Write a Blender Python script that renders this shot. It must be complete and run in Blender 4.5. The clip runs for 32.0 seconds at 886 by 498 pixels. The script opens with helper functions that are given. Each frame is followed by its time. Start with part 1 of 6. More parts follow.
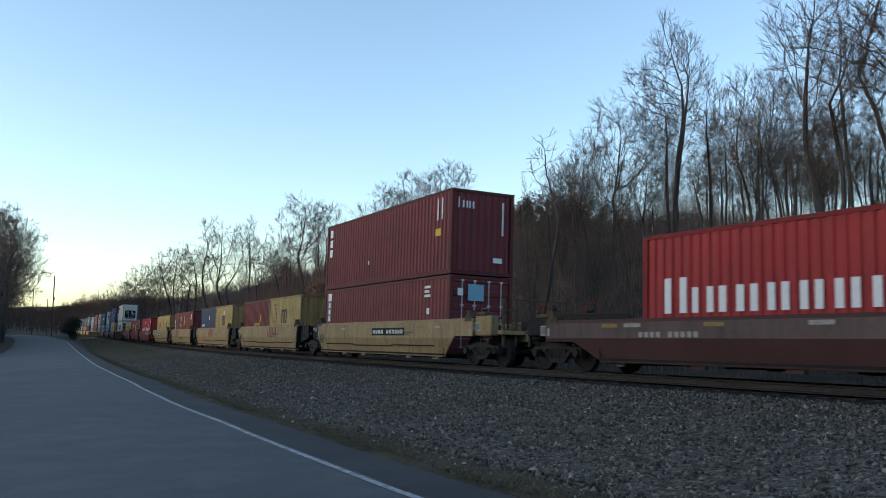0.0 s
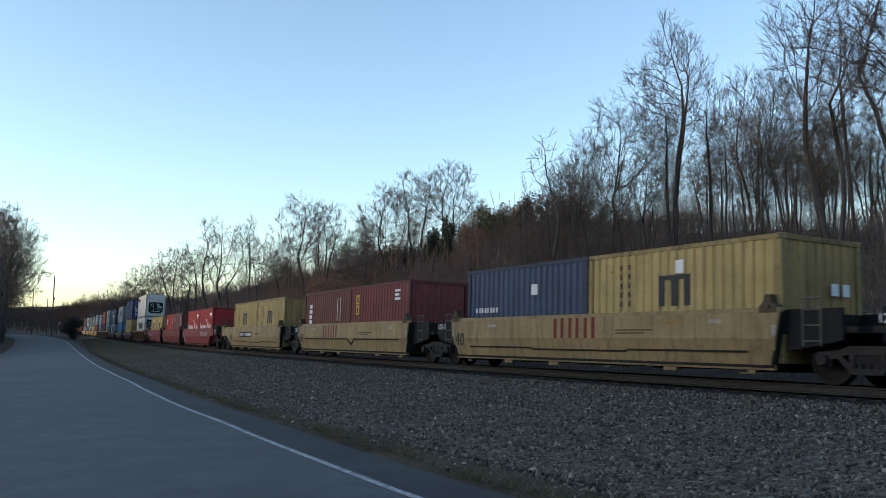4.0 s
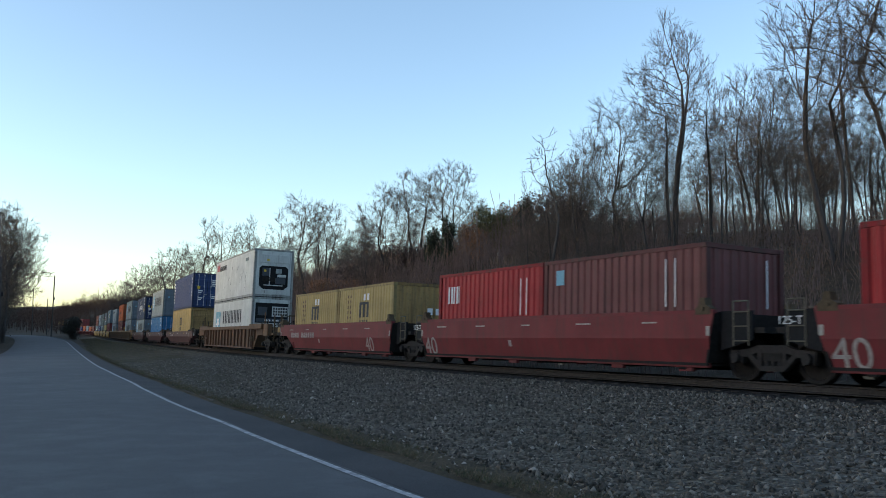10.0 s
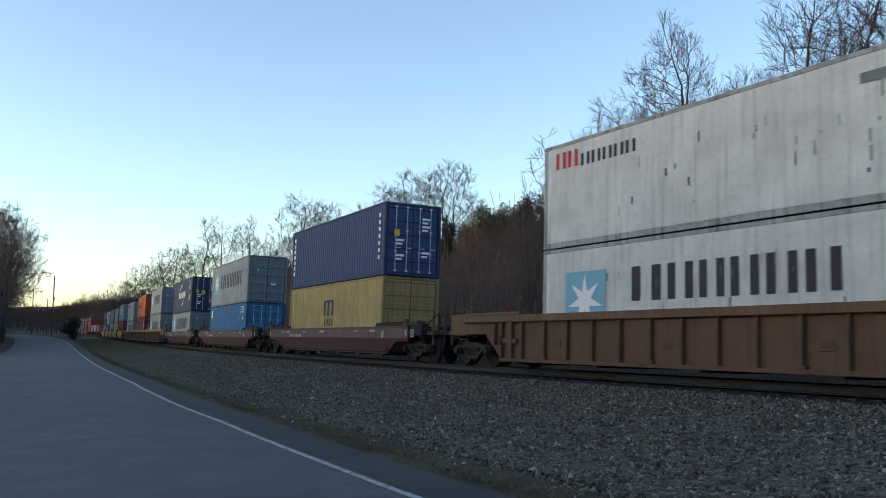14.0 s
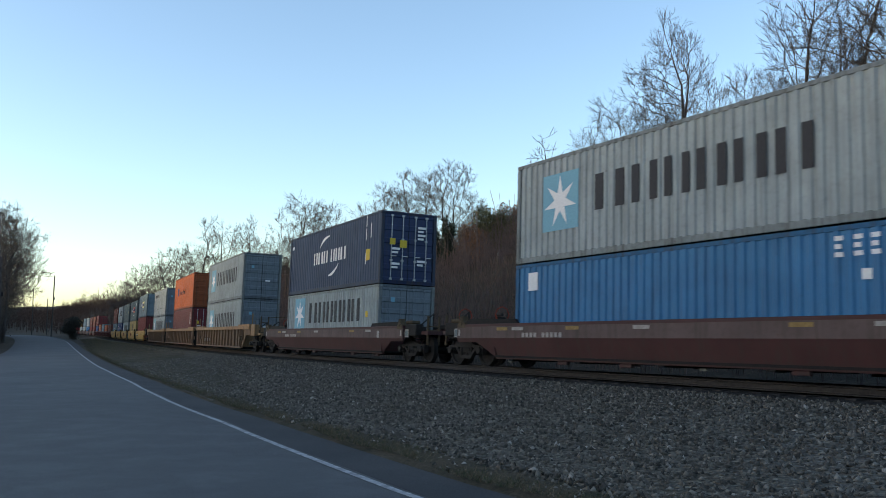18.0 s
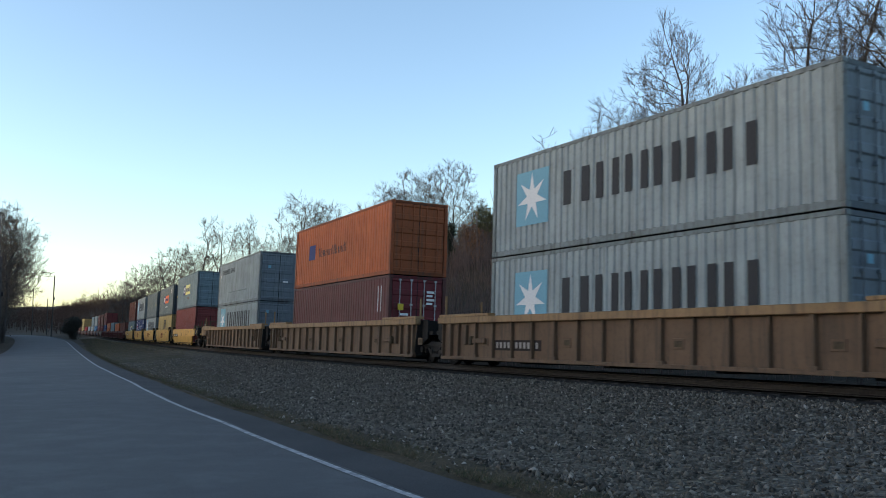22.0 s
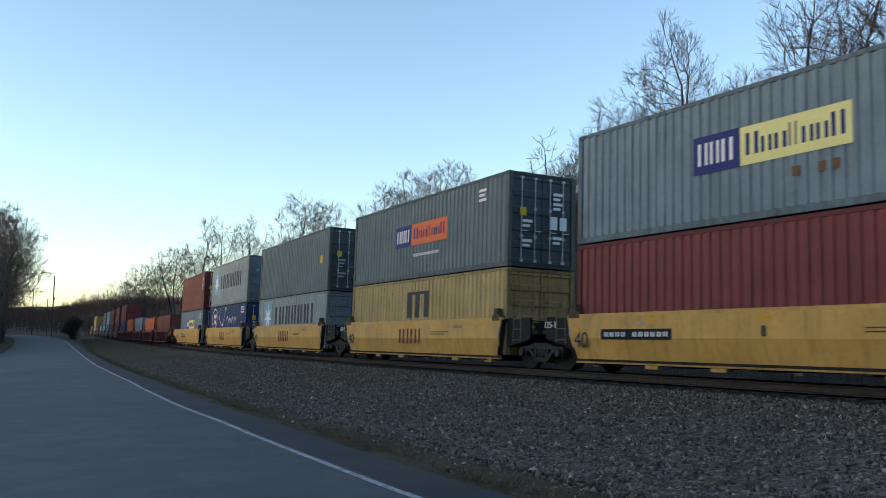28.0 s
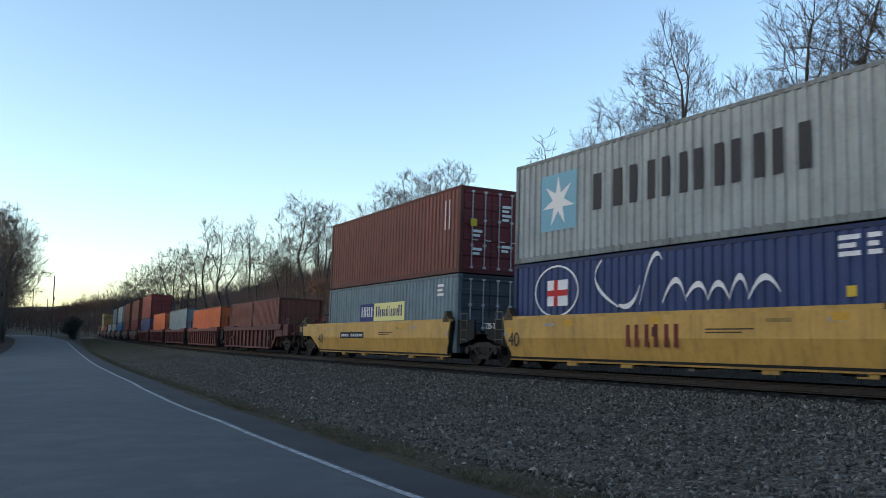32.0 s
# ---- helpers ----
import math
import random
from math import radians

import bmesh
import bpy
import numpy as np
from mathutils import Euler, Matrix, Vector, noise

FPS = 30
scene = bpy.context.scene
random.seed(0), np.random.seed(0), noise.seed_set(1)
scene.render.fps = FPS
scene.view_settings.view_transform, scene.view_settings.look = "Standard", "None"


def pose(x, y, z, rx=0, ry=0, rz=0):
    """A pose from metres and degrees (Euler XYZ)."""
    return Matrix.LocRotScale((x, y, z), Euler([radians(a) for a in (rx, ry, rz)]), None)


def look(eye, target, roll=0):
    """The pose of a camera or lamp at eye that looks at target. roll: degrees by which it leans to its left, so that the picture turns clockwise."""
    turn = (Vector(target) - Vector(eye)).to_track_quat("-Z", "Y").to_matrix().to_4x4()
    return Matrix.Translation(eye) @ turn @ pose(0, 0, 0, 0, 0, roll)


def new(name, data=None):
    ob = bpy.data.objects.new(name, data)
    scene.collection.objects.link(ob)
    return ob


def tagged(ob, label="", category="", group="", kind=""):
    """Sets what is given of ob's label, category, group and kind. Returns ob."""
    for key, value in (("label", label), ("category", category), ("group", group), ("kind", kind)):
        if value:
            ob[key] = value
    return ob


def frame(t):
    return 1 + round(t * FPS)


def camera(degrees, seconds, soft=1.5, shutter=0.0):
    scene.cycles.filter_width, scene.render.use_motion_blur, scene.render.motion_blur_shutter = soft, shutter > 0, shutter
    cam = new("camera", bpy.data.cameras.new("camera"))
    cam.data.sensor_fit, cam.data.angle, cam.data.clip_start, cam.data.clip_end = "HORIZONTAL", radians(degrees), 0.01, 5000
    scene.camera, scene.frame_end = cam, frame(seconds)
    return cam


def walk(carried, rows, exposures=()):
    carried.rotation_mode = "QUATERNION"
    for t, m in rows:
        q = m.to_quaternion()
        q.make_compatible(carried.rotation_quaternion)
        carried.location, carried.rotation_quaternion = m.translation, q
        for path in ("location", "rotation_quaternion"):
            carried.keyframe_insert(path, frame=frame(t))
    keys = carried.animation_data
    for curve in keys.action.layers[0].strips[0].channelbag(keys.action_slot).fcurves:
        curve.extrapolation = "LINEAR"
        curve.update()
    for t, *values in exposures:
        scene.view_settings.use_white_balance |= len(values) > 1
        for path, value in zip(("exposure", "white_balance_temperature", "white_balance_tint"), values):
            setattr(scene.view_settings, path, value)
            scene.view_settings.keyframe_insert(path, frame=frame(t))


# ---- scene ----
import collections

# One fixed camera beside a road; a double-stack freight train passes on a canted curve.
DURATION = 32.0
EYE = Vector((0.0, 0.0, 1.70))
cam = camera(53.9, DURATION, soft=0.85, shutter=0.2)
CAM_POSE = look(EYE, (0.0, 10.0, 1.70 + 10.0 * math.tan(0.0950)), -0.60)
walk(cam, [(0, CAM_POSE), (DURATION, CAM_POSE)], exposures=[(0, 1.91, 7350, 14), (DURATION, 1.91, 7350, 14)])

# ---- light: a clear sky just after sunset, the glow low over the far end of the road ----
world = bpy.data.worlds.new("dusk_sky")
scene.world = world
world.use_nodes = True
wt = world.node_tree
sky = wt.nodes.new("ShaderNodeTexSky")
sky.sky_type = "NISHITA"
sky.sun_disc = False
sky.sun_elevation = radians(6.0)
SUN_AZ = radians(-99)                       # from +y towards +x
sky.sun_rotation = SUN_AZ
sky.altitude, sky.air_density, sky.dust_density, sky.ozone_density = 200, 0.85, 1.0, 2.1
wt.nodes["Background"].inputs["Strength"].default_value = 0.15
wt.links.new(sky.outputs[0], wt.nodes["Background"].inputs["Color"])
sun_data = bpy.data.lights.new("sun", "SUN")
sun_data.energy, sun_data.angle, sun_data.color = 0.15, radians(12), (1.0, 0.78, 0.55)
sun = new("sun", sun_data)
sun.matrix_world = look((0, 0, 60), (-60 * math.sin(SUN_AZ) * 1.0, -60 * math.cos(SUN_AZ), 60 - 60 * math.tan(radians(6))))

# ---- the track's line: s runs along it in metres, l across it (minus: towards the road) ----
HEAD0, OFFSET, CANT = -1.01276, 15.6375, 0.04536
RAIL_Z = 0.58
S_STEP = 1.0
S_ALL = np.arange(-900.0, 700.1, S_STEP)


def heading(s):
    x = np.clip(s, -125.0, 0.0) / 100.0
    near = 0.33428 * x + 0.24446 * x ** 2 + 0.05541 * x ** 3
    near = near + 0.0004 * np.clip(-s - 240.0, 0.0, 200.0)
    return near + np.where(s > 0, 0.0033428 * np.minimum(s, 40) + 0.0012 * np.maximum(s - 40, 0), 0.0)


def make_line():
    mid = (S_ALL[1:] + S_ALL[:-1]) / 2
    a = HEAD0 + heading(mid)
    x = np.concatenate([[0], np.cumsum(np.cos(a)) * S_STEP])
    y = np.concatenate([[0], np.cumsum(np.sin(a)) * S_STEP])
    i0 = int(np.argmin(np.abs(S_ALL)))
    x += -math.sin(HEAD0) * OFFSET - x[i0]
    y += math.cos(HEAD0) * OFFSET - y[i0]
    return x, y


LINE_X, LINE_Y = make_line()


def rise(s):
    """How far the valley floor has climbed at s."""
    return 0.116 * (np.minimum(s, 0.0) / 100.0) ** 2


def on_line(s, l=0.0, h=0.0):
    """The world point at s, l and h metres over the rail's level (no cant)."""
    a = HEAD0 + float(heading(np.array(s)))
    x, y = float(np.interp(s, S_ALL, LINE_X)), float(np.interp(s, S_ALL, LINE_Y))
    return Vector((x - math.sin(a) * l, y + math.cos(a) * l, RAIL_Z + float(rise(s)) + h))


def line_coords(x, y):
    """s and l of world points (arrays)."""
    x, y = np.asarray(x, float).ravel(), np.asarray(y, float).ravel()
    s, l = np.zeros(x.size), np.zeros(x.size)
    px, py, ps = LINE_X[::4], LINE_Y[::4], S_ALL[::4]
    for i in range(0, x.size, 4000):
        bx, by = x[i:i + 4000], y[i:i + 4000]
        j = ((bx[:, None] - px) ** 2 + (by[:, None] - py) ** 2).argmin(1)
        a = HEAD0 + heading(ps[j])
        dx, dy = bx - px[j], by - py[j]
        s[i:i + 4000] = ps[j] + dx * np.cos(a) + dy * np.sin(a)
        l[i:i + 4000] = -dx * np.sin(a) + dy * np.cos(a)
    return s, l


def rolled(t):
    """How far the train has rolled at t seconds."""
    x = t / 10.0
    return 11.28700 * t - 4.26343 * x ** 2 + 1.67926 * x ** 3 - 0.22490 * x ** 4


def car_pose(front, rear, t):
    """Pose of a rigid car whose ends are at these places along the train: x ahead, y to the hill, z up from the rail."""
    go = rolled(t)
    a, b = on_line(rear + go), on_line(front + go)
    e = (b - a).normalized()
    n = Vector((0, 0, 1)).cross(e).normalized()
    up = e.cross(n)
    m = Matrix((e, n, up)).transposed().to_4x4()
    return Matrix.Translation((a + b) / 2) @ m @ Matrix.Rotation(-CANT, 4, "X")


MOVING = []                                  # (thing, front, rear, local pose)
ROW_TIMES = [i * 0.8 for i in range(41)]


def rides(thing, front, rear, local=None):
    MOVING.append((thing, front, rear, local or Matrix()))


def motions():
    for thing, front, rear, local in MOVING:
        walk(thing, [(t, car_pose(front, rear, t) @ local) for t in ROW_TIMES])
    wheel_motions()


# ---- materials ----
def nodes_of(name):
    mat = bpy.data.materials.new(name)
    mat.use_nodes = True
    nt = mat.node_tree
    return mat, nt, nt.nodes["Principled BSDF"]


def add(nt, kind, **sockets):
    n = nt.nodes.new(kind)
    for k, v in sockets.items():
        n.inputs[k].default_value = v
    return n


def ramp(nt, src, stops):
    r = nt.nodes.new("ShaderNodeValToRGB")
    while len(r.color_ramp.elements) < len(stops):
        r.color_ramp.elements.new(0.5)
    for e, (p, c) in zip(r.color_ramp.elements, stops):
        e.position = p
        e.color = (*c, 1) if len(c) == 3 else c
    nt.links.new(src, r.inputs[0])
    return r.outputs[0]


def mixed(nt, fac, a, b, mode="MIX"):
    m = nt.nodes.new("ShaderNodeMix")
    m.data_type, m.blend_type = "RGBA", mode
    for sock, val in ((m.inputs[0], fac), (m.inputs[6], a), (m.inputs[7], b)):
        if isinstance(val, (int, float)):
            sock.default_value = val
        elif isinstance(val, tuple):
            sock.default_value = (*val, 1)
        else:
            nt.links.new(val, sock)
    return m.outputs[2]


def noise_of(nt, scale, detail=4.0, stretch=(1, 1, 1), rough=0.55):
    tc = nt.nodes.new("ShaderNodeTexCoord")
    mp = nt.nodes.new("ShaderNodeMapping")
    mp.inputs["Scale"].default_value = stretch
    nz = add(nt, "ShaderNodeTexNoise", Scale=scale, Detail=detail, Roughness=rough)
    nt.links.new(tc.outputs["Object"], mp.inputs[0])
    nt.links.new(mp.outputs[0], nz.inputs["Vector"])
    return nz.outputs[0]


def bumped(nt, bsdf, height, strength, distance=0.02):
    b = add(nt, "ShaderNodeBump", Strength=strength, Distance=distance)
    nt.links.new(height, b.inputs["Height"])
    nt.links.new(b.outputs[0], bsdf.inputs["Normal"])


def grey(c):
    return (c, c, c)


PAINTS = {}


def paint(name, rgb, rough=0.55, dirt=0.5, rust=0.25, dirt_rgb=(0.055, 0.045, 0.036)):
    """Weathered paint: broad fading, streaks that run down, grime, rust specks."""
    mat, nt, bs = nodes_of(name)
    PAINTS[name] = rgb
    fade = ramp(nt, noise_of(nt, 0.9, 3), [(0.3, grey(0.82)), (0.7, grey(1.12))])
    c = mixed(nt, 1.0, rgb, fade, "MULTIPLY")
    streak = ramp(nt, noise_of(nt, 2.2, 5, (3.0, 3.0, 0.22)), [(0.48, grey(0)), (0.75, grey(dirt))])
    c = mixed(nt, streak, c, dirt_rgb)
    grime = ramp(nt, noise_of(nt, 9.0, 6), [(0.5, grey(0)), (0.8, grey(dirt * 0.6))])
    c = mixed(nt, grime, c, dirt_rgb)
    spots = ramp(nt, noise_of(nt, 5.0, 8, (1, 1, 0.7), 0.7), [(0.68 - 0.06 * rust, grey(0)), (0.74, grey(min(1.0, rust * 2)))])
    c = mixed(nt, spots, c, (0.10, 0.038, 0.018))
    nt.links.new(c, bs.inputs["Base Color"])
    bs.inputs["Roughness"].default_value = rough
    bs.inputs["Specular IOR Level"].default_value = 0.18
    bumped(nt, bs, noise_of(nt, 30, 4), 0.12, 0.004)
    return mat


def plain(name, rgb, rough=0.6, metal=0.0, scale=12.0, spread=0.25):
    mat, nt, bs = nodes_of(name)
    v = ramp(nt, noise_of(nt, scale, 5), [(0.3, grey(1 - spread)), (0.7, grey(1 + spread))])
    nt.links.new(mixed(nt, 1.0, rgb, v, "MULTIPLY"), bs.inputs["Base Color"])
    bs.inputs["Roughness"].default_value, bs.inputs["Metallic"].default_value = rough, metal
    bs.inputs["Specular IOR Level"].default_value = 0.15
    bumped(nt, bs, noise_of(nt, scale * 3, 4), 0.2, 0.005)
    return mat


MAT = {
    "maroon": paint("maroon_paint", (0.165, 0.027, 0.032)),
    "maroon_lower": paint("faded_maroon_paint", (0.195, 0.042, 0.040)),
    "brown": paint("brown_paint", (0.172, 0.054, 0.040)),
    "brown_dull": paint("dull_brown_paint", (0.165, 0.058, 0.054)),
    "red": paint("red_paint", (0.360, 0.028, 0.031), 0.5, 0.3, 0.1),
    "yellow": paint("ochre_yellow_paint", (0.440, 0.318, 0.132), 0.55, 0.4, 0.5),
    # end faces: darker, warmer yellow set against the cyan light there, plus soiling
    "yellow_end": paint("soiled_shaded_yellow_end_paint", (0.350, 0.215, 0.085), 0.6, 0.6, 0.6),
    "navy": paint("navy_paint", (0.026, 0.042, 0.100), 0.5, 0.3, 0.15),
    "dusty_navy": paint("dusty_navy_paint", (0.055, 0.078, 0.124), 0.6, 0.3, 0.1),
    "blue": paint("bright_blue_paint", (0.030, 0.165, 0.320), 0.5, 0.3, 0.15),
    "royal": paint("royal_blue_paint", (0.030, 0.056, 0.145), 0.5, 0.3, 0.1),
    "white": paint("white_paint", (0.520, 0.535, 0.510), 0.5, 0.32, 0.3),
    "grey": paint("light_grey_paint", (0.300, 0.338, 0.332), 0.55, 0.4, 0.3),
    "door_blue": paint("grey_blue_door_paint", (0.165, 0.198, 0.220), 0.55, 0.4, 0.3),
    "slate": paint("slate_paint", (0.138, 0.174, 0.174), 0.55, 0.4, 0.25),
    "bluegrey": paint("blue_grey_paint", (0.164, 0.228, 0.252), 0.55, 0.4, 0.3),
    "dark_slate": paint("dark_slate_paint", (0.060, 0.072, 0.084), 0.55, 0.35, 0.2),
    "orange": paint("orange_paint", (0.500, 0.125, 0.046), 0.55, 0.35, 0.25),
    # the orange, darkened for a door end turned away from the glow
    "orange_shaded_door": paint("orange_shaded_door_paint", (0.300, 0.078, 0.028), 0.55, 0.5, 0.4),
    "car_yellow": paint("yellow_car_paint", (0.540, 0.310, 0.085), 0.5, 0.35, 0.2),
    "car_tan": paint("soiled_tan_car_paint", (0.315, 0.218, 0.108), 0.6, 0.6, 0.5),
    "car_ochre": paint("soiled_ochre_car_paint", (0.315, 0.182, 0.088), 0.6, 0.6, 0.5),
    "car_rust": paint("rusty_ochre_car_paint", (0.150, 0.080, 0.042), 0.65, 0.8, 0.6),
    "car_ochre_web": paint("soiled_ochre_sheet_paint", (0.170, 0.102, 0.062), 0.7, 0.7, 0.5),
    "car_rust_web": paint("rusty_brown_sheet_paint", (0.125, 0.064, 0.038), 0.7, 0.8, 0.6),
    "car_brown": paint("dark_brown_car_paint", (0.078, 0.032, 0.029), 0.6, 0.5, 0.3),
    "car_red": paint("oxide_red_car_paint", (0.185, 0.033, 0.034), 0.6, 0.45, 0.3),
    "car_maroon": paint("maroon_car_paint", (0.104, 0.027, 0.026), 0.6, 0.5, 0.3),
    "brake_red": plain("red_orange_brake_wheel_paint", (0.30, 0.045, 0.020), 0.6),
    "soiled_guide": plain("soiled_brown_casting", (0.085, 0.060, 0.036), 0.8),
    "car_brown_upper": paint("paler_brown_car_paint", (0.125, 0.085, 0.076), 0.75, 0.7, 0.5),
    "truck_iron": plain("dusty_cast_steel", (0.034, 0.029, 0.026), 0.8),
    "old_yellow": plain("soiled_yellow_reflector", (0.26, 0.165, 0.06), 0.6),
    "old_white": plain("soiled_white_reflector", (0.32, 0.29, 0.26), 0.6),
    "iron": plain("grimy_iron", (0.022, 0.019, 0.017), 0.8, 0.0),
    "black": plain("black_paint", (0.012, 0.012, 0.013), 0.7),
    "steel": plain("worn_steel", (0.30, 0.29, 0.28), 0.35, 0.9),
    "galvanised": plain("galvanised_bar", (0.42, 0.43, 0.44), 0.45, 0.5),
    "dull": plain("dull_pale_paint", (0.13, 0.115, 0.085), 0.6),
    "letter_white": plain("white_lettering", (0.72, 0.72, 0.70), 0.6, 0, 20, 0.12),
    "faded_white": plain("faded_white_stencil", (0.34, 0.30, 0.27), 0.7, 0, 14, 0.35),
    "dark_board": plain("dark_brown_board", (0.030, 0.020, 0.016), 0.7, 0, 14, 0.3),
    "letter_dark": plain("dark_lettering", (0.036, 0.036, 0.039), 0.6, 0, 20, 0.2),
    "letter_red": plain("red_brown_lettering", (0.165, 0.028, 0.022), 0.6, 0, 20, 0.2),
    "letter_navy": plain("navy_lettering", (0.025, 0.035, 0.140), 0.6, 0, 20, 0.2),
    "letter_yellow": plain("yellow_marking", (0.62, 0.42, 0.05), 0.6, 0, 20, 0.15),
    "sky_blue": plain("sky_blue_marking", (0.165, 0.370, 0.460), 0.6, 0, 20, 0.12),
    "pale_yellow": plain("pale_yellow_marking", (0.72, 0.66, 0.28), 0.6, 0, 20, 0.1),
    "orange_mark": plain("orange_marking", (0.70, 0.150, 0.050), 0.6, 0, 20, 0.12),
    "red_mark": plain("red_marking", (0.50, 0.03, 0.03), 0.6, 0, 20, 0.12),
    "amber": plain("amber_reflector", (0.56, 0.30, 0.035), 0.5, 0, 20, 0.15),
}

COLOURS = {k: PAINTS[m.name] for k, m in MAT.items() if m.name in PAINTS}


# ---- mesh helpers ----
def mesh_of(name, verts, faces, smooth=False):
    me = bpy.data.meshes.new(name)
    me.from_pydata([tuple(v) for v in verts], [], faces)
    if smooth:
        me.polygons.foreach_set("use_smooth", [True] * len(me.polygons))
    me.update()
    return me


def add_box(bm, x0, x1, y0, y1, z0, z1, m=None):
    v = [bm.verts.new(p) for p in ((x0, y0, z0), (x1, y0, z0), (x1, y1, z0), (x0, y1, z0), (x0, y0, z1), (x1, y0, z1), (x1, y1, z1), (x0, y1, z1))]
    for f in ((0, 3, 2, 1), (4, 5, 6, 7), (0, 1, 5, 4), (1, 2, 6, 5), (2, 3, 7, 6), (3, 0, 4, 7)):
        bm.faces.new([v[i] for i in f])
    if m is not None:
        bmesh.ops.transform(bm, matrix=m, verts=v)
    return v


def add_tube(bm, a, b, r, n=8, r2=None):
    a, b = Vector(a), Vector(b)
    e = (b - a).normalized()
    u = e.orthogonal().normalized()
    w = e.cross(u)
    r2 = r if r2 is None else r2
    ra = [bm.verts.new(a + (u * math.cos(k * math.tau / n) + w * math.sin(k * math.tau / n)) * r) for k in range(n)]
    rb = [bm.verts.new(b + (u * math.cos(k * math.tau / n) + w * math.sin(k * math.tau / n)) * r2) for k in range(n)]
    for k in range(n):
        bm.faces.new((ra[k], ra[(k + 1) % n], rb[(k + 1) % n], rb[k]))
    bm.faces.new(ra[::-1])
    bm.faces.new(rb)


def add_prism(bm, outline, y0, y1):
    """An outline in x, z pushed from y0 to y1."""
    a = [bm.verts.new((x, y0, z)) for x, z in outline]
    b = [bm.verts.new((x, y1, z)) for x, z in outline]
    n = len(outline)
    bm.faces.new(a)
    bm.faces.new(b[::-1])
    for k in range(n):
        bm.faces.new((a[k], b[k], b[(k + 1) % n], a[(k + 1) % n]))


def done(name, bm, bevel=0.0):
    if bevel:
        bmesh.ops.bevel(bm, geom=bm.edges[:], offset=bevel, segments=1, affect="EDGES", clamp_overlap=True)
    bmesh.ops.recalc_face_normals(bm, faces=bm.faces[:])
    me = bpy.data.meshes.new(name)
    bm.to_mesh(me)
    bm.free()
    return me


def piece(name, me, material, parent, m=None, label=""):
    """One mesh object on (possibly shared) mesh data, as a part of a thing; its material is its own."""
    ob = new(name, me)
    if not me.materials:
        me.materials.append(material)
    if me.materials[0] is not material:
        ob.material_slots[0].link = "OBJECT"
        ob.material_slots[0].material = material
    if parent is not None:
        ob.parent = parent
    if m is not None:
        ob.matrix_basis = m
    if label:
        ob["label"] = label
    return ob


def part(name, bm, material, parent, label="", bevel=0.0):
    return piece(name, done(name, bm, bevel), material, parent, None, label)


CACHE = {}


def cached(key, build):
    if key not in CACHE:
        CACHE[key] = build()
    return CACHE[key]


def box_mesh(x, y, z, bevel=0.0):
    """A box x by y by z centred on its base."""
    def build():
        bm = bmesh.new()
        add_box(bm, -x / 2, x / 2, -y / 2, y / 2, 0, z)
        return done("box", bm, bevel)
    return cached(("box", round(x, 4), round(y, 4), round(z, 4), bevel), build)


def text_mesh(words, height):
    def build():
        cu = bpy.data.curves.new("words", "FONT")
        cu.body, cu.size, cu.extrude, cu.align_x, cu.align_y = words, height * 1.4, 0.003, "CENTER", "CENTER"
        ob = bpy.data.objects.new("words", cu)
        scene.collection.objects.link(ob)
        me = bpy.data.meshes.new_from_object(ob.evaluated_get(bpy.context.evaluated_depsgraph_get()))
        bpy.data.objects.remove(ob)
        return me
    return cached(("text", words, height), build)
# ---- ground ----
def smooth01(x):
    x = np.clip(x, 0, 1)
    return x * x * (3 - 2 * x)


def hill_height(s):
    """How high the wooded bank behind the track stands."""
    return 10.0 - 3.0 * smooth01((s + 75) / 55.0) - 2.5 * smooth01((-s - 170) / 100.0)


def climb(s):
    """How far the road has left the valley floor."""
    return 0.9 * smooth01((-s - 70) / 160.0) + 0.35 * smooth01((-s - 100) / 40.0)


def ground_z(x, y):
    s, l = line_coords(x, y)
    base = rise(s)
    bed = 0.30 * smooth01((l + 9.4) / 6.8)
    wave = 0.5 * np.sin(s * 0.043 + 1.0) * np.cos(l * 0.05) + 0.25 * np.sin(s * 0.13 + l * 0.09)
    hill = hill_height(s) * (0.8 * smooth01((l - 5.0) / 19.0) + 0.35 * smooth01((l - 14.0) / 50.0)) + wave * smooth01((l - 8) / 20.0)
    hill += 10.0 * smooth01((l - 70) / 200.0)
    left = 1.2 * smooth01((-l - 22) / 25.0) + 6.0 * smooth01((-l - 80) / 200.0)
    # unseen hill beside and behind the camera, added to block low glow and sun
    left += 16.3 * smooth01((-l - 25) / 55.0) * smooth01((s + 118) / 60.0)
    # unseen hill farther along, added to keep low sun off the distant cars
    left += 7.0 * smooth01((-l - 32) / 28.0) * smooth01((-s - 125) / 60.0)
    back = 8.0 * smooth01((-s - 330) / 260.0)
    base = base + climb(s) * smooth01((-l - 9.2) / 1.4)
    return base + bed + hill + left + back - 0.04


def spaced(points):
    out = []
    for (a, b, step) in points:
        out += list(np.arange(a, b, step))
    return np.array(out + [points[-1][1]])


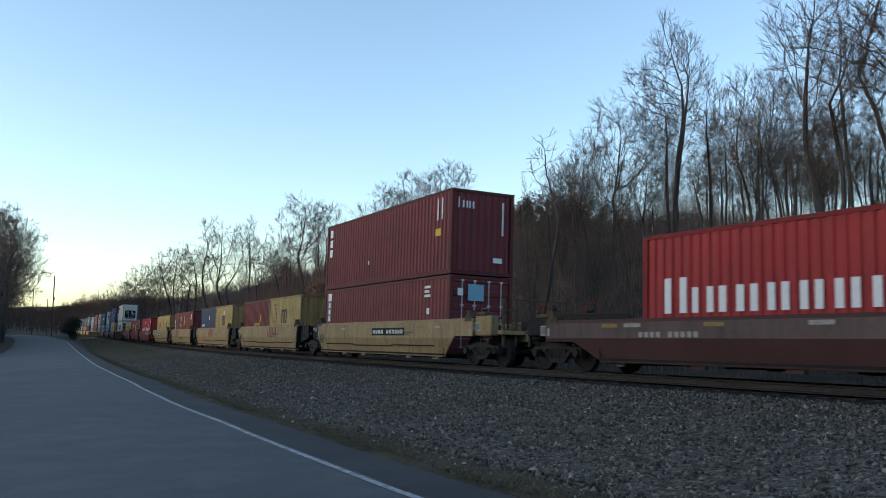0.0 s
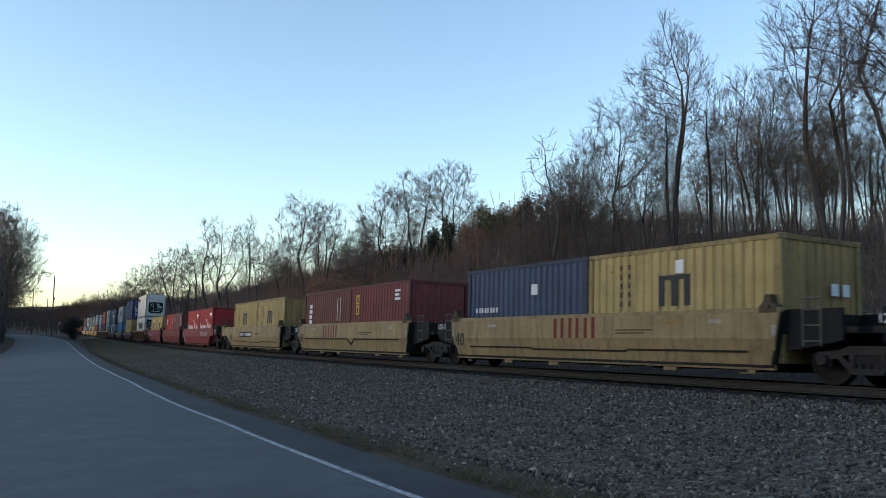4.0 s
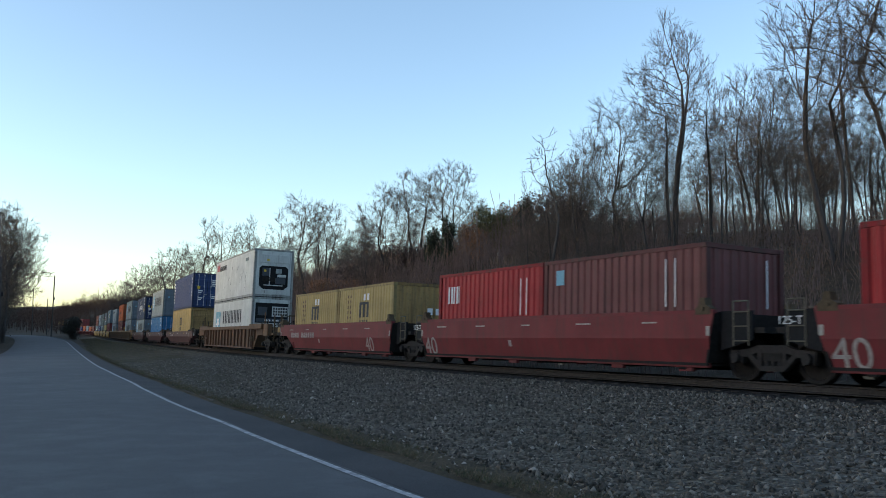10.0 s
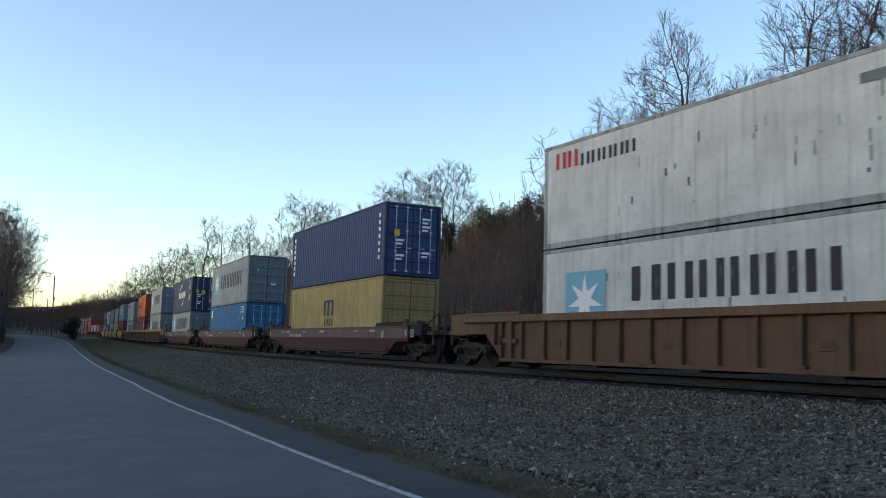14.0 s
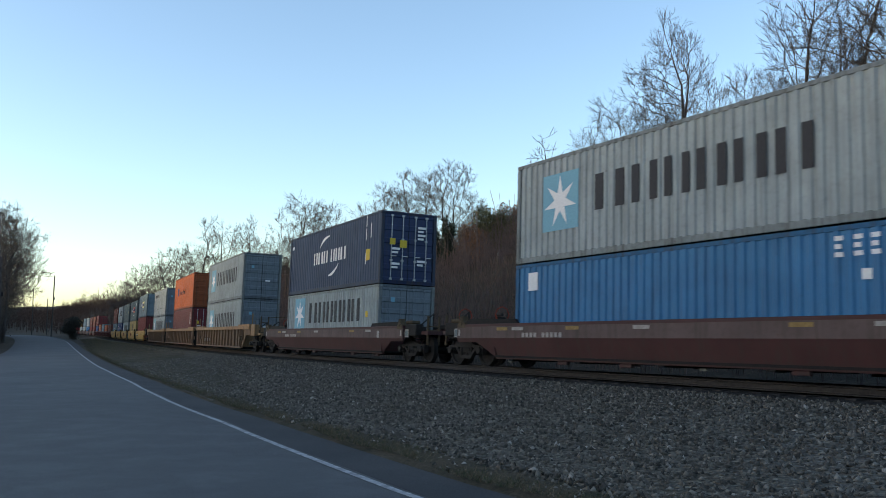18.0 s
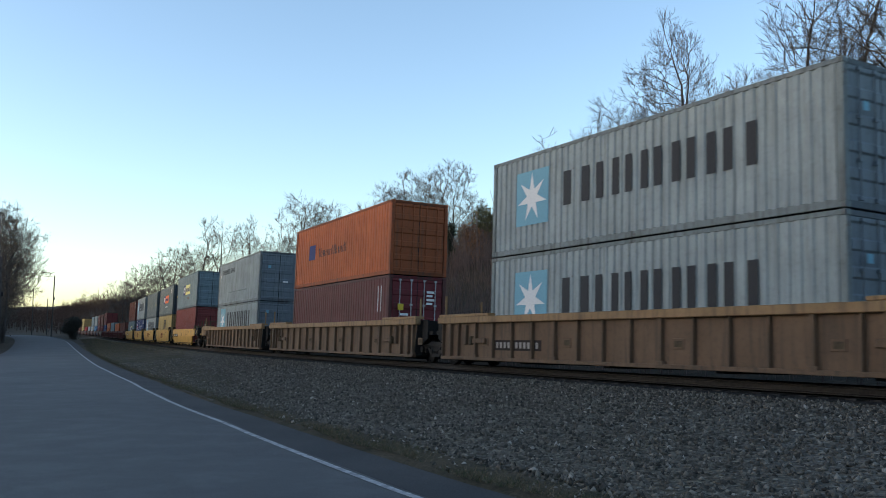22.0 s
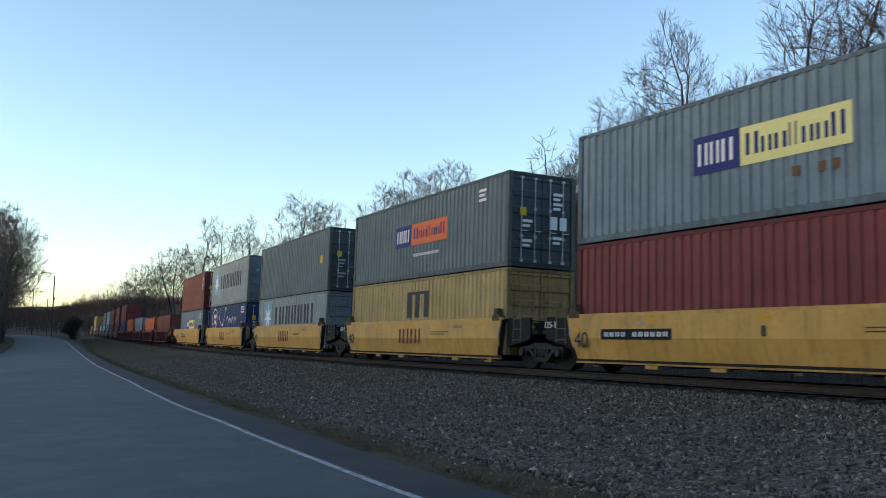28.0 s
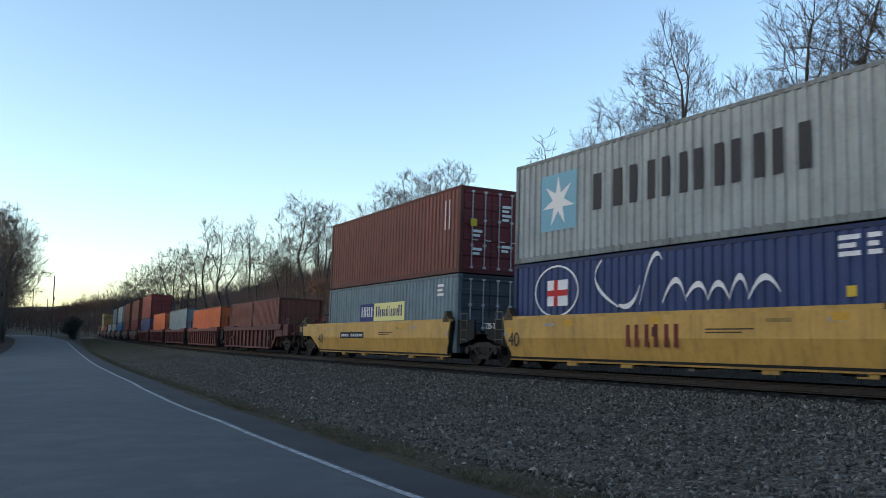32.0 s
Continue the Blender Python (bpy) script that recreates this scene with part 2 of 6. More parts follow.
def build_ground():
    xs = spaced([(-1400, -300, 60), (-300, -100, 8), (-100, -30, 3), (-30, 60, 1.0), (60, 140, 4), (140, 300, 16), (300, 1400, 60)])
    ys = spaced([(-1400, -200, 60), (-200, -20, 12), (-20, 90, 1.0), (90, 240, 3), (240, 620, 12), (620, 1800, 60)])
    gx, gy = np.meshgrid(xs, ys)
    z = ground_z(gx.ravel(), gy.ravel())
    nx, ny = len(xs), len(ys)
    verts = np.stack([gx.ravel(), gy.ravel(), z], 1).tolist()
    faces = [(j * nx + i, j * nx + i + 1, (j + 1) * nx + i + 1, (j + 1) * nx + i) for j in range(ny - 1) for i in range(nx - 1)]
    me = mesh_of("ground", verts, faces, True)
    mat, nt, bs = nodes_of("leaf_litter_and_dry_grass")
    c = ramp(nt, noise_of(nt, 0.35, 6), [(0.3, (0.034, 0.028, 0.021)), (0.5, (0.058, 0.045, 0.033)), (0.7, (0.095, 0.066, 0.045))])
    c2 = ramp(nt, noise_of(nt, 6.0, 6), [(0.35, grey(0.6)), (0.65, grey(1.3))])
    nt.links.new(mixed(nt, 1.0, c, c2, "MULTIPLY"), bs.inputs["Base Color"])
    bs.inputs["Roughness"].default_value = 0.95
    bs.inputs["Specular IOR Level"].default_value = 0.1
    bumped(nt, bs, noise_of(nt, 9, 8), 0.8, 0.08)
    me.materials.append(mat)
    tagged(new("ground", me), "brown leaf litter and dry grass rising to a wooded bank", "ground", kind="structure")


def strip(name, s_list, l_list, z_of, mat, label, category, smooth=True):
    """A sheet along the track's line, rows at s, columns at l (l may follow s)."""
    verts, faces = [], []
    n = len(l_list(0.0))
    for s in s_list:
        for l in l_list(s):
            p = on_line(s, l)
            p.z = z_of(s, l)
            verts.append(p)
    for i in range(len(s_list) - 1):
        for k in range(n - 1):
            a = i * n + k
            faces.append((a, a + n, a + n + 1, a + 1))
    me = mesh_of(name, verts, faces, smooth)
    me.materials.append(mat)
    return tagged(new(name, me), label, category, kind="structure")


def edge_at(s):
    """l of the middle of the white line (arrays)."""
    near = -9.45 - 0.55 * smooth01((s + 85) / 50.0) - 1.15 * smooth01((s + 34) / 26.0)
    waver = np.interp(s, [-110, -85, -59, -42, -28, -21, -16, -11, -7.7, 0], [0, 0.14, 0.30, 0.28, -0.03, 0.03, 0.18, 0.11, -0.04, -0.1])
    return near + waver - 3.75 * (np.maximum(0.0, -s - 92) / 100.0) ** 2


def road_edge(s):
    return float(edge_at(s))


def bed_z(s, l):
    """Top of the ballast."""
    drop = (-2.3 - l) / 6.9
    return float(rise(s)) + 0.03 + 0.36 * (1 - float(smooth01(drop)) if drop > 0 else 1.0)


def build_road():
    mat, nt, bs = nodes_of("asphalt")
    c = ramp(nt, noise_of(nt, 0.25, 5), [(0.3, (0.055, 0.056, 0.058)), (0.7, (0.079, 0.080, 0.081))])
    g = ramp(nt, noise_of(nt, 60, 3), [(0.3, grey(0.75)), (0.7, grey(1.25))])
    worn = ramp(nt, noise_of(nt, 1.3, 6, (1, 1, 1), 0.7), [(0.45, grey(0.85)), (0.62, grey(1.1))])
    nt.links.new(mixed(nt, 1.0, mixed(nt, 1.0, c, g, "MULTIPLY"), worn, "MULTIPLY"), bs.inputs["Base Color"])
    bs.inputs["Roughness"].default_value = 0.85
    bumped(nt, bs, noise_of(nt, 90, 3), 0.35, 0.01)
    rows = [float(v) for v in np.concatenate([np.arange(-330, -120, 6), np.arange(-120, 60, 2)])]
    crown = lambda s, l: float(rise(s)) + 0.010 + 0.05 * (1 - ((l - road_edge(s) + 3.1) / 3.6) ** 2) + float(climb(s))
    strip("road", rows, lambda s: [road_edge(s) + d for d in (-6.9, -6.5, -5, -3.5, -2, -0.6, 0.1, 0.98 + 0.05 * math.sin(s * 1.1) + 0.03 * math.sin(s * 3.7), 1.06 + 0.05 * math.sin(s * 1.1))],
          lambda s, l: crown(s, l) - (0.12 if l > road_edge(s) + 1.005 + 0.05 * math.sin(s * 1.1) + 0.02 * math.sin(s * 3.7) or l < road_edge(s) - 6.8 else 0), mat,
          "worn grey asphalt country road curving away", "road")
    lm, nt, bs = nodes_of("road_paint")
    wear = ramp(nt, noise_of(nt, 7, 6, (1, 1, 1), 0.7), [(0.34, grey(0.12)), (0.62, grey(0.40))])
    nt.links.new(wear, bs.inputs["Base Color"])
    bs.inputs["Roughness"].default_value = 0.7
    strip("road_edge_line", [r for r in rows if r > -150], lambda s: [road_edge(s) - 0.05, road_edge(s) + 0.05], lambda s, l: crown(s, l) + 0.006, lm,
          "worn white painted edge line on the road", "road marking")
    dm, nt, bs = nodes_of("dusty_shoulder_asphalt")
    c = ramp(nt, noise_of(nt, 0.6, 5), [(0.3, (0.040, 0.040, 0.041)), (0.7, (0.060, 0.059, 0.058))])
    g = ramp(nt, noise_of(nt, 45, 4), [(0.3, grey(0.7)), (0.7, grey(1.3))])
    nt.links.new(mixed(nt, 1.0, c, g, "MULTIPLY"), bs.inputs["Base Color"])
    bs.inputs["Roughness"].default_value = 0.9
    bs.inputs["Specular IOR Level"].default_value = 0.2
    bumped(nt, bs, noise_of(nt, 70, 4), 0.5, 0.01)
    strip("road_shoulder", rows, lambda s: [road_edge(s) + d for d in (0.10 + 0.02 * math.sin(s * 2.3), 0.5, 0.96 + 0.05 * math.sin(s * 1.1) + 0.03 * math.sin(s * 3.7))],
          lambda s, l: crown(s, l) + 0.004, dm, "darker gritty asphalt outside the edge line", "road shoulder")
    # verge between the asphalt and the stones
    vm, nt, bs = nodes_of("verge_soil_and_grass")
    c = ramp(nt, noise_of(nt, 1.1, 6), [(0.32, (0.034, 0.036, 0.018)), (0.44, (0.062, 0.050, 0.032)), (0.66, (0.095, 0.072, 0.048))])
    g = ramp(nt, noise_of(nt, 25, 5), [(0.3, grey(0.55)), (0.7, grey(1.35))])
    nt.links.new(mixed(nt, 1.0, c, g, "MULTIPLY"), bs.inputs["Base Color"])
    bs.inputs["Roughness"].default_value = 0.95
    bs.inputs["Specular IOR Level"].default_value = 0.1
    bumped(nt, bs, noise_of(nt, 30, 6), 0.8, 0.03)
    strip("verge", rows, lambda s: [road_edge(s) + d for d in (0.85, 1.05, 1.25, 1.5, 1.75 + 0.12 * math.sin(s * 2.1))],
          lambda s, l: float(rise(s)) - 0.01 + 0.07 * float(smooth01((l - road_edge(s) - 0.85) / 0.4)) - 0.05 * float(smooth01((l - road_edge(s) - 1.4) / 0.5)) + float(climb(s)) * (1 - float(smooth01((l - road_edge(s) - 0.9) / 1.0))), vm,
          "strip of dry grass and dirt beside the road", "verge")


def shoulder_width(s):
    return 7.0 - 4.6 * float(smooth01((s + 62) / 42.0))


def build_track():
    mat, nt, bs = nodes_of("ballast_stone")
    vor = add(nt, "ShaderNodeTexVoronoi", Scale=16.0)
    tc = nt.nodes.new("ShaderNodeTexCoord")
    nt.links.new(tc.outputs["Object"], vor.inputs["Vector"])
    cell = nt.nodes.new("ShaderNodeSeparateColor")
    nt.links.new(vor.outputs["Color"], cell.inputs[0])
    c = ramp(nt, cell.outputs[0], [(0.0, (0.060, 0.052, 0.043)), (0.5, (0.116, 0.101, 0.082)), (0.9, (0.178, 0.155, 0.126)), (1.0, (0.29, 0.26, 0.21))])
    big = ramp(nt, noise_of(nt, 0.3, 5), [(0.35, (0.78, 0.74, 0.66)), (0.65, (1.0, 1.0, 1.01))])
    nt.links.new(mixed(nt, 1.0, c, big, "MULTIPLY"), bs.inputs["Base Color"])
    bs.inputs["Roughness"].default_value = 0.9
    bs.inputs["Specular IOR Level"].default_value = 0.12
    bumped(nt, bs, vor.outputs["Distance"], 1.0, 0.05)
    MAT["stone"] = mat
    rows = [float(v) for v in np.concatenate([np.arange(-600, -120, 8), np.arange(-120, 60, 2), np.arange(60, 300, 10)])]
    strip("ballast_bed", rows, lambda s: [max(v, road_edge(s) + 1.0 + 0.03 * k) for k, v in enumerate((-9.6, -9.2, -8, -7, -6, -5, -4, -3, -2.3, -1.5, 0, 1.5, 2.3, 3.2, 4.6))],
          lambda s, l: bed_z(s, l) - (0.10 if l < -9.5 else 0) if l < 2.4 else float(rise(s)) + 0.39 - 0.3 * (l - 2.3) / 2.3, mat,
          "grey crushed-stone railway ballast sloping to the verge", "ballast")
    sm, nt, bs = nodes_of("weedy_dirt")
    c = ramp(nt, noise_of(nt, 0.5, 6), [(0.35, (0.042, 0.042, 0.024)), (0.5, (0.068, 0.057, 0.037)), (0.65, (0.090, 0.076, 0.056))])
    g = ramp(nt, noise_of(nt, 12, 5), [(0.3, grey(0.6)), (0.7, grey(1.35))])
    nt.links.new(mixed(nt, 1.0, c, g, "MULTIPLY"), bs.inputs["Base Color"])
    bs.inputs["Roughness"].default_value = 0.95
    bs.inputs["Specular IOR Level"].default_value = 0.1
    bumped(nt, bs, noise_of(nt, 14, 6), 0.9, 0.05)
    strip("weedy_shoulder", [r for r in rows if -330 <= r <= -18], lambda s: [max(-9.5 + f * shoulder_width(s) + 0.25 * math.sin(s * 0.7 + 9 * f) * f, road_edge(s) + 1.0 + 0.1 * f) for f in (0, 0.2, 0.4, 0.6, 0.8, 0.9, 1.0)],
          lambda s, l: bed_z(s, l) + 0.016 - 0.07 * float(smooth01((l + 9.5 - 0.86 * shoulder_width(s)) / 0.5)) - 0.07 * float(smooth01((s + 30) / 10.0)), sm, "brown weedy dirt over the foot of the ballast", "dirt shoulder")
    # oily stones by the rails; past them the colour holds the train's shade
    dm, nt, bs = nodes_of("oil_and_shade_dark_ballast")
    vor2 = add(nt, "ShaderNodeTexVoronoi", Scale=16.0)
    tc2 = nt.nodes.new("ShaderNodeTexCoord")
    nt.links.new(tc2.outputs["Object"], vor2.inputs["Vector"])
    cell2 = nt.nodes.new("ShaderNodeSeparateColor")
    nt.links.new(vor2.outputs["Color"], cell2.inputs[0])
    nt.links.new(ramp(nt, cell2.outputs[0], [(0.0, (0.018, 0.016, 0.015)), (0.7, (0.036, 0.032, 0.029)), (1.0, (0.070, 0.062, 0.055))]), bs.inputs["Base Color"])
    bs.inputs["Roughness"].default_value = 0.95
    bs.inputs["Specular IOR Level"].default_value = 0.1
    bumped(nt, bs, vor2.outputs["Distance"], 1.0, 0.05)
    strip("track_bed", rows, lambda s: [-1.75 + 0.08 * math.sin(s * 1.3), -1.3, -0.4, 0.4, 1.3, 2.2, 3.2, 4.5], lambda s, l: (bed_z(s, l) if l < 2.3 else float(rise(s)) + 0.39 - 0.3 * (l - 2.3) / 2.3) + 0.012, dm, "dark stones, oil between the rails and painted shade under the train", "track bed")
    # rails: a head, web and foot swept along the line, canted with the track
    prof = [(-0.07, -0.172), (0.07, -0.172), (0.07, -0.155), (0.012, -0.135), (0.010, -0.045), (0.036, -0.035), (0.036, -0.006), (0.028, 0.0), (-0.028, 0.0), (-0.036, -0.006), (-0.036, -0.035), (-0.010, -0.045), (-0.012, -0.135), (-0.07, -0.155)]
    rust = plain("rusty_rail", (0.050, 0.042, 0.037), 0.85, 0.0)
    srows = [float(v) for v in np.concatenate([np.arange(-600, -120, 6), np.arange(-120, 60, 1.5), np.arange(60, 300, 6)])]
    for side in (-0.753, 0.753):
        verts, faces, n = [], [], len(prof)
        for s in srows:
            a = HEAD0 + float(heading(np.array(s)))
            nx, ny = -math.sin(a), math.cos(a)
            o = on_line(s)
            for dl, dh in prof:
                l = side + dl
                lc, h = l * math.cos(CANT) + dh * math.sin(CANT), dh * math.cos(CANT) - l * math.sin(CANT)
                verts.append((o.x + nx * lc, o.y + ny * lc, o.z + h))
        for i in range(len(srows) - 1):
            for k in range(n):
                a, b = i * n + k, i * n + (k + 1) % n
                faces.append((a, b, b + n, a + n))
        me = mesh_of("rail", verts, faces)
        me.materials.append(rust)
        me.materials.append(plain("rail_head", (0.085, 0.078, 0.070), 0.6, 0.0))
        me.polygons.foreach_set("material_index", [1 if (k % n) in (7,) else 0 for k in range(len(me.polygons))])
        tagged(new("rail", me), "rusty steel rail with a shiny running surface", "rail", "rails", "structure")
    # sleepers
    wood = plain("creosoted_wood", (0.036, 0.031, 0.028), 0.85, 0, 8, 0.4)
    bm = bmesh.new()
    add_box(bm, -0.115, 0.115, -1.24, 1.24, -0.37, -0.20)
    me = done("sleeper", bm, 0.008)
    me.materials.append(wood)
    rng = random.Random(5)
    s = -95.0
    while s < 14:
        a = HEAD0 + float(heading(np.array(s)))
        ob = new("sleeper", me)
        ob.matrix_basis = Matrix.Translation(on_line(s, rng.uniform(-0.05, 0.05))) @ Matrix.Rotation(a + rng.uniform(-0.02, 0.02), 4, "Z") @ Matrix.Rotation(-CANT, 4, "X")
        tagged(ob, "dark creosoted wooden railway sleeper in ballast", "sleeper", "sleepers under the rails")
        s += 0.53 + rng.uniform(-0.03, 0.03)


build_ground()
build_road()
build_track()
# ---- bare trees ----
def bark_material(name, dark, light):
    mat, nt, bs = nodes_of(name)
    c = ramp(nt, noise_of(nt, 5.0, 6, (3, 3, 0.6)), [(0.35, dark), (0.65, light)])
    nt.links.new(c, bs.inputs["Base Color"])
    bs.inputs["Roughness"].default_value = 0.95
    bs.inputs["Specular IOR Level"].default_value = 0.1
    bumped(nt, bs, noise_of(nt, 14.0, 6, (3, 3, 0.5)), 0.6, 0.03)
    return mat


MAT["bark"] = bark_material("grey_brown_bark", (0.042, 0.037, 0.036), (0.092, 0.082, 0.077))
MAT["brush"] = bark_material("dry_brush_stems", (0.105, 0.077, 0.070), (0.190, 0.140, 0.124))
MAT["twig"] = bark_material("brown_twigs", (0.056, 0.046, 0.042), (0.115, 0.096, 0.084))


def sticks_mesh(name, segs, sides=3):
    """Tapered sticks from rows of ax, ay, az, bx, by, bz, ra, rb."""
    s = np.asarray(segs, float)
    a, b, ra, rb = s[:, 0:3], s[:, 3:6], s[:, 6], s[:, 7]
    e = b - a
    e /= np.linalg.norm(e, axis=1, keepdims=True) + 1e-9
    ref = np.where(np.abs(e[:, 2:3]) > 0.9, np.array([[1.0, 0, 0]]), np.array([[0, 0, 1.0]]))
    u = np.cross(e, ref)
    u /= np.linalg.norm(u, axis=1, keepdims=True) + 1e-9
    w = np.cross(e, u)
    n = len(s)
    verts = np.zeros((n, 2 * sides, 3))
    for k in range(sides):
        ang = k * math.tau / sides
        d = u * math.cos(ang) + w * math.sin(ang)
        verts[:, k] = a + d * ra[:, None]
        verts[:, sides + k] = b + d * rb[:, None]
    base = (np.arange(n) * 2 * sides)[:, None]
    quads = np.concatenate([base + np.array([[k, (k + 1) % sides, sides + (k + 1) % sides, sides + k]]) for k in range(sides)], 0)
    return fast_mesh(name, verts.reshape(-1, 3), quads)


def fast_mesh(name, verts, polys):
    """A mesh from arrays; all faces have one count of corners."""
    me = bpy.data.meshes.new(name)
    k = polys.shape[1]
    me.vertices.add(len(verts))
    me.vertices.foreach_set("co", np.asarray(verts, np.float32).ravel())
    me.loops.add(polys.size)
    me.loops.foreach_set("vertex_index", polys.astype(np.int32).ravel())
    me.polygons.add(len(polys))
    me.polygons.foreach_set("loop_start", (np.arange(len(polys)) * k).astype(np.int32))
    me.update(calc_edges=True)
    me.validate()
    return me


def grow(seed, stems=1, base=0.40, leader=0.75, width=0.20, points=420, lobes=7, wander=0.05, lean=0.05, step=0.024, dome=1.0, up=0.38, girth=0.0095, twigs=1.0):
    """A tree one metre high, grown limb by limb towards open spots in an uneven crown: rows of sticks (heavy limbs, light limbs, twigs)."""
    rng = np.random.RandomState(seed)
    # the crown: lobes round the middle line, wider in the middle, uneven in size
    spots = []
    for k in range(lobes):
        f = (k + rng.rand()) / lobes
        z = base + (1 - base) * (0.10 + 0.78 * f)
        r = width * (math.sin(math.pi * min(0.97, 0.16 + 0.80 * f)) ** dome)
        a = k * 2.4 + rng.uniform(-0.5, 0.5)
        c = np.array([math.cos(a) * r * 0.62, math.sin(a) * r * 0.62, z])
        size = np.array([r * 0.62 + 0.03, r * 0.62 + 0.03, (1 - base) * rng.uniform(0.13, 0.24)])
        d = rng.normal(0, 1, (max(8, points // lobes), 3))
        d /= np.linalg.norm(d, axis=1, keepdims=True)
        spots.append(c + d * size * rng.rand(len(d), 1) ** 0.42)
    spots = np.concatenate(spots)
    spots = spots[(spots[:, 2] < 1.0) & (spots[:, 2] > base * 0.8)]
    # trunks
    pts, parent = [], []
    for k in range(stems):
        a = (k + rng.rand() * 0.6) * math.tau / stems
        p = np.array([0, 0, -0.02])
        d = np.array([math.cos(a) * lean * rng.uniform(0.5, 1.3), math.sin(a) * lean * rng.uniform(0.5, 1.3), 1.0])
        last, top = -1, leader * rng.uniform(0.82, 1.0)
        while p[2] < top:
            pts.append(p), parent.append(last)
            last = len(pts) - 1
            d = d + np.array([rng.normal(0, wander), rng.normal(0, wander), 0.0]) * 0.8 - np.array([d[0], d[1], 0]) * 0.05
            p = p + d / np.linalg.norm(d) * step
    near = np.zeros(len(spots), int)
    dist = np.full(len(spots), 9.0)
    alive = np.ones(len(spots), bool)
    fresh = [i for i in range(len(pts)) if pts[i][2] > base * 0.62]
    for turn in range(70):
        for i in fresh:
            q = np.linalg.norm(spots - pts[i], axis=1)
            better = q < dist
            near[better], dist[better] = i, q[better]
        alive &= dist > step * 1.25
        if not alive.any() or not fresh:
            break
        fresh = []
        pull = collections.defaultdict(list)
        for j in np.nonzero(alive)[0]:
            if dist[j] < 0.42:
                pull[near[j]].append(j)
        for i, js in pull.items():
            v = spots[js] - pts[i]
            v = (v / np.linalg.norm(v, axis=1, keepdims=True)).sum(0)
            v = v / (np.linalg.norm(v) + 1e-6) + rng.normal(0, 0.045 + wander * 1.2, 3) + np.array([0, 0, up])
            q = pts[i] + v / np.linalg.norm(v) * step
            if parent[i] >= 0 and np.linalg.norm(q - pts[parent[i]]) < step * 0.9:
                alive[js] = False
                continue
            pts.append(q), parent.append(i)
            fresh.append(len(pts) - 1)
    n = len(pts)
    tips = np.zeros(n)
    kids = np.zeros(n, int)
    for i in range(n):
        if parent[i] >= 0:
            kids[parent[i]] += 1
    for i in range(n - 1, -1, -1):
        if kids[i] == 0:
            tips[i] = 1.0
        if parent[i] >= 0:
            tips[parent[i]] += tips[i] * 0.985 + 0.02
    tip = 0.00075
    power = math.log(girth / tip) / math.log(max(4.0, tips.max()))
    rad = tip * np.maximum(tips, 1.0) ** power
    heavy, light, fine = [(0, 0, -0.03, 0, 0, 0.02, girth * 1.5, girth * 1.3)], [], []
    for i in range(n):
        if parent[i] < 0:
            continue
        p, q = pts[parent[i]], pts[i]
        grow_out = 1.0 + 0.45 * max(0.0, 1 - max(0.0, p[2]) / max(0.2, base)) ** 2
        row = (*p, *q, min(rad[parent[i]], rad[i] * 1.35) * grow_out, rad[i] * grow_out)
        (heavy if rad[i] > girth * 0.30 else light).append(row)
        if rad[i] > girth * 0.22 or q[2] < base * 0.7:
            continue
        d0 = (q - p) / step
        for k in range(rng.poisson((1.8 if kids[i] else 4.0) * twigs)):
            d = d0 + rng.normal(0, 0.40, 3) + np.array([0, 0, 0.50])
            d /= np.linalg.norm(d)
            a, r, seg = q, 0.00052, rng.uniform(0.013, 0.027)
            for m in range(3):
                b = a + d * seg
                fine.append((*a, *b, r, r * 0.85))
                if m:
                    e = d + rng.normal(0, 0.6, 3)
                    fine.append((*a, *(a + e / np.linalg.norm(e) * seg * 1.3), r * 0.8, r * 0.6))
                d = d + rng.normal(0, 0.12, 3) + np.array([0, 0, 0.12])
                d /= np.linalg.norm(d)
                a, r = b, r * 0.85
    return heavy, light, fine


TREE_KINDS = {}


def tree_kind(name, thin=0.00042, **kw):
    heavy, light, fine = (np.array(r) for r in grow(**kw))
    f = 1.0 / max(heavy[:, 5].max(), light[:, 5].max(), fine[:, 5].max())
    heavy, light, fine = heavy * f, light * f, fine * f
    crown = np.concatenate([light, fine])
    crown[:, 6:8] = np.maximum(crown[:, 6:8], thin)
    far = np.concatenate([light, fine[np.arange(len(fine)) % 5 < 4]])
    far[:, 6:8] = np.maximum(far[:, 6:8] * 1.1, 0.00062)
    TREE_KINDS[name] = (sticks_mesh("trunk", heavy, 7), sticks_mesh("crown", crown, 3), sticks_mesh("crown", far, 3))


tree_kind("tall", seed=3, stems=2, base=0.40, leader=0.84, width=0.155, points=520, lobes=9, lean=0.06, girth=0.0085, wander=0.035)
tree_kind("broad", seed=8, base=0.26, leader=0.50, width=0.27, points=560, lobes=9, girth=0.0100, dome=0.7)
tree_kind("forked", seed=14, stems=2, base=0.36, leader=0.62, width=0.20, points=430, lobes=7, lean=0.15, girth=0.0092)
tree_kind("clump", seed=21, stems=4, base=0.26, leader=0.66, width=0.23, points=560, lobes=9, lean=0.17, girth=0.0066, dome=0.7)
tree_kind("slim", seed=33, base=0.42, leader=0.86, width=0.115, points=330, lobes=8, girth=0.0078, wander=0.03)
tree_kind("crooked", thin=0.0008, seed=41, base=0.45, leader=0.72, width=0.10, points=70, lobes=6, wander=0.07, girth=0.0075, twigs=0.45)
tree_kind("open", seed=57, base=0.40, leader=0.66, width=0.25, points=190, lobes=7, wander=0.13, girth=0.0082, step=0.030, twigs=0.85, up=0.25)
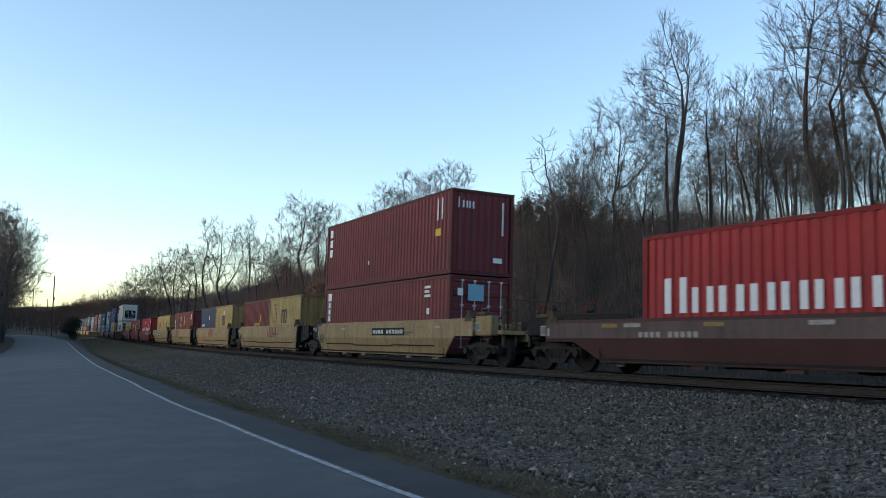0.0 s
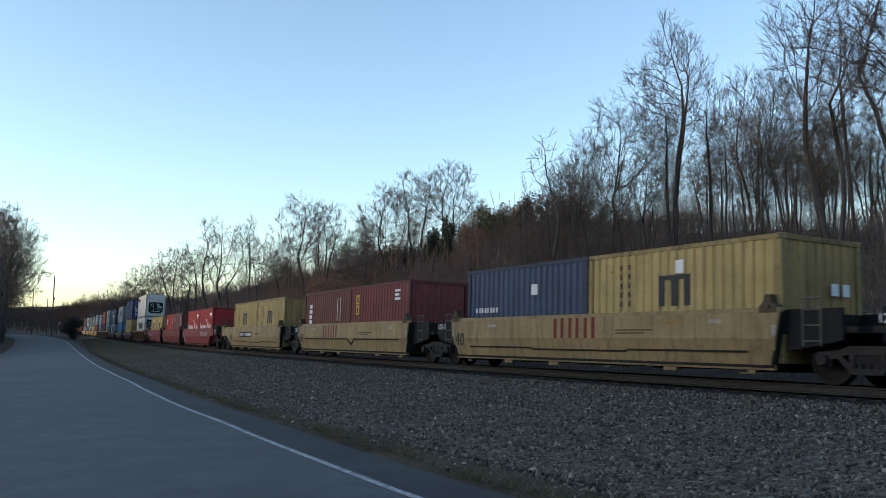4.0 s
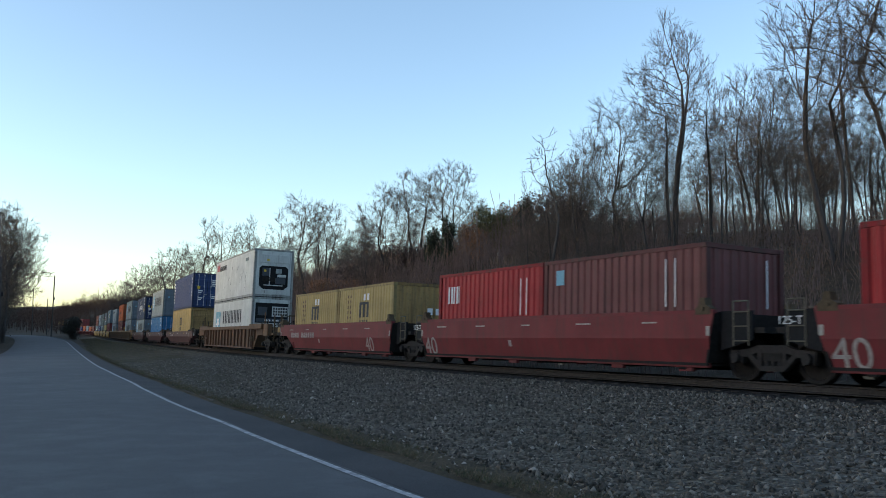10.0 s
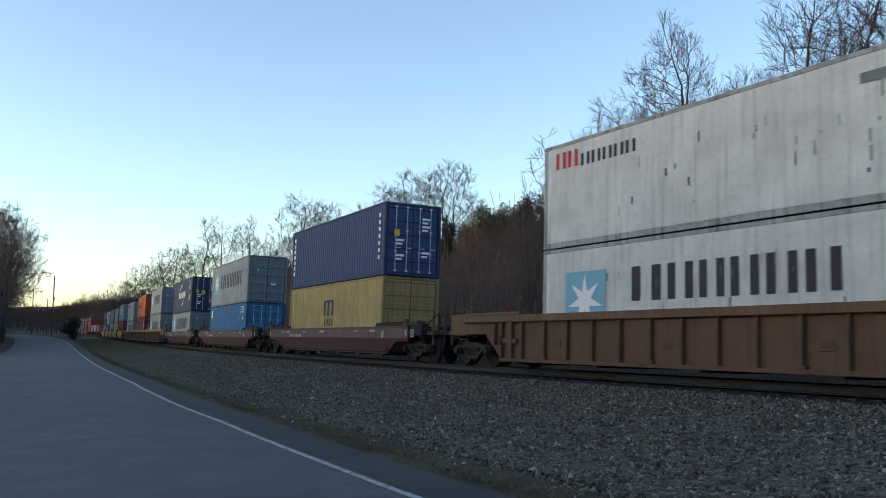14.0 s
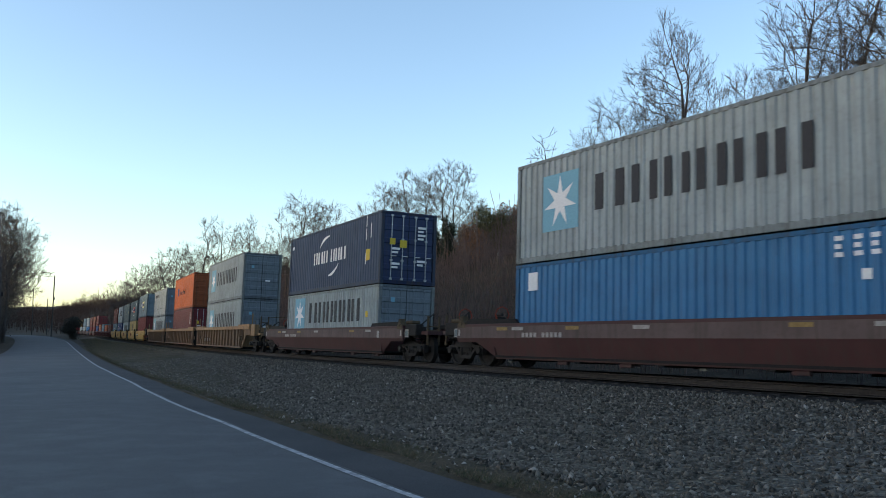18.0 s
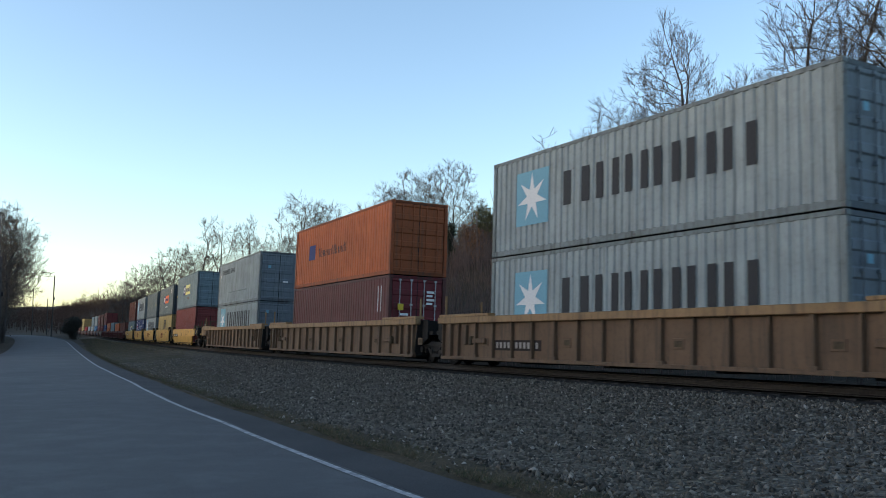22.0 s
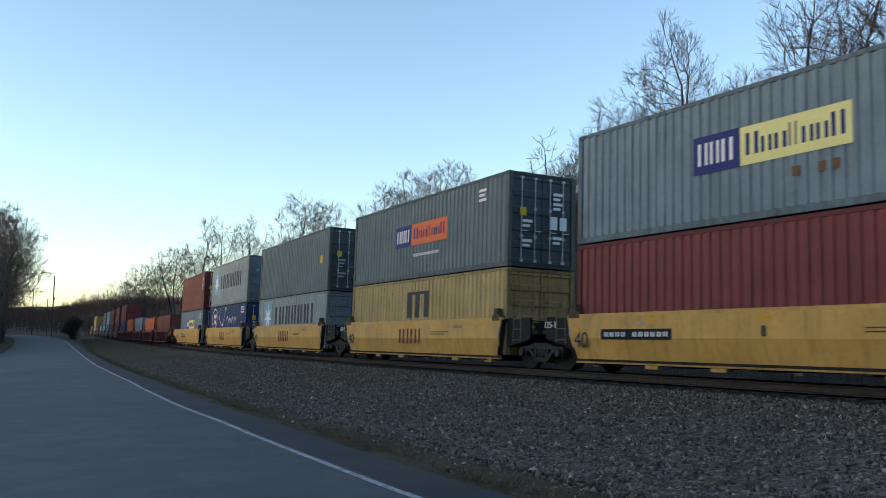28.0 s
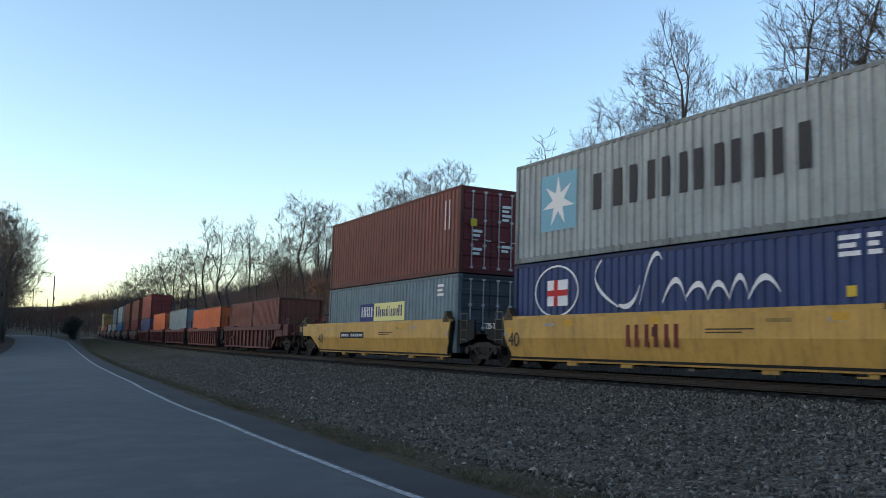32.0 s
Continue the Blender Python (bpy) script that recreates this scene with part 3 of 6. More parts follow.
tree_kind("fan", seed=62, stems=3, base=0.34, leader=0.50, width=0.26, points=600, lobes=10, lean=0.20, girth=0.0078, dome=0.6)
tree_kind("leaning", seed=71, stems=2, base=0.38, leader=0.70, width=0.20, points=220, lobes=7, wander=0.11, lean=0.14, girth=0.0086, step=0.028, twigs=0.85, up=0.25)
tree_kind("vase", seed=83, stems=2, base=0.30, leader=0.42, width=0.27, points=260, lobes=7, wander=0.06, lean=0.24, girth=0.0105, dome=0.45, twigs=0.8)


def tree(kind, x, y, height, turn, width=1.0, label="tall bare grey-brown deciduous tree in winter", group="bare trees on the bank"):
    z = float(ground_z([x], [y])[0])
    t = new("tree")
    t.matrix_basis = Matrix.Translation((x, y, z - 0.1)) @ Matrix.Rotation(turn, 4, "Z") @ Matrix.Diagonal((height * width, height * width, height, 1))
    tagged(t, label, "tree", group)
    trunk, near_crown, far_crown = TREE_KINDS[kind]
    crown = far_crown if height < 16 and y > 64 or y > 76 else near_crown
    piece("trunk", trunk, MAT["bark"], t)
    piece("crown", crown, MAT["twig"], t)
    return t


def tree_to(kind, x, y, top, turn, width=1.0, **kw):
    """A tree whose crown ends at the height top."""
    return tree(kind, x, y, top - float(ground_z([x], [y])[0]) + 0.1, turn, width, **kw)


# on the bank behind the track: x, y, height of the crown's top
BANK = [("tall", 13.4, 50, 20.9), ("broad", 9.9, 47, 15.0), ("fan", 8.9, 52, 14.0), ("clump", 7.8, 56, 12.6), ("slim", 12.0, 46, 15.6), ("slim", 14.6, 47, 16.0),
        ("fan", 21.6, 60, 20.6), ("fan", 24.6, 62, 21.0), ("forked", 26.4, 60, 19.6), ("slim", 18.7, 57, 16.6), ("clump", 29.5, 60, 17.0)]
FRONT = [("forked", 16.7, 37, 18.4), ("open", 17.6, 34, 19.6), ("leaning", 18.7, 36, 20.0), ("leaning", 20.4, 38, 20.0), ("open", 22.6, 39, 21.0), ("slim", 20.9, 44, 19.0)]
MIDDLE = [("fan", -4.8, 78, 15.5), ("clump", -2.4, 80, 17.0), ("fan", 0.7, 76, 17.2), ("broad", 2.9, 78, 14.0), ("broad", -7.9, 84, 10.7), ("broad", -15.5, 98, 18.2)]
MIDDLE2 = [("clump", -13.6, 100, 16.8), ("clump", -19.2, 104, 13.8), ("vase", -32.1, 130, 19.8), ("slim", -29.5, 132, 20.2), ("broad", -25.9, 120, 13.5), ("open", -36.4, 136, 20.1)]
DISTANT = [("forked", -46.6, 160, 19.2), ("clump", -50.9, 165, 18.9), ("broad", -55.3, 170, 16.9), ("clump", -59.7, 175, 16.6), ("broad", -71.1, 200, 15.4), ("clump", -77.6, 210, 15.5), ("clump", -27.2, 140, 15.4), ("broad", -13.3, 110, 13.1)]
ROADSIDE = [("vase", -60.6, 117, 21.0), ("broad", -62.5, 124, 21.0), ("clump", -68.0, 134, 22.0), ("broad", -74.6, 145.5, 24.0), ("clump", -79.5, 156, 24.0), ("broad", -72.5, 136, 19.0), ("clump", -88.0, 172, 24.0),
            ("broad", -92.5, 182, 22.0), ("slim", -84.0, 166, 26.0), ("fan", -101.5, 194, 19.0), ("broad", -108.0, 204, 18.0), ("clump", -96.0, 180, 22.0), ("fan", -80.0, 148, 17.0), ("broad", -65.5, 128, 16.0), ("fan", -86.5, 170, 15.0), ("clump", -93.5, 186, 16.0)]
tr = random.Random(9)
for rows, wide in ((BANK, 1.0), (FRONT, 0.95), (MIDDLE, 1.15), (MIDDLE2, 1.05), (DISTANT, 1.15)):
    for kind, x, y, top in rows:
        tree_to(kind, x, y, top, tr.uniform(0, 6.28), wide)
for i in range(13):
    y = tr.uniform(40, 62)
    x = (0.10 + 0.44 * tr.random() ** 1.8) * y
    tree(tr.choice(("clump", "slim", "forked", "broad", "fan")), x, y, tr.uniform(4.0, 7.5), tr.uniform(0, 6.28), tr.uniform(0.7, 1.0), label="slender bare young tree on the wooded bank", group="young trees on the bank")
for i in range(16):
    y = tr.uniform(44, 66)
    x = tr.uniform(0.37, 0.56) * y
    tree(tr.choice(("slim", "forked", "clump", "broad")), x, y, tr.uniform(5.0, 9.0), tr.uniform(0, 6.28), tr.uniform(0.7, 1.0), label="slender bare young tree on the wooded bank", group="young trees on the bank")
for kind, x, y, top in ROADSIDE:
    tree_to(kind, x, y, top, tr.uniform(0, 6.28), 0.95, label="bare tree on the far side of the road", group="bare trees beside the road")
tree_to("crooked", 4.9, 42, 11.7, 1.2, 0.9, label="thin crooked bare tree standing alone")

# trees behind them that close the wood, lower towards its open end
for i in range(22):
    u = tr.uniform(0.07, 0.57)
    y = tr.uniform(46, 74)
    top = 1.7 + y * float(np.interp(u, [0.05, 0.114, 0.166, 0.205, 0.30, 0.367, 0.51], [0.150, 0.180, 0.225, 0.250, 0.255, 0.275, 0.29])) * tr.uniform(0.74, 1.0)
    tree_to(tr.choice(("slim", "forked", "slim", "broad", "tall", "clump")), u * y, y, top, tr.uniform(0, 6.28), tr.uniform(0.8, 1.1))

# younger trees along the bank
KINDS = ("tall", "clump", "slim", "forked", "broad")
for i in range(120):
    p = on_line(tr.uniform(-330, -60), tr.uniform(11, 46))
    tree(tr.choice(KINDS), p.x, p.y, tr.uniform(4.5, 8.0), tr.uniform(0, 6.28), tr.uniform(0.7, 1.0), label="slender bare young tree on the wooded bank", group="young trees on the bank")


# ---- undergrowth: sticks, dry leaves and vines ----
def undergrowth():
    rng = np.random.RandomState(4)
    n = 30000
    s = np.where(rng.rand(n) < 0.30, rng.uniform(-70, 40, n), rng.uniform(-330, -60, n))
    l = 4.7 + 45.0 * rng.rand(n) ** 1.4
    px, py = np.interp(s, S_ALL, LINE_X), np.interp(s, S_ALL, LINE_Y)
    a = HEAD0 + heading(s)
    x, y = px - np.sin(a) * l, py + np.cos(a) * l
    z = ground_z(x, y)
    h = rng.uniform(0.8, 3.2, n) * np.where((rng.rand(n) < 0.15) & (s < -45), 1.7, 1.0) * np.where(s > -35, 0.7, 1.0)
    segs = []
    for k in range(3):
        ax, ay = x, y
        lean = rng.normal(0, 0.22, (n, 2)) * h[:, None] * (0.4 + 0.6 * k)
        z0 = z + h * (0.0, 0.3, 0.45)[k]
        segs.append(np.stack([ax + lean[:, 0] * 0.3 * (k > 0), ay + lean[:, 1] * 0.3 * (k > 0), z0, ax + lean[:, 0], ay + lean[:, 1], z + h * (1.0, 0.85, 0.95)[k], np.where(s < -60, 0.026, 0.016), np.where(s < -60, 0.012, 0.004)], 1))
    me = sticks_mesh("undergrowth", np.concatenate(segs), 3)
    me.materials.append(MAT["brush"])
    tagged(new("undergrowth", me), "tangled bare brown saplings and brush on the bank", "undergrowth", kind="stuff")


def saplings():
    """Close-grown young stems that fill the wood."""
    rng = np.random.RandomState(14)
    n = 5200
    near = rng.rand(n) < 0.48
    s = np.where(near, rng.uniform(-72, 45, n), rng.uniform(-330, -60, n))
    l = 12.0 + 52.0 * rng.rand(n)
    px, py = np.interp(s, S_ALL, LINE_X), np.interp(s, S_ALL, LINE_Y)
    a = HEAD0 + heading(s)
    x, y = px - np.sin(a) * l, py + np.cos(a) * l
    ok = ~near | ((y > 8) & (x > 3.0 + 0.03 * y))
    x, y, near = x[ok], y[ok], near[ok]
    n = len(x)
    z = ground_z(x, y)
    thick = smooth01((0.36 - x / np.maximum(y, 1.0)) / 0.12)
    h = np.where(near, 1.2 + (1.2 + 2.0 * thick) * rng.rand(n) ** 1.5, rng.uniform(1.8, 4.6, n))
    lean = rng.normal(0, 0.06, (n, 2)) * h[:, None]
    r = h * 0.0035
    segs = [np.stack([x, y, z - 0.1, x + lean[:, 0], y + lean[:, 1], z + h, r, r * 0.3], 1)]
    for k in range(5):
        f = rng.uniform(0.25, 0.8, n)
        d = rng.normal(0, 0.13, (n, 2)) * h[:, None]
        g = np.minimum(1.05, f + rng.uniform(0.15, 0.4, n))
        segs.append(np.stack([x + lean[:, 0] * f, y + lean[:, 1] * f, z + h * f, x + lean[:, 0] * f + d[:, 0], y + lean[:, 1] * f + d[:, 1], z + h * g, r * 0.5, r * 0.25], 1))
    me = sticks_mesh("saplings", np.concatenate(segs), 3)
    me.materials.append(MAT["brush"])
    tagged(new("saplings", me), "close-grown bare saplings under the taller trees", "saplings", kind="stuff")


def leaf_cloud(name, label, centres, sizes, count, leaf, colours, seed, category="shrub"):
    """Many small leaf blades scattered in uneven clumps."""
    rng = np.random.RandomState(seed)
    k = rng.randint(0, len(centres), count)
    c, sz = np.array(centres)[k], np.array(sizes)[k]
    d = rng.normal(0, 1, (count, 3))
    d /= np.linalg.norm(d, axis=1, keepdims=True)
    p = c + d * sz * (rng.rand(count, 1) ** 0.45)
    n = rng.normal(0, 1, (count, 3))
    n /= np.linalg.norm(n, axis=1, keepdims=True)
    u = np.cross(n, rng.normal(0, 1, (count, 3)))
    u /= np.linalg.norm(u, axis=1, keepdims=True)
    w = np.cross(n, u)
    r = leaf * rng.uniform(0.6, 1.4, (count, 1))
    verts = np.stack([p - u * r, p + w * r * 0.5, p + u * r, p - w * r * 0.5], 1).reshape(-1, 3)
    me = fast_mesh(name, verts, np.arange(count * 4).reshape(-1, 4))
    mat, nt, bs = nodes_of(name + "_leaves")
    g = nt.nodes.new("ShaderNodeNewGeometry")
    nt.links.new(ramp(nt, g.outputs["Random Per Island"], [(0.0, colours[0]), (0.5, colours[1]), (1.0, colours[2])]), bs.inputs["Base Color"])
    bs.inputs["Roughness"].default_value = 0.8
    me.materials.append(mat)
    return me


def shrubs():
    rng = random.Random(12)
    # brush with clinging brown leaves along the foot of the bank
    brown = [(0.045, 0.031, 0.022), (0.085, 0.052, 0.033), (0.150, 0.080, 0.042)]
    cents, sizes = [], []
    for i in range(640):
        s = rng.uniform(-70, 40) if i < 230 else rng.uniform(-330, -60)
        p = on_line(s, 8 + 34 * rng.random() ** 1.3)
        z = float(ground_z([p.x], [p.y])[0])
        h = rng.uniform(0.6, 1.7) * (1.0 if i < 230 else 1.5)
        cents.append((p.x, p.y, z + h * 0.7)), sizes.append((h * 1.5, h * 1.5, h * 0.8))
    me = leaf_cloud("brown_brush", "", cents, sizes, 150000, 0.05, brown, 3)
    tagged(new("brown_brush", me), "low brush with clinging dead brown leaves", "brush", kind="stuff")
    # evergreen and rust-leaved shrubs that stand out
    kinds = [("evergreen_shrub", "dark green cedar shrub on the bank", [(0.012, 0.019, 0.010), (0.022, 0.031, 0.015), (0.036, 0.044, 0.021)], [(0.4, 74, 4.6, 0.8), (-0.9, 76, 4.0, 0.8), (7.4, 78, 5.0, 0.8)]),
             ("yellow_green_shrub", "yellow-green leafy shrub among bare trees", [(0.050, 0.054, 0.018), (0.085, 0.078, 0.026), (0.125, 0.102, 0.035)], [(4.2, 76, 4.4, 2.1), (5.6, 79, 3.6, 1.6)]),
             ("rust_leaved_shrub", "shrub with rust-brown dead leaves", [(0.095, 0.045, 0.026), (0.165, 0.078, 0.040), (0.24, 0.130, 0.072)], [(2.4, 74, 3.2, 1.6), (-9.0, 83, 3.2, 2.4), (-11.8, 90, 2.8, 2.4), (6.3, 80, 4.8, 1.6), (-25.5, 116, 3.0, 2.6), (-31.0, 126, 2.8, 2.4)]),
             ("mauve_thicket", "dense leafless mauve-brown thicket shrub", [(0.045, 0.033, 0.031), (0.070, 0.050, 0.046), (0.10, 0.070, 0.062)], [(9.0, 77, 5.4, 2.4), (11.0, 74, 4.6, 2.2), (-5.5, 80, 4.6, 2.6), (-7.8, 84, 4.2, 2.6), (-3.0, 78, 3.6, 2.2)])]
    for name, label, cols, spots in kinds:
        for j, (x, y, h, r) in enumerate(spots):
            z = float(ground_z([x], [y])[0])
            ce = [(x + rng.uniform(-r, r) * 0.6, y + rng.uniform(-r, r) * 0.6, z + h * rng.uniform(0.2, 0.9)) for _ in range(16)]
            me = leaf_cloud(name, label, ce, [(r * 0.45, r * 0.45, h * 0.22)] * 16, 3600, 0.11, cols, 30 + j)
            shrub = new(name)
            tagged(shrub, label, "shrub", "leafy shrubs on the bank")
            piece("foliage", me, me.materials[0], shrub)
            stems = [(x + rng.uniform(-.2, .2), y + rng.uniform(-.2, .2), z - 0.1, *c, 0.03, 0.008) for c in ce]
            piece("stem", sticks_mesh("stem", stems, 4), MAT["bark"], shrub)
    # round dark bush where the road leaves the track
    x, y, h, r = -77.3, 182.0, 5.6, 2.5
    z = float(ground_z([x], [y])[0])
    ce = [(x + rng.uniform(-1, 1) * r * 0.7, y + rng.uniform(-1, 1) * r * 0.7, z + h * rng.uniform(0.15, 0.85)) for _ in range(26)]
    me = leaf_cloud("dark_bush", "", ce, [(0.95, 0.95, 0.9)] * 26, 6000, 0.14, [(0.010, 0.011, 0.008), (0.018, 0.020, 0.012), (0.030, 0.030, 0.020)], 77)
    bush = tagged(new("bush"), "dense dark rounded bush between road and track", "bush")
    piece("foliage", me, me.materials[0], bush)
    piece("stem", sticks_mesh("stem", [(x, y, z - 0.1, *c, 0.05, 0.01) for c in ce], 4), MAT["bark"], bush)
    # thicket on the far side of the road
    cents, sizes = [], []
    for i in range(620):
        ts = rng.uniform(-275, -85)
        p = on_line(ts, road_edge(ts) - 6.9 - 2.8 - 13.0 * rng.random() ** 1.7)
        zz = float(ground_z([p.x], [p.y])[0])
        h = rng.uniform(2.5, 7.5) * (1.0 + (-ts - 85) / 190.0)
        cents.append((p.x, p.y, zz + h * 0.65)), sizes.append((h * 0.45, h * 0.45, h * 0.75))
    me = leaf_cloud("roadside_thicket", "", cents, sizes, 150000, 0.085, [(0.024, 0.019, 0.015), (0.044, 0.033, 0.025), (0.075, 0.052, 0.036)], 5)
    tagged(new("roadside_thicket", me), "dark tangled thicket beside the road", "thicket", kind="stuff")
    r2 = np.random.RandomState(18)
    n = 7000
    ts = r2.uniform(-275, -80, n)
    tl = edge_at(ts) - 6.9 - 2.0 - 15.0 * r2.rand(n) ** 1.4
    ta = HEAD0 + heading(ts)
    x, y = np.interp(ts, S_ALL, LINE_X) - np.sin(ta) * tl, np.interp(ts, S_ALL, LINE_Y) + np.cos(ta) * tl
    z = ground_z(x, y)
    h = (2.0 + 4.6 * r2.rand(n) ** 1.5) * (1.0 + (-ts - 80) / 190.0)
    segs = []
    for k in range(5):
        f = 0.0 if k == 0 else r2.uniform(0.15, 0.7, n)
        d = r2.normal(0, 0.05 if k == 0 else 0.15, (n, 2)) * h[:, None]
        top = np.minimum(1.0, f + r2.uniform(0.2, 0.45, n)) if k else np.ones(n)
        segs.append(np.stack([x, y, z - 0.1 + h * f, x + d[:, 0], y + d[:, 1], z + h * top, h * (0.0050 if k == 0 else 0.0030), h * 0.0018], 1))
    me = sticks_mesh("roadside_saplings", np.concatenate(segs), 3)
    me.materials.append(MAT["twig"])
    tagged(new("roadside_saplings", me), "close-grown bare saplings beside the road", "saplings", kind="stuff")
    # distant woods on the ridge that closes the valley
    r2 = np.random.RandomState(8)
    n = 9000
    x, y = r2.uniform(-420, 30, n), r2.uniform(330, 640, n)
    z = ground_z(x, y)
    h = r2.uniform(3.0, 6.5, n) + 6.0 * r2.rand(n) ** 8 + 1.2 * np.sin(x * 0.05) + 0.8 * np.sin(x * 0.17 + 2)
    lean = r2.normal(0, 0.10, (n, 2)) * h[:, None]
    segs = [np.stack([x, y, z - 0.2, x + lean[:, 0], y + lean[:, 1], z + h, np.full(n, 0.16), np.full(n, 0.03)], 1)]
    for k in range(6):
        d = r2.normal(0, 0.26, (n, 2)) * h[:, None]
        f = r2.uniform(0.25, 0.7, n)
        segs.append(np.stack([x + lean[:, 0] * f, y + lean[:, 1] * f, z + h * f, x + lean[:, 0] * f + d[:, 0], y + lean[:, 1] * f + d[:, 1], z + h * np.minimum(1.0, f + r2.uniform(0.1, 0.35, n)), np.full(n, 0.10), np.full(n, 0.05)], 1))
    me = sticks_mesh("distant_woods", np.concatenate(segs), 3)
    me.materials.append(bark_material("reddish_brown_woods", (0.050, 0.031, 0.025), (0.100, 0.062, 0.048)))
    tagged(new("distant_woods", me), "distant bare brown woods on a low ridge", "woods", kind="stuff")


undergrowth()
saplings()
shrubs()


# ---- utility poles ----
def utility_pole(x, y, top, lean):
    z = float(ground_z([x], [y])[0])
    h = top - z
    p = tagged(new("utility_pole"), "weathered wooden utility pole beside the road", "utility pole", "utility poles")
    p.matrix_basis = Matrix.Translation((x, y, z - 0.2)) @ Matrix.Rotation(radians(lean), 4, "Y")
    bm = bmesh.new()
    add_tube(bm, (0, 0, 0), (0, 0, h + 0.2), 0.15, 10, 0.11)
    part("pole", bm, MAT["bark"], p)
    bm = bmesh.new()
    add_tube(bm, (0, 0, h - 0.2), (0, 0, h + 0.28), 0.05, 8, 0.03)
    part("insulator", bm, MAT["steel"], p)
    bm = bmesh.new()
    add_box(bm, 0.12, 0.30, -0.02, 0.02, h * 0.62, h * 0.66)
    add_box(bm, -0.02, 0.02, 0.12, 0.24, h * 0.75, h * 0.78)
    part("bracket", bm, MAT["iron"], p)


utility_pole(-38.2, 75, 8.6, 0.0)
utility_pole(-83.0, 185, 14.5, 1.5)
utility_pole(-113.0, 240, 15.0, 0.0)
utility_pole(-109.0, 240, 12.0, 0.5)


# ---- loose stones and verge grass ----
def loose_stones():
    rng = np.random.RandomState(2)
    n = 60000
    s = 4.0 - 56.0 * rng.rand(n) ** 1.6
    edge = edge_at(s)
    l = np.where(rng.rand(n) < 0.07, edge + rng.uniform(1.1, 2.0, n), rng.uniform(-9.3, -1.72, n))
    l = np.where(l < edge + 1.08, -5.5 + 0.2 * (l + 9.3), l)
    px, py = np.interp(s, S_ALL, LINE_X), np.interp(s, S_ALL, LINE_Y)
    a = HEAD0 + heading(s)
    x, y = px - np.sin(a) * l, py + np.cos(a) * l
    drop = smooth01((-2.3 - l) / 6.9)
    z = rise(s) + 0.03 + 0.36 * (1 - drop)
    base = np.array([(1, 0, 0), (-1, 0, 0), (0, 1, 0), (0, -1, 0), (0, 0, 1), (0, 0, -1)], float)
    tri = np.array([(0, 2, 4), (2, 1, 4), (1, 3, 4), (3, 0, 4), (2, 0, 5), (1, 2, 5), (3, 1, 5), (0, 3, 5)])
    size = rng.uniform(0.017, 0.040, (n, 1, 1)) * rng.uniform(0.7, 1.3, (n, 1, 3))
    v = base[None] + rng.normal(0, 0.28, (n, 6, 3))
    v *= size
    t = rng.uniform(0, math.tau, n)
    ct, st = np.cos(t)[:, None], np.sin(t)[:, None]
    vx, vy = v[..., 0] * ct - v[..., 1] * st, v[..., 0] * st + v[..., 1] * ct
    verts = np.stack([vx + x[:, None], vy + y[:, None], v[..., 2] + z[:, None] + 0.006], -1).reshape(-1, 3)
    polys = (tri[None] + (np.arange(n) * 6)[:, None, None]).reshape(-1, 3)
    me = fast_mesh("loose_ballast", verts, polys)
    mat, nt, bs = nodes_of("crushed_stone")
    g = nt.nodes.new("ShaderNodeNewGeometry")
    nt.links.new(ramp(nt, g.outputs["Random Per Island"], [(0.0, (0.040, 0.035, 0.029)), (0.45, (0.104, 0.091, 0.074)), (0.88, (0.172, 0.150, 0.122)), (0.985, (0.25, 0.22, 0.18)), (1.0, (0.40, 0.36, 0.31))]), bs.inputs["Base Color"])
    bs.inputs["Roughness"].default_value = 0.85
    bs.inputs["Specular IOR Level"].default_value = 0.12
    me.materials.append(mat)
    tagged(new("loose_ballast", me), "loose grey crushed stones of the track bed", "gravel", kind="stuff")


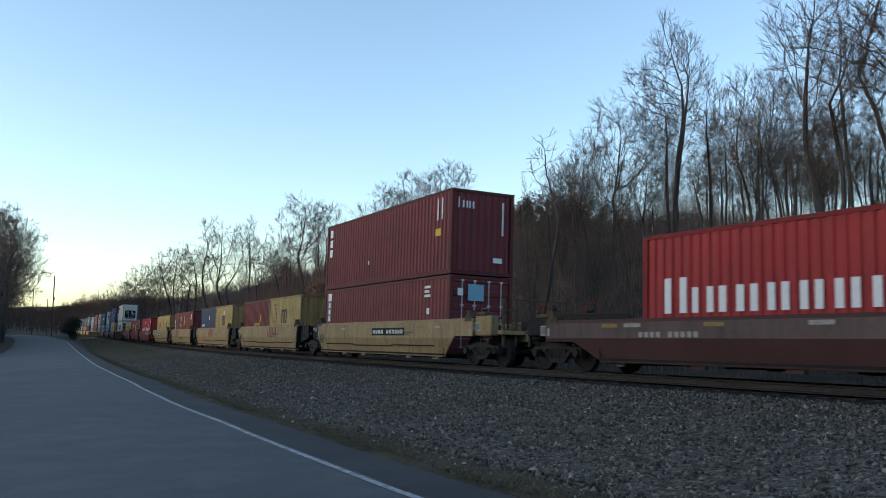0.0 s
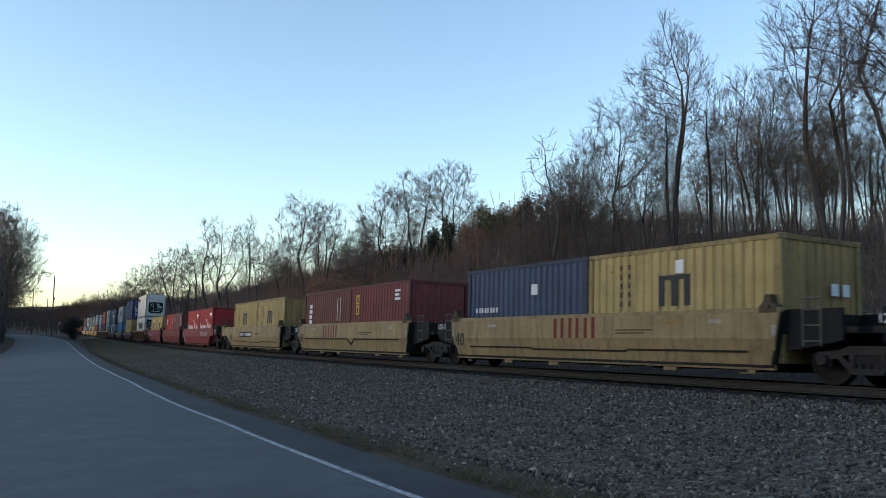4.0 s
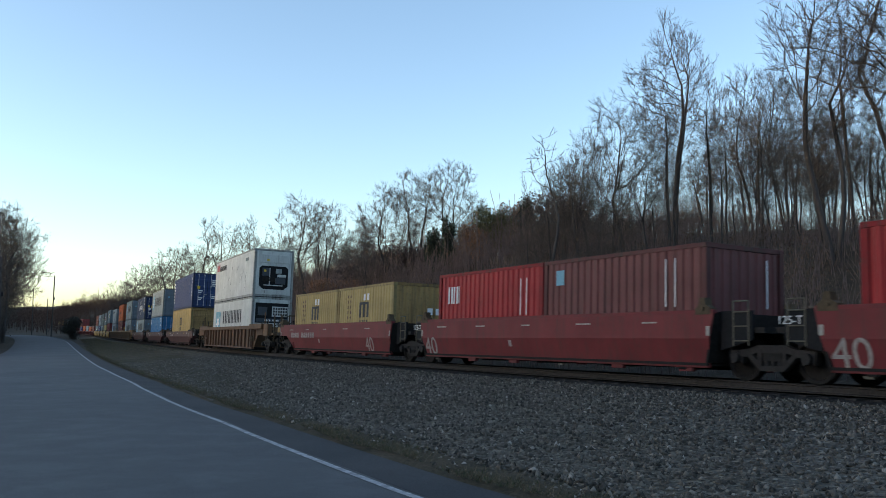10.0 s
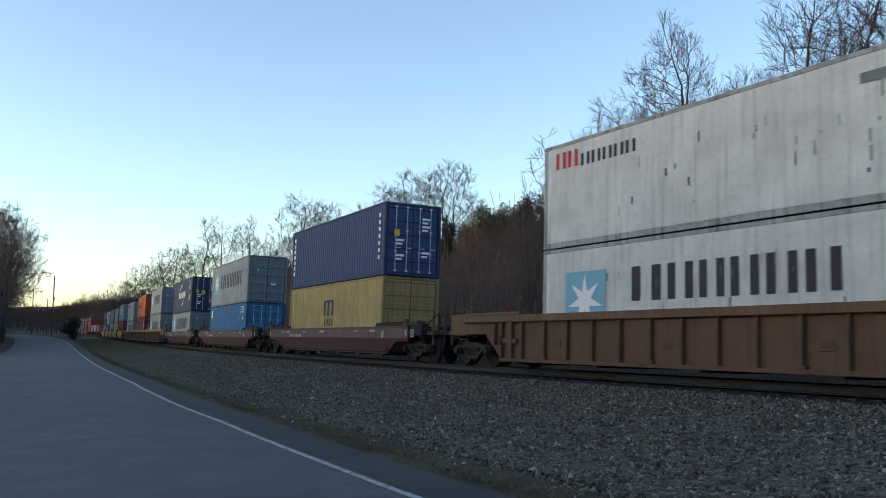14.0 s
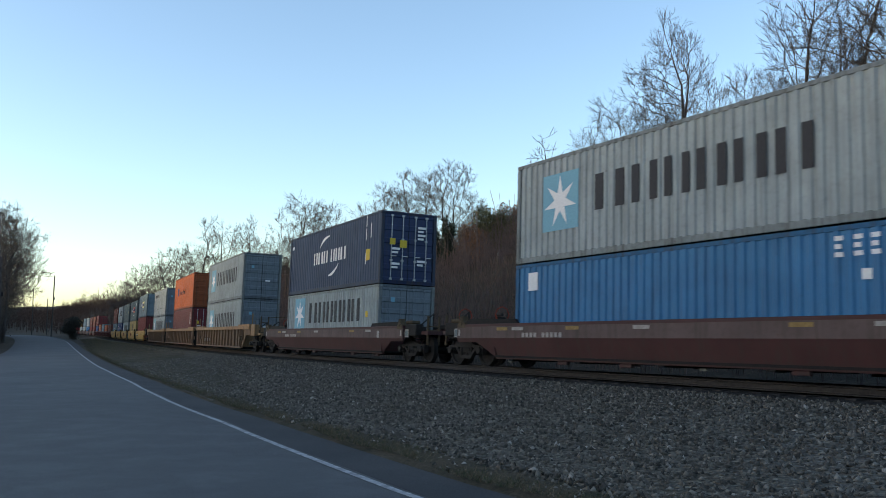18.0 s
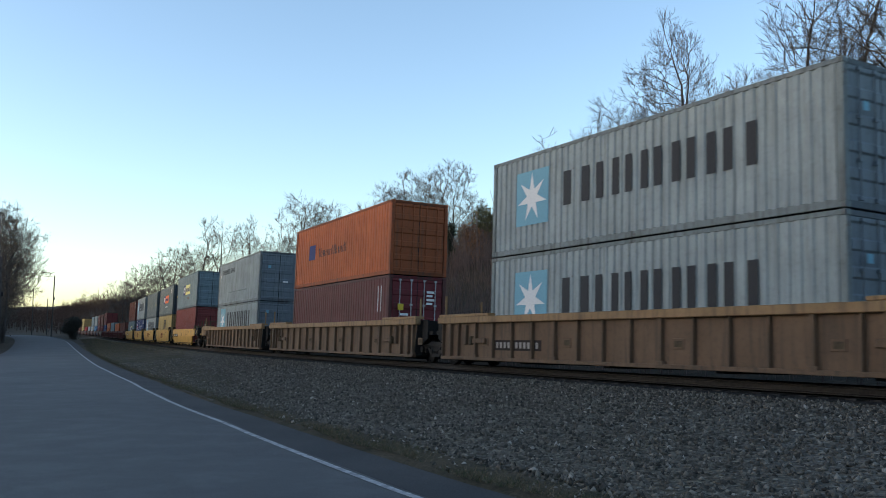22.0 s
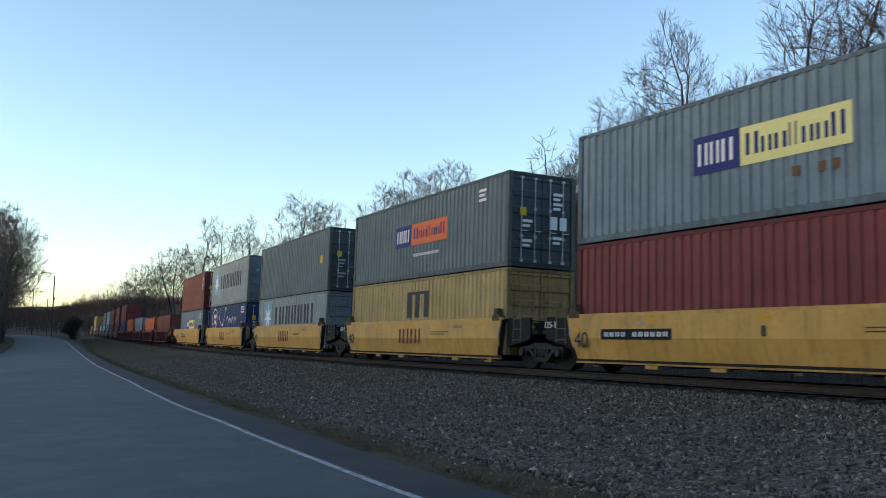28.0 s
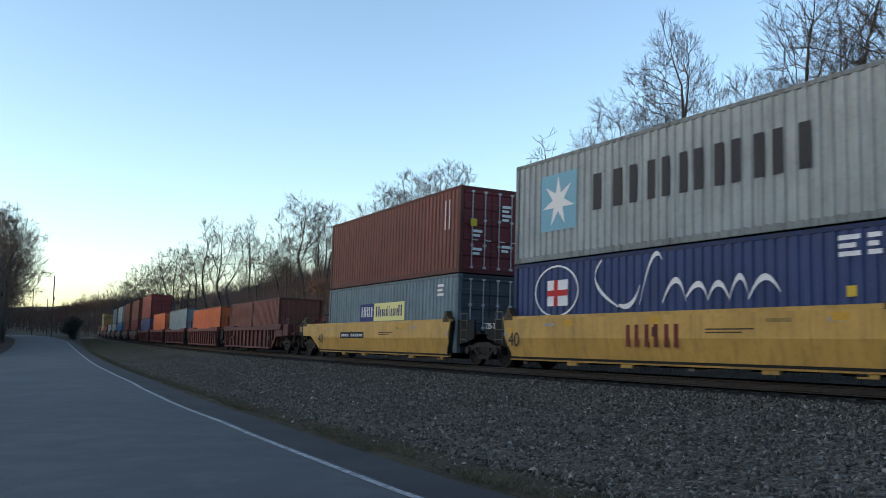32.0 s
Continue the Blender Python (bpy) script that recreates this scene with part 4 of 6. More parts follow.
def verge_grass():
    rng = np.random.RandomState(6)
    n = 44000
    s = 6.0 - 90.0 * rng.rand(n) ** 1.4
    edge = edge_at(s)
    l = edge + 0.99 + np.abs(rng.normal(0.0, 0.24, n)) * np.where(rng.rand(n) < 0.12, 3.0, 1.0) + 0.07 * np.sin(s * 1.7)
    keep = (np.sin(s * 0.9) + np.sin(s * 2.3 + 1) + rng.normal(0, 0.9, n)) > -0.6
    # weeds over the far foot of the ballast
    s2 = rng.uniform(-230, -22, 60000)
    l2 = np.maximum(-9.3, edge_at(s2) + 1.05) + (6.6 - 4.6 * smooth01((s2 + 62) / 42.0)) * rng.rand(60000) ** 1.4
    grown = rng.rand(60000) < 0.08 + 0.92 * smooth01((-s2 - 40) / 70.0)
    s2, l2 = s2[grown], l2[grown]
    s, l = np.concatenate([s[keep], s2]), np.concatenate([l[keep], l2])
    far = np.arange(len(s)) >= keep.sum()
    n = len(s)
    px, py = np.interp(s, S_ALL, LINE_X), np.interp(s, S_ALL, LINE_Y)
    a = HEAD0 + heading(s)
    x, y = px - np.sin(a) * l, py + np.cos(a) * l
    z = rise(s) + np.where(far, 0.05 + 0.36 * (1 - smooth01((-2.3 - l) / 6.9)), 0.07)
    h = np.where(far, 0.02 + 0.05 * rng.rand(n), 0.0) + 0.012 + 0.045 * rng.rand(n) ** 1.6
    d = rng.normal(0, 0.05, (n, 2))
    t = rng.uniform(0, math.tau, n)
    w = np.where(far, 0.012, 0.006)
    p0 = np.stack([x - np.cos(t) * w, y - np.sin(t) * w, z - 0.02], 1)
    p1 = np.stack([x + np.cos(t) * w, y + np.sin(t) * w, z - 0.02], 1)
    p2 = np.stack([x + d[:, 0], y + d[:, 1], z + h], 1)
    me = fast_mesh("verge_grass", np.stack([p0, p1, p2], 1).reshape(-1, 3), np.arange(n * 3).reshape(-1, 3))
    mat, nt, bs = nodes_of("short_verge_grass")
    g = nt.nodes.new("ShaderNodeNewGeometry")
    nt.links.new(ramp(nt, g.outputs["Random Per Island"], [(0.0, (0.030, 0.044, 0.012)), (0.28, (0.055, 0.060, 0.020)), (0.42, (0.10, 0.076, 0.040)), (1.0, (0.17, 0.12, 0.066))]), bs.inputs["Base Color"])
    bs.inputs["Roughness"].default_value = 0.8
    me.materials.append(mat)
    tagged(new("verge_grass", me), "short green and straw-coloured grass on the verge", "grass", kind="stuff")


loose_stones()
verge_grass()
# ---- containers ----
CW = 2.438
DIM = {}
LEN = {20: 6.058, 40: 12.192}


def corrugated_mesh(length, z0, z1, pitch=0.278, depth=0.036):
    """A trapezoid-ribbed sheet in the x-z plane, ribs standing out to -y."""
    key = ("corr", round(length, 3), round(z0, 3), round(z1, 3), pitch)

    def build():
        n = max(1, round(length / pitch))
        p = length / n
        xs, ys = [], []
        for i in range(n):
            x = -length / 2 + i * p
            xs += [x, x + p * 0.34, x + p * 0.48, x + p * 0.86]
            ys += [0.0, 0.0, -depth, -depth]
        xs.append(length / 2), ys.append(0.0)
        verts = [(x, y, z) for z in (z0, z1) for x, y in zip(xs, ys)]
        verts += [(x, y + 0.003, z) for z in (z0, z1) for x, y in zip(xs, ys)]
        m = len(xs)
        faces = [(i, i + 1, m + i + 1, m + i) for i in range(m - 1)]
        faces += [(2 * m + i, 3 * m + i, 3 * m + i + 1, 2 * m + i + 1) for i in range(m - 1)]
        return mesh_of("corrugated_sheet", verts, faces)
    return cached(key, build)


def door_mesh(w, h):
    """One door leaf: a sheet with rails across, standing out to -y."""
    def build():
        zs, ys, k = [0.0], [0.0], 5
        band = h / k
        for i in range(k):
            z = i * band
            zs += [z + band * 0.16, z + band * 0.24, z + band * 0.76, z + band * 0.84]
            ys += [-0.03, 0.0, 0.0, -0.03]
        ys[0] = -0.03
        zs.append(h), ys.append(-0.03)
        n = len(zs)
        verts = [(-w / 2, y, z) for y, z in zip(ys, zs)] + [(w / 2, y, z) for y, z in zip(ys, zs)]
        verts += [(-w / 2, 0.03, z) for z in zs] + [(w / 2, 0.03, z) for z in zs]
        faces = []
        for i in range(n - 1):
            faces += [(i, n + i, n + i + 1, i + 1), (2 * n + i, 2 * n + i + 1, 3 * n + i + 1, 3 * n + i), (i, i + 1, 2 * n + i + 1, 2 * n + i), (n + i, 3 * n + i, 3 * n + i + 1, n + i + 1)]
        return mesh_of("door", verts, faces)
    return cached(("door", round(w, 3), round(h, 3)), build)


def lock_bar_mesh(h):
    def build():
        bm = bmesh.new()
        add_tube(bm, (0, 0, 0.02), (0, 0, h - 0.02), 0.019, 6)
        for z in (0.05, h * 0.3, h * 0.62, h - 0.05):
            add_box(bm, -0.05, 0.05, -0.03, 0.03, z - 0.035, z + 0.035)
        add_box(bm, 0.0, 0.22, -0.035, -0.01, h * 0.36, h * 0.36 + 0.03)
        return done("lock_bar", bm)
    return cached(("lock", round(h, 3)), build)


RX = {"near": Matrix(), "far": Matrix.Rotation(math.pi, 4, "Z"), "front": Matrix.Rotation(math.pi / 2, 4, "Z"), "rear": Matrix.Rotation(-math.pi / 2, 4, "Z")}


def frame_paint(side):
    """The same paint on posts and rails, chipped, grimy and rusting."""
    key = side + "_frame"
    if key not in MAT:
        MAT[key] = paint(key + "_paint", tuple((0.60 if side == "white" else 0.66) * v for v in COLOURS[side]), 0.65, 0.9, 1.0)
    return MAT[key]


def container(label, feet, high, side, ends, front="doors", smooth_side=False):
    """A shipping container on an Empty at the middle of its base: x ahead, near side at -y."""
    L, H = LEN[feet], 2.896 if high else 2.591
    c = new("shipping_container")
    tagged(c, label, "container", "containers on the train")
    m_side, m_end, m_frame, e_frame = MAT[side], MAT[ends], frame_paint(side), frame_paint(ends)
    T = Matrix.Translation
    post = 0.16
    for face in ("near", "far"):
        if smooth_side:
            piece("side_panel", box_mesh(L - 2 * post, 0.04, H - 0.26), m_side, c, RX[face] @ T((0, -CW / 2 + 0.03, 0.15)))
        else:
            piece("side_panel", corrugated_mesh(L - 2 * post, 0.15, H - 0.10), m_side, c, RX[face] @ T((0, -CW / 2 + 0.045, 0)))
        piece("top_rail", box_mesh(L - 0.3, 0.06, 0.10, 0.006), m_frame, c, RX[face] @ T((0, -CW / 2 + 0.035, H - 0.105)))
        piece("bottom_rail", box_mesh(L - 0.3, 0.05, 0.16, 0.006), m_frame, c, RX[face] @ T((0, -CW / 2 + 0.035, 0.008)))
    for sx in (-1, 1):
        for sy in (-1, 1):
            piece("corner_post", box_mesh(0.16, 0.13, H - 0.24, 0.008), m_frame, c, T((sx * (L / 2 - 0.084), sy * (CW / 2 - 0.07), 0.12)))
            for z in (0.0, H - 0.118):
                piece("corner_casting", box_mesh(0.178, 0.162, 0.118, 0.012), m_frame, c, T((sx * (L / 2 - 0.089), sy * (CW / 2 - 0.081), z)))
    for face, mat in (("front", m_end), ("rear", m_side)):
        piece("end_header", box_mesh(CW - 0.3, 0.10, 0.11, 0.006), e_frame if face == "front" else m_frame, c, RX[face] @ T((0, -L / 2 + 0.07, H - 0.115)))
        piece("end_sill", box_mesh(CW - 0.3, 0.10, 0.14, 0.006), e_frame if face == "front" else m_frame, c, RX[face] @ T((0, -L / 2 + 0.07, 0.006)))
    piece("roof", box_mesh(L - 0.32, CW - 0.18, 0.03), m_side, c, T((0, 0, H - 0.05)))
    piece("floor", box_mesh(L - 0.32, CW - 0.18, 0.10), MAT["iron"], c, T((0, 0, 0.06)))
    piece("rear_panel", corrugated_mesh(CW - 0.32, 0.15, H - 0.12), m_side, c, RX["rear"] @ T((0, -L / 2 + 0.07, 0)))
    if front == "blank":
        piece("front_panel", corrugated_mesh(CW - 0.32, 0.15, H - 0.12), m_end, c, RX["front"] @ T((0, -L / 2 + 0.07, 0)))
    elif front == "doors":
        w = (CW - 0.30) / 2
        for k in (-1, 1):
            leaf = piece("door", door_mesh(w - 0.035, H - 0.27), m_end, c, RX["front"] @ T((k * w / 2, -L / 2 + 0.055, 0.145)))
            for d in (-0.24, 0.24):
                piece("lock_bar", lock_bar_mesh(H - 0.27), MAT["galvanised"] if ends in ("navy", "maroon", "royal", "blue", "dark_slate") else m_end, leaf, T((d - 0.02 * k, -0.055, 0)))
        piece("door_gasket", box_mesh(0.06, 0.02, H - 0.28), MAT["black"], c, RX["front"] @ T((0, -L / 2 + 0.075, 0.145)))
    DIM[c.name] = (L / 2, H)
    return c


def patch(c, name, x0, x1, z0, z1, mat, face="near", out=0.0, label=""):
    """A painted mark on a face; x runs to the right as one looks at the face."""
    L, W = DIM[c.name][0], CW / 2
    y = -(W - 0.006 + out) if face in ("near", "far") else -(L + 0.004 + out)
    return piece(name, box_mesh(x1 - x0, 0.006, z1 - z0), MAT[mat], c, RX[face] @ Matrix.Translation(((x0 + x1) / 2, y, z0)), label)


def letter_bars(c, x0, x1, z0, z1, widths, mat, face="near", out=0.0):
    """Plain upright bars, one for each character of a maker's or owner's mark; a width of 0 leaves a gap."""
    total = sum(abs(w) if w else 0.5 for w in widths)
    unit, x = (x1 - x0) / total, x0
    for w in widths:
        if not w:
            x += 0.5 * unit
            continue
        full = abs(w) * unit
        top = z1 if w > 0 else z0 + (z1 - z0) * 0.7
        w2 = full * 0.24
        patch(c, "mark", x + 0.06 * full, x + 0.06 * full + w2, z0, top, mat, face, out)
        if abs(w) > 0.6:
            patch(c, "mark", x + 0.86 * full - w2, x + 0.86 * full, z0, top, mat, face, out)
        x += full


def star_mark(c, x0, x1, z0, z1, out=0.0):
    patch(c, "square_mark", x0, x1, z0, z1, "sky_blue", "near", out, "pale blue square mark")
    bm = bmesh.new()
    r = min(x1 - x0, z1 - z0) * 0.46
    ring = [((x0 + x1) / 2 + r * k * math.sin(a), (z0 + z1) / 2 + r * k * math.cos(a)) for k, a in ((1.0 if i % 2 == 0 else 0.36, i * math.pi / 7) for i in range(14))]
    v = [bm.verts.new((x, 0, z)) for x, z in ring]
    mid = bm.verts.new(((x0 + x1) / 2, 0, (z0 + z1) / 2))
    for i in range(14):
        bm.faces.new((mid, v[i], v[(i + 1) % 14]))
    me = done("star", bm)
    piece("star_mark", me, MAT["letter_white"], c, Matrix.Translation((0, -(CW / 2 + 0.006 + out), 0)), "white seven-pointed star mark")


def load(c, unit, mid, base):
    """Set a container on a car: its middle at mid along the train."""
    front, rear = unit
    rides(c, front, rear, Matrix.Translation((mid - (front + rear) / 2, 0, base)))
# ---- well cars ----
def sideframe_mesh():
    """A cast three-piece truck's side: arched top, two pedestal ends, spring opening."""
    def build():
        bm = bmesh.new()
        add_prism(bm, [(-1.05, 0.62), (-0.55, 0.66), (-0.35, 0.74), (0.35, 0.74), (0.55, 0.66), (1.05, 0.62), (1.05, 0.50), (0.62, 0.50), (0.40, 0.58), (-0.40, 0.58), (-0.62, 0.50), (-1.05, 0.50)], -0.08, 0.08)
        add_prism(bm, [(-0.62, 0.52), (-0.28, 0.22), (0.28, 0.22), (0.62, 0.52), (0.50, 0.55), (0.24, 0.33), (-0.24, 0.33), (-0.50, 0.55)], -0.07, 0.07)
        for x in (-0.30, 0.30):
            add_box(bm, x - 0.05, x + 0.05, -0.07, 0.07, 0.30, 0.62)
        for x in (-0.16, 0.0, 0.16):
            add_tube(bm, (x, 0, 0.31), (x, 0, 0.52), 0.06, 8)
        for x in (-0.88, 0.88):
            add_tube(bm, (x, -0.17, 0.48), (x, 0.08, 0.48), 0.11, 10)
            add_prism(bm, [(x - 0.17, 0.52), (x - 0.15, 0.36), (x - 0.10, 0.36), (x - 0.10, 0.52)], -0.08, 0.08)
            add_prism(bm, [(x + 0.10, 0.52), (x + 0.10, 0.36), (x + 0.15, 0.36), (x + 0.17, 0.52)], -0.08, 0.08)
        return done("sideframe", bm)
    return cached("sideframe", build)


def wheelset_mesh():
    """An axle with its two flanged wheels, one turning body centred on the axle."""
    def build():
        bm = bmesh.new()
        prof = [(0.10, 0.07), (0.12, 0.03), (0.38, 0.02), (0.41, 0.065), (0.476, 0.065), (0.4826, -0.03), (0.508, -0.05), (0.508, -0.075), (0.41, -0.075), (0.38, -0.02), (0.12, -0.03), (0.10, -0.07)]
        n = 24
        for side in (-1, 1):
            rings = []
            for k in range(n):
                a = k * math.tau / n
                rings.append([bm.verts.new((r * math.cos(a), side * (0.753 + y), r * math.sin(a))) for r, y in prof])
            for k in range(n):
                p, q = rings[k], rings[(k + 1) % n]
                for i in range(len(p) - 1):
                    bm.faces.new((p[i], p[i + 1], q[i + 1], q[i]))
        add_tube(bm, (0, -1.0, 0), (0, 1.0, 0), 0.102, 12)
        return done("wheelset", bm)
    return cached("wheelset", build)


WHEELS = []                                  # (wheelset, local pose) that turn as the train rolls


def wheel_motions():
    step = 2.0 / FPS
    times = [i * step for i in range(int(DURATION / step) + 1)]
    turns = [Matrix.Rotation(rolled(t) / 0.4826, 4, "Y") for t in times]
    for ob, place in WHEELS:
        walk(ob, [(t, place @ m) for t, m in zip(times, turns)])


def bolster_mesh():
    def build():
        bm = bmesh.new()
        add_box(bm, -0.22, 0.22, -1.05, 1.05, 0.42, 0.64)
        add_tube(bm, (0, 0, 0.60), (0, 0, 0.86), 0.22, 12)
        for sx in (-0.5, 0.5):
            add_box(bm, sx - 0.05, sx + 0.05, -0.8, 0.8, 0.34, 0.44)
        return done("bolster", bm)
    return cached("bolster", build)


def truck(parent, x):
    T = Matrix.Translation
    b = piece("truck", bolster_mesh(), MAT["iron"], parent, T((x, 0, 0)), "grimy four-wheel freight truck")
    for y in (-0.99, 0.99):
        piece("sideframe", sideframe_mesh(), MAT["truck_iron"], b, T((0, y, 0)))
    for ax in (-0.88, 0.88):
        place = T((ax, 0, 0.4826))
        WHEELS.append((piece("wheelset", wheelset_mesh(), MAT["iron"], b, place), place))


def ladder_mesh(h):
    def build():
        bm = bmesh.new()
        for x in (-0.2, 0.2):
            add_tube(bm, (x, 0, 0), (x, 0, h), 0.016, 6)
        for k in range(int(h / 0.3)):
            add_tube(bm, (-0.2, 0, 0.1 + k * 0.3), (0.2, 0, 0.1 + k * 0.3), 0.014, 6)
        add_tube(bm, (-0.2, 0, h), (0.2, 0, h), 0.016, 6)
        return done("ladder", bm)
    return cached(("ladder", h), build)


CREASE, LEAN = 0.86, 0.26


def guide_mesh():
    """A cast corner guide that rises over the side sheet's end."""
    def build():
        bm = bmesh.new()
        add_prism(bm, [(-0.22, 0.0), (0.22, 0.0), (0.20, 0.14), (0.08, 0.20), (0.05, 0.36), (-0.08, 0.36), (-0.12, 0.20), (-0.22, 0.12)], -0.10, 0.10)
        add_tube(bm, (0.0, -0.13, 0.12), (0.0, 0.13, 0.12), 0.05, 8)
        return done("corner_guide", bm)
    return cached("corner_guide", build)


def well_car(label, m_front, m_rear, front, rear, colour, style, gap, z_bot=0.27, z_top=1.47, overhang=1.9):
    """One well unit between two coupling points. front, rear: 'truck' (own truck, coupler) or 'joint' (shared truck)."""
    unit = (m_front - (1.95 if front == "truck" else 0), m_rear + (1.95 if rear == "truck" else 0))
    mid = (unit[0] + unit[1]) / 2
    car = new("well_car")
    tagged(car, label, "rail car", "cars of the train")
    m = MAT[colour]
    T = Matrix.Translation
    xf = m_front - (overhang if front == "truck" else gap) - mid
    xr = m_rear + (overhang if rear == "truck" else gap) - mid
    sf, sr = (2.0 if front == "truck" else 0.0), (2.0 if rear == "truck" else 0.0)
    zc = z_top - 0.55                                # underside of the raised ends
    low = [(xr + (0.25 if sr == 0 else 0.0), z_bot if sr == 0 else zc)]
    if sr:
        low += [(xr + 1.15, zc), (xr + 2.1, z_bot)]
    if sf:
        low += [(xf - 2.1, z_bot), (xf - 1.15, zc)]
    low += [(xf - (0.25 if sf == 0 else 0.0), z_bot if sf == 0 else zc)]
    outline = low + [(xf, z_top - 0.06), (xr, z_top - 0.06)]
    flat0, flat1 = xr + (2.1 if sr else 0.25), xf - (2.1 if sf else 0.25)
    plate_y = 1.40 if style == "smooth" else 1.33
    for k in (-1, 1):
        bm = bmesh.new()
        add_prism(bm, outline, k * plate_y - 0.02, k * plate_y + 0.02)
        if style == "smooth":                        # the lower half leans in under a crease
            bmesh.ops.bisect_plane(bm, geom=bm.verts[:] + bm.edges[:] + bm.faces[:], plane_co=(0, 0, CREASE), plane_no=(0, 0, 1))
            for v in bm.verts:
                if v.co.z < CREASE:
                    v.co.y -= k * LEAN * (CREASE - v.co.z)
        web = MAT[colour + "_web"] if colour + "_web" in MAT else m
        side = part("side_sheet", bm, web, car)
        if colour == "car_brown":                    # the upper half is a paler grey-brown
            side.data.materials.append(MAT["car_brown_upper"])
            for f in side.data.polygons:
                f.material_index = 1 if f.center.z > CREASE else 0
        if style == "smooth":
            piece("top_chord", box_mesh(xf - xr, 0.13, 0.09, 0.012), m, side, T(((xf + xr) / 2, k * 1.358, z_top - 0.085)))
            piece("bottom_chord", box_mesh(flat1 - flat0, 0.12, 0.08, 0.012), m, side, T(((flat0 + flat1) / 2, k * 1.25, z_bot - 0.03)))
            for end, sgn in ((xf, -1), (xr, 1)):
                piece("corner_guide", guide_mesh(), MAT["soiled_guide"], side, T((end + sgn * 0.28, k * 1.33, z_top - 0.10)))
                piece("reflector", box_mesh(0.10, 0.008, 0.20), MAT["old_white"], side, T((end + sgn * 0.14, k * 1.43, CREASE + 0.06)))
            if colour == "car_tan":
                a, b = flat0 + 0.9, flat1 - 0.6
                bm = bmesh.new()
                if abs(m_front + 69.9) < 0.1:        # one unit's pipe dips round a bracket
                    pts = [(a, 0.80), (a + (b - a) * 0.515, 0.80), (a + (b - a) * 0.548, 0.56), (a + (b - a) * 0.585, 0.80), (b, 0.80)]
                else:
                    pts = [(a, 0.60), (a + (b - a) * 0.30, 0.60), (a + (b - a) * 0.31, 0.56), (a + (b - a) * 0.66, 0.56), (a + (b - a) * 0.67, 0.60), (b, 0.60)]
                for p0, p1 in zip(pts, pts[1:]):
                    add_tube(bm, (p0[0], k * (1.435 - LEAN * (CREASE - p0[1])), p0[1]), (p1[0], k * (1.435 - LEAN * (CREASE - p1[1])), p1[1]), 0.022, 6)
                part("brake_pipe", bm, MAT["iron"], side)
            for q in range(6):
                piece("pad", box_mesh(0.42 if q % 3 else 0.2, 0.10, 0.10 if q % 3 else 0.06, 0.01), m if q % 3 else MAT["dull"], side, T((flat0 + 0.7 + q * (flat1 - flat0 - 1.4) / 5, k * 1.22, z_bot - 0.12)))
        else:
            piece("top_chord", box_mesh(xf - xr, 0.20, 0.20, 0.015), m, side, T(((xf + xr) / 2, k * 1.37, z_top - 0.20)))
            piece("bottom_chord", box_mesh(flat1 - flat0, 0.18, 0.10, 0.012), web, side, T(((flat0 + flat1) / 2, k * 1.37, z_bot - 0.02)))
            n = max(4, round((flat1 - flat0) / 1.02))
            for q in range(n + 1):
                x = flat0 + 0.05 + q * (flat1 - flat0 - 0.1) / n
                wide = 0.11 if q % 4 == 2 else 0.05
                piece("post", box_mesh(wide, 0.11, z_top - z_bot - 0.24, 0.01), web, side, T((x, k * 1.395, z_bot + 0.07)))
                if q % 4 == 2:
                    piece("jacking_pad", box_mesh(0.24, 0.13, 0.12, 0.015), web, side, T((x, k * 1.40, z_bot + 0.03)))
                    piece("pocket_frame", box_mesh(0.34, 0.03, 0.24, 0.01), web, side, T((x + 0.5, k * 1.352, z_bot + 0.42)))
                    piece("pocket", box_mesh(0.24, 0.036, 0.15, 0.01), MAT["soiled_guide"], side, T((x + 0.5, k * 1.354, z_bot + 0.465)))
            for end, sgn in ((xf, -1), (xr, 1)):
                piece("guide_plate", box_mesh(3.0, 0.34, 0.09, 0.015), m, side, T((end + sgn * 1.55, k * 1.28, z_top + 0.004)))
                for q in range(3):
                    piece("bolt", box_mesh(0.07, 0.07, 0.03, 0.01), MAT["iron"], side, T((end + sgn * (0.5 + q * 1.0), k * 1.40, z_top + 0.03)))
                piece("guide_post", box_mesh(0.06, 0.06, 0.62, 0.008), m, side, T((end + sgn * 0.12, k * 1.22, z_top + 0.094)))
                arm = piece("tie_down", box_mesh(0.80, 0.07, 0.15, 0.02), web, side, T((end + sgn * 2.5, k * 1.40, z_bot + 0.50)))
                piece("bracket", box_mesh(0.10, 0.12, 0.27, 0.02), MAT["soiled_guide"], arm, T((-sgn * 0.38, k * 0.03, -0.06)))
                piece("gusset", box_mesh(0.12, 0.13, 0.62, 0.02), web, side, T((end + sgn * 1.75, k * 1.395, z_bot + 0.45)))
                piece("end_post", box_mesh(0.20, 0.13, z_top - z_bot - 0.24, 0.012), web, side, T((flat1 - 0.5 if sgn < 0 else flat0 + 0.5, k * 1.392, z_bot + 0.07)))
    piece("floor", box_mesh(flat1 - flat0, 2.66, 0.06), MAT["iron"], car, T(((flat0 + flat1) / 2, 0, z_bot + 0.015)))
    for q in range(5):
        piece("cross_bearer", box_mesh(0.22, 2.6, 0.10, 0.01), MAT["iron"], car, T((flat0 + 0.8 + q * (flat1 - flat0 - 1.6) / 4, 0, z_bot - 0.075)))
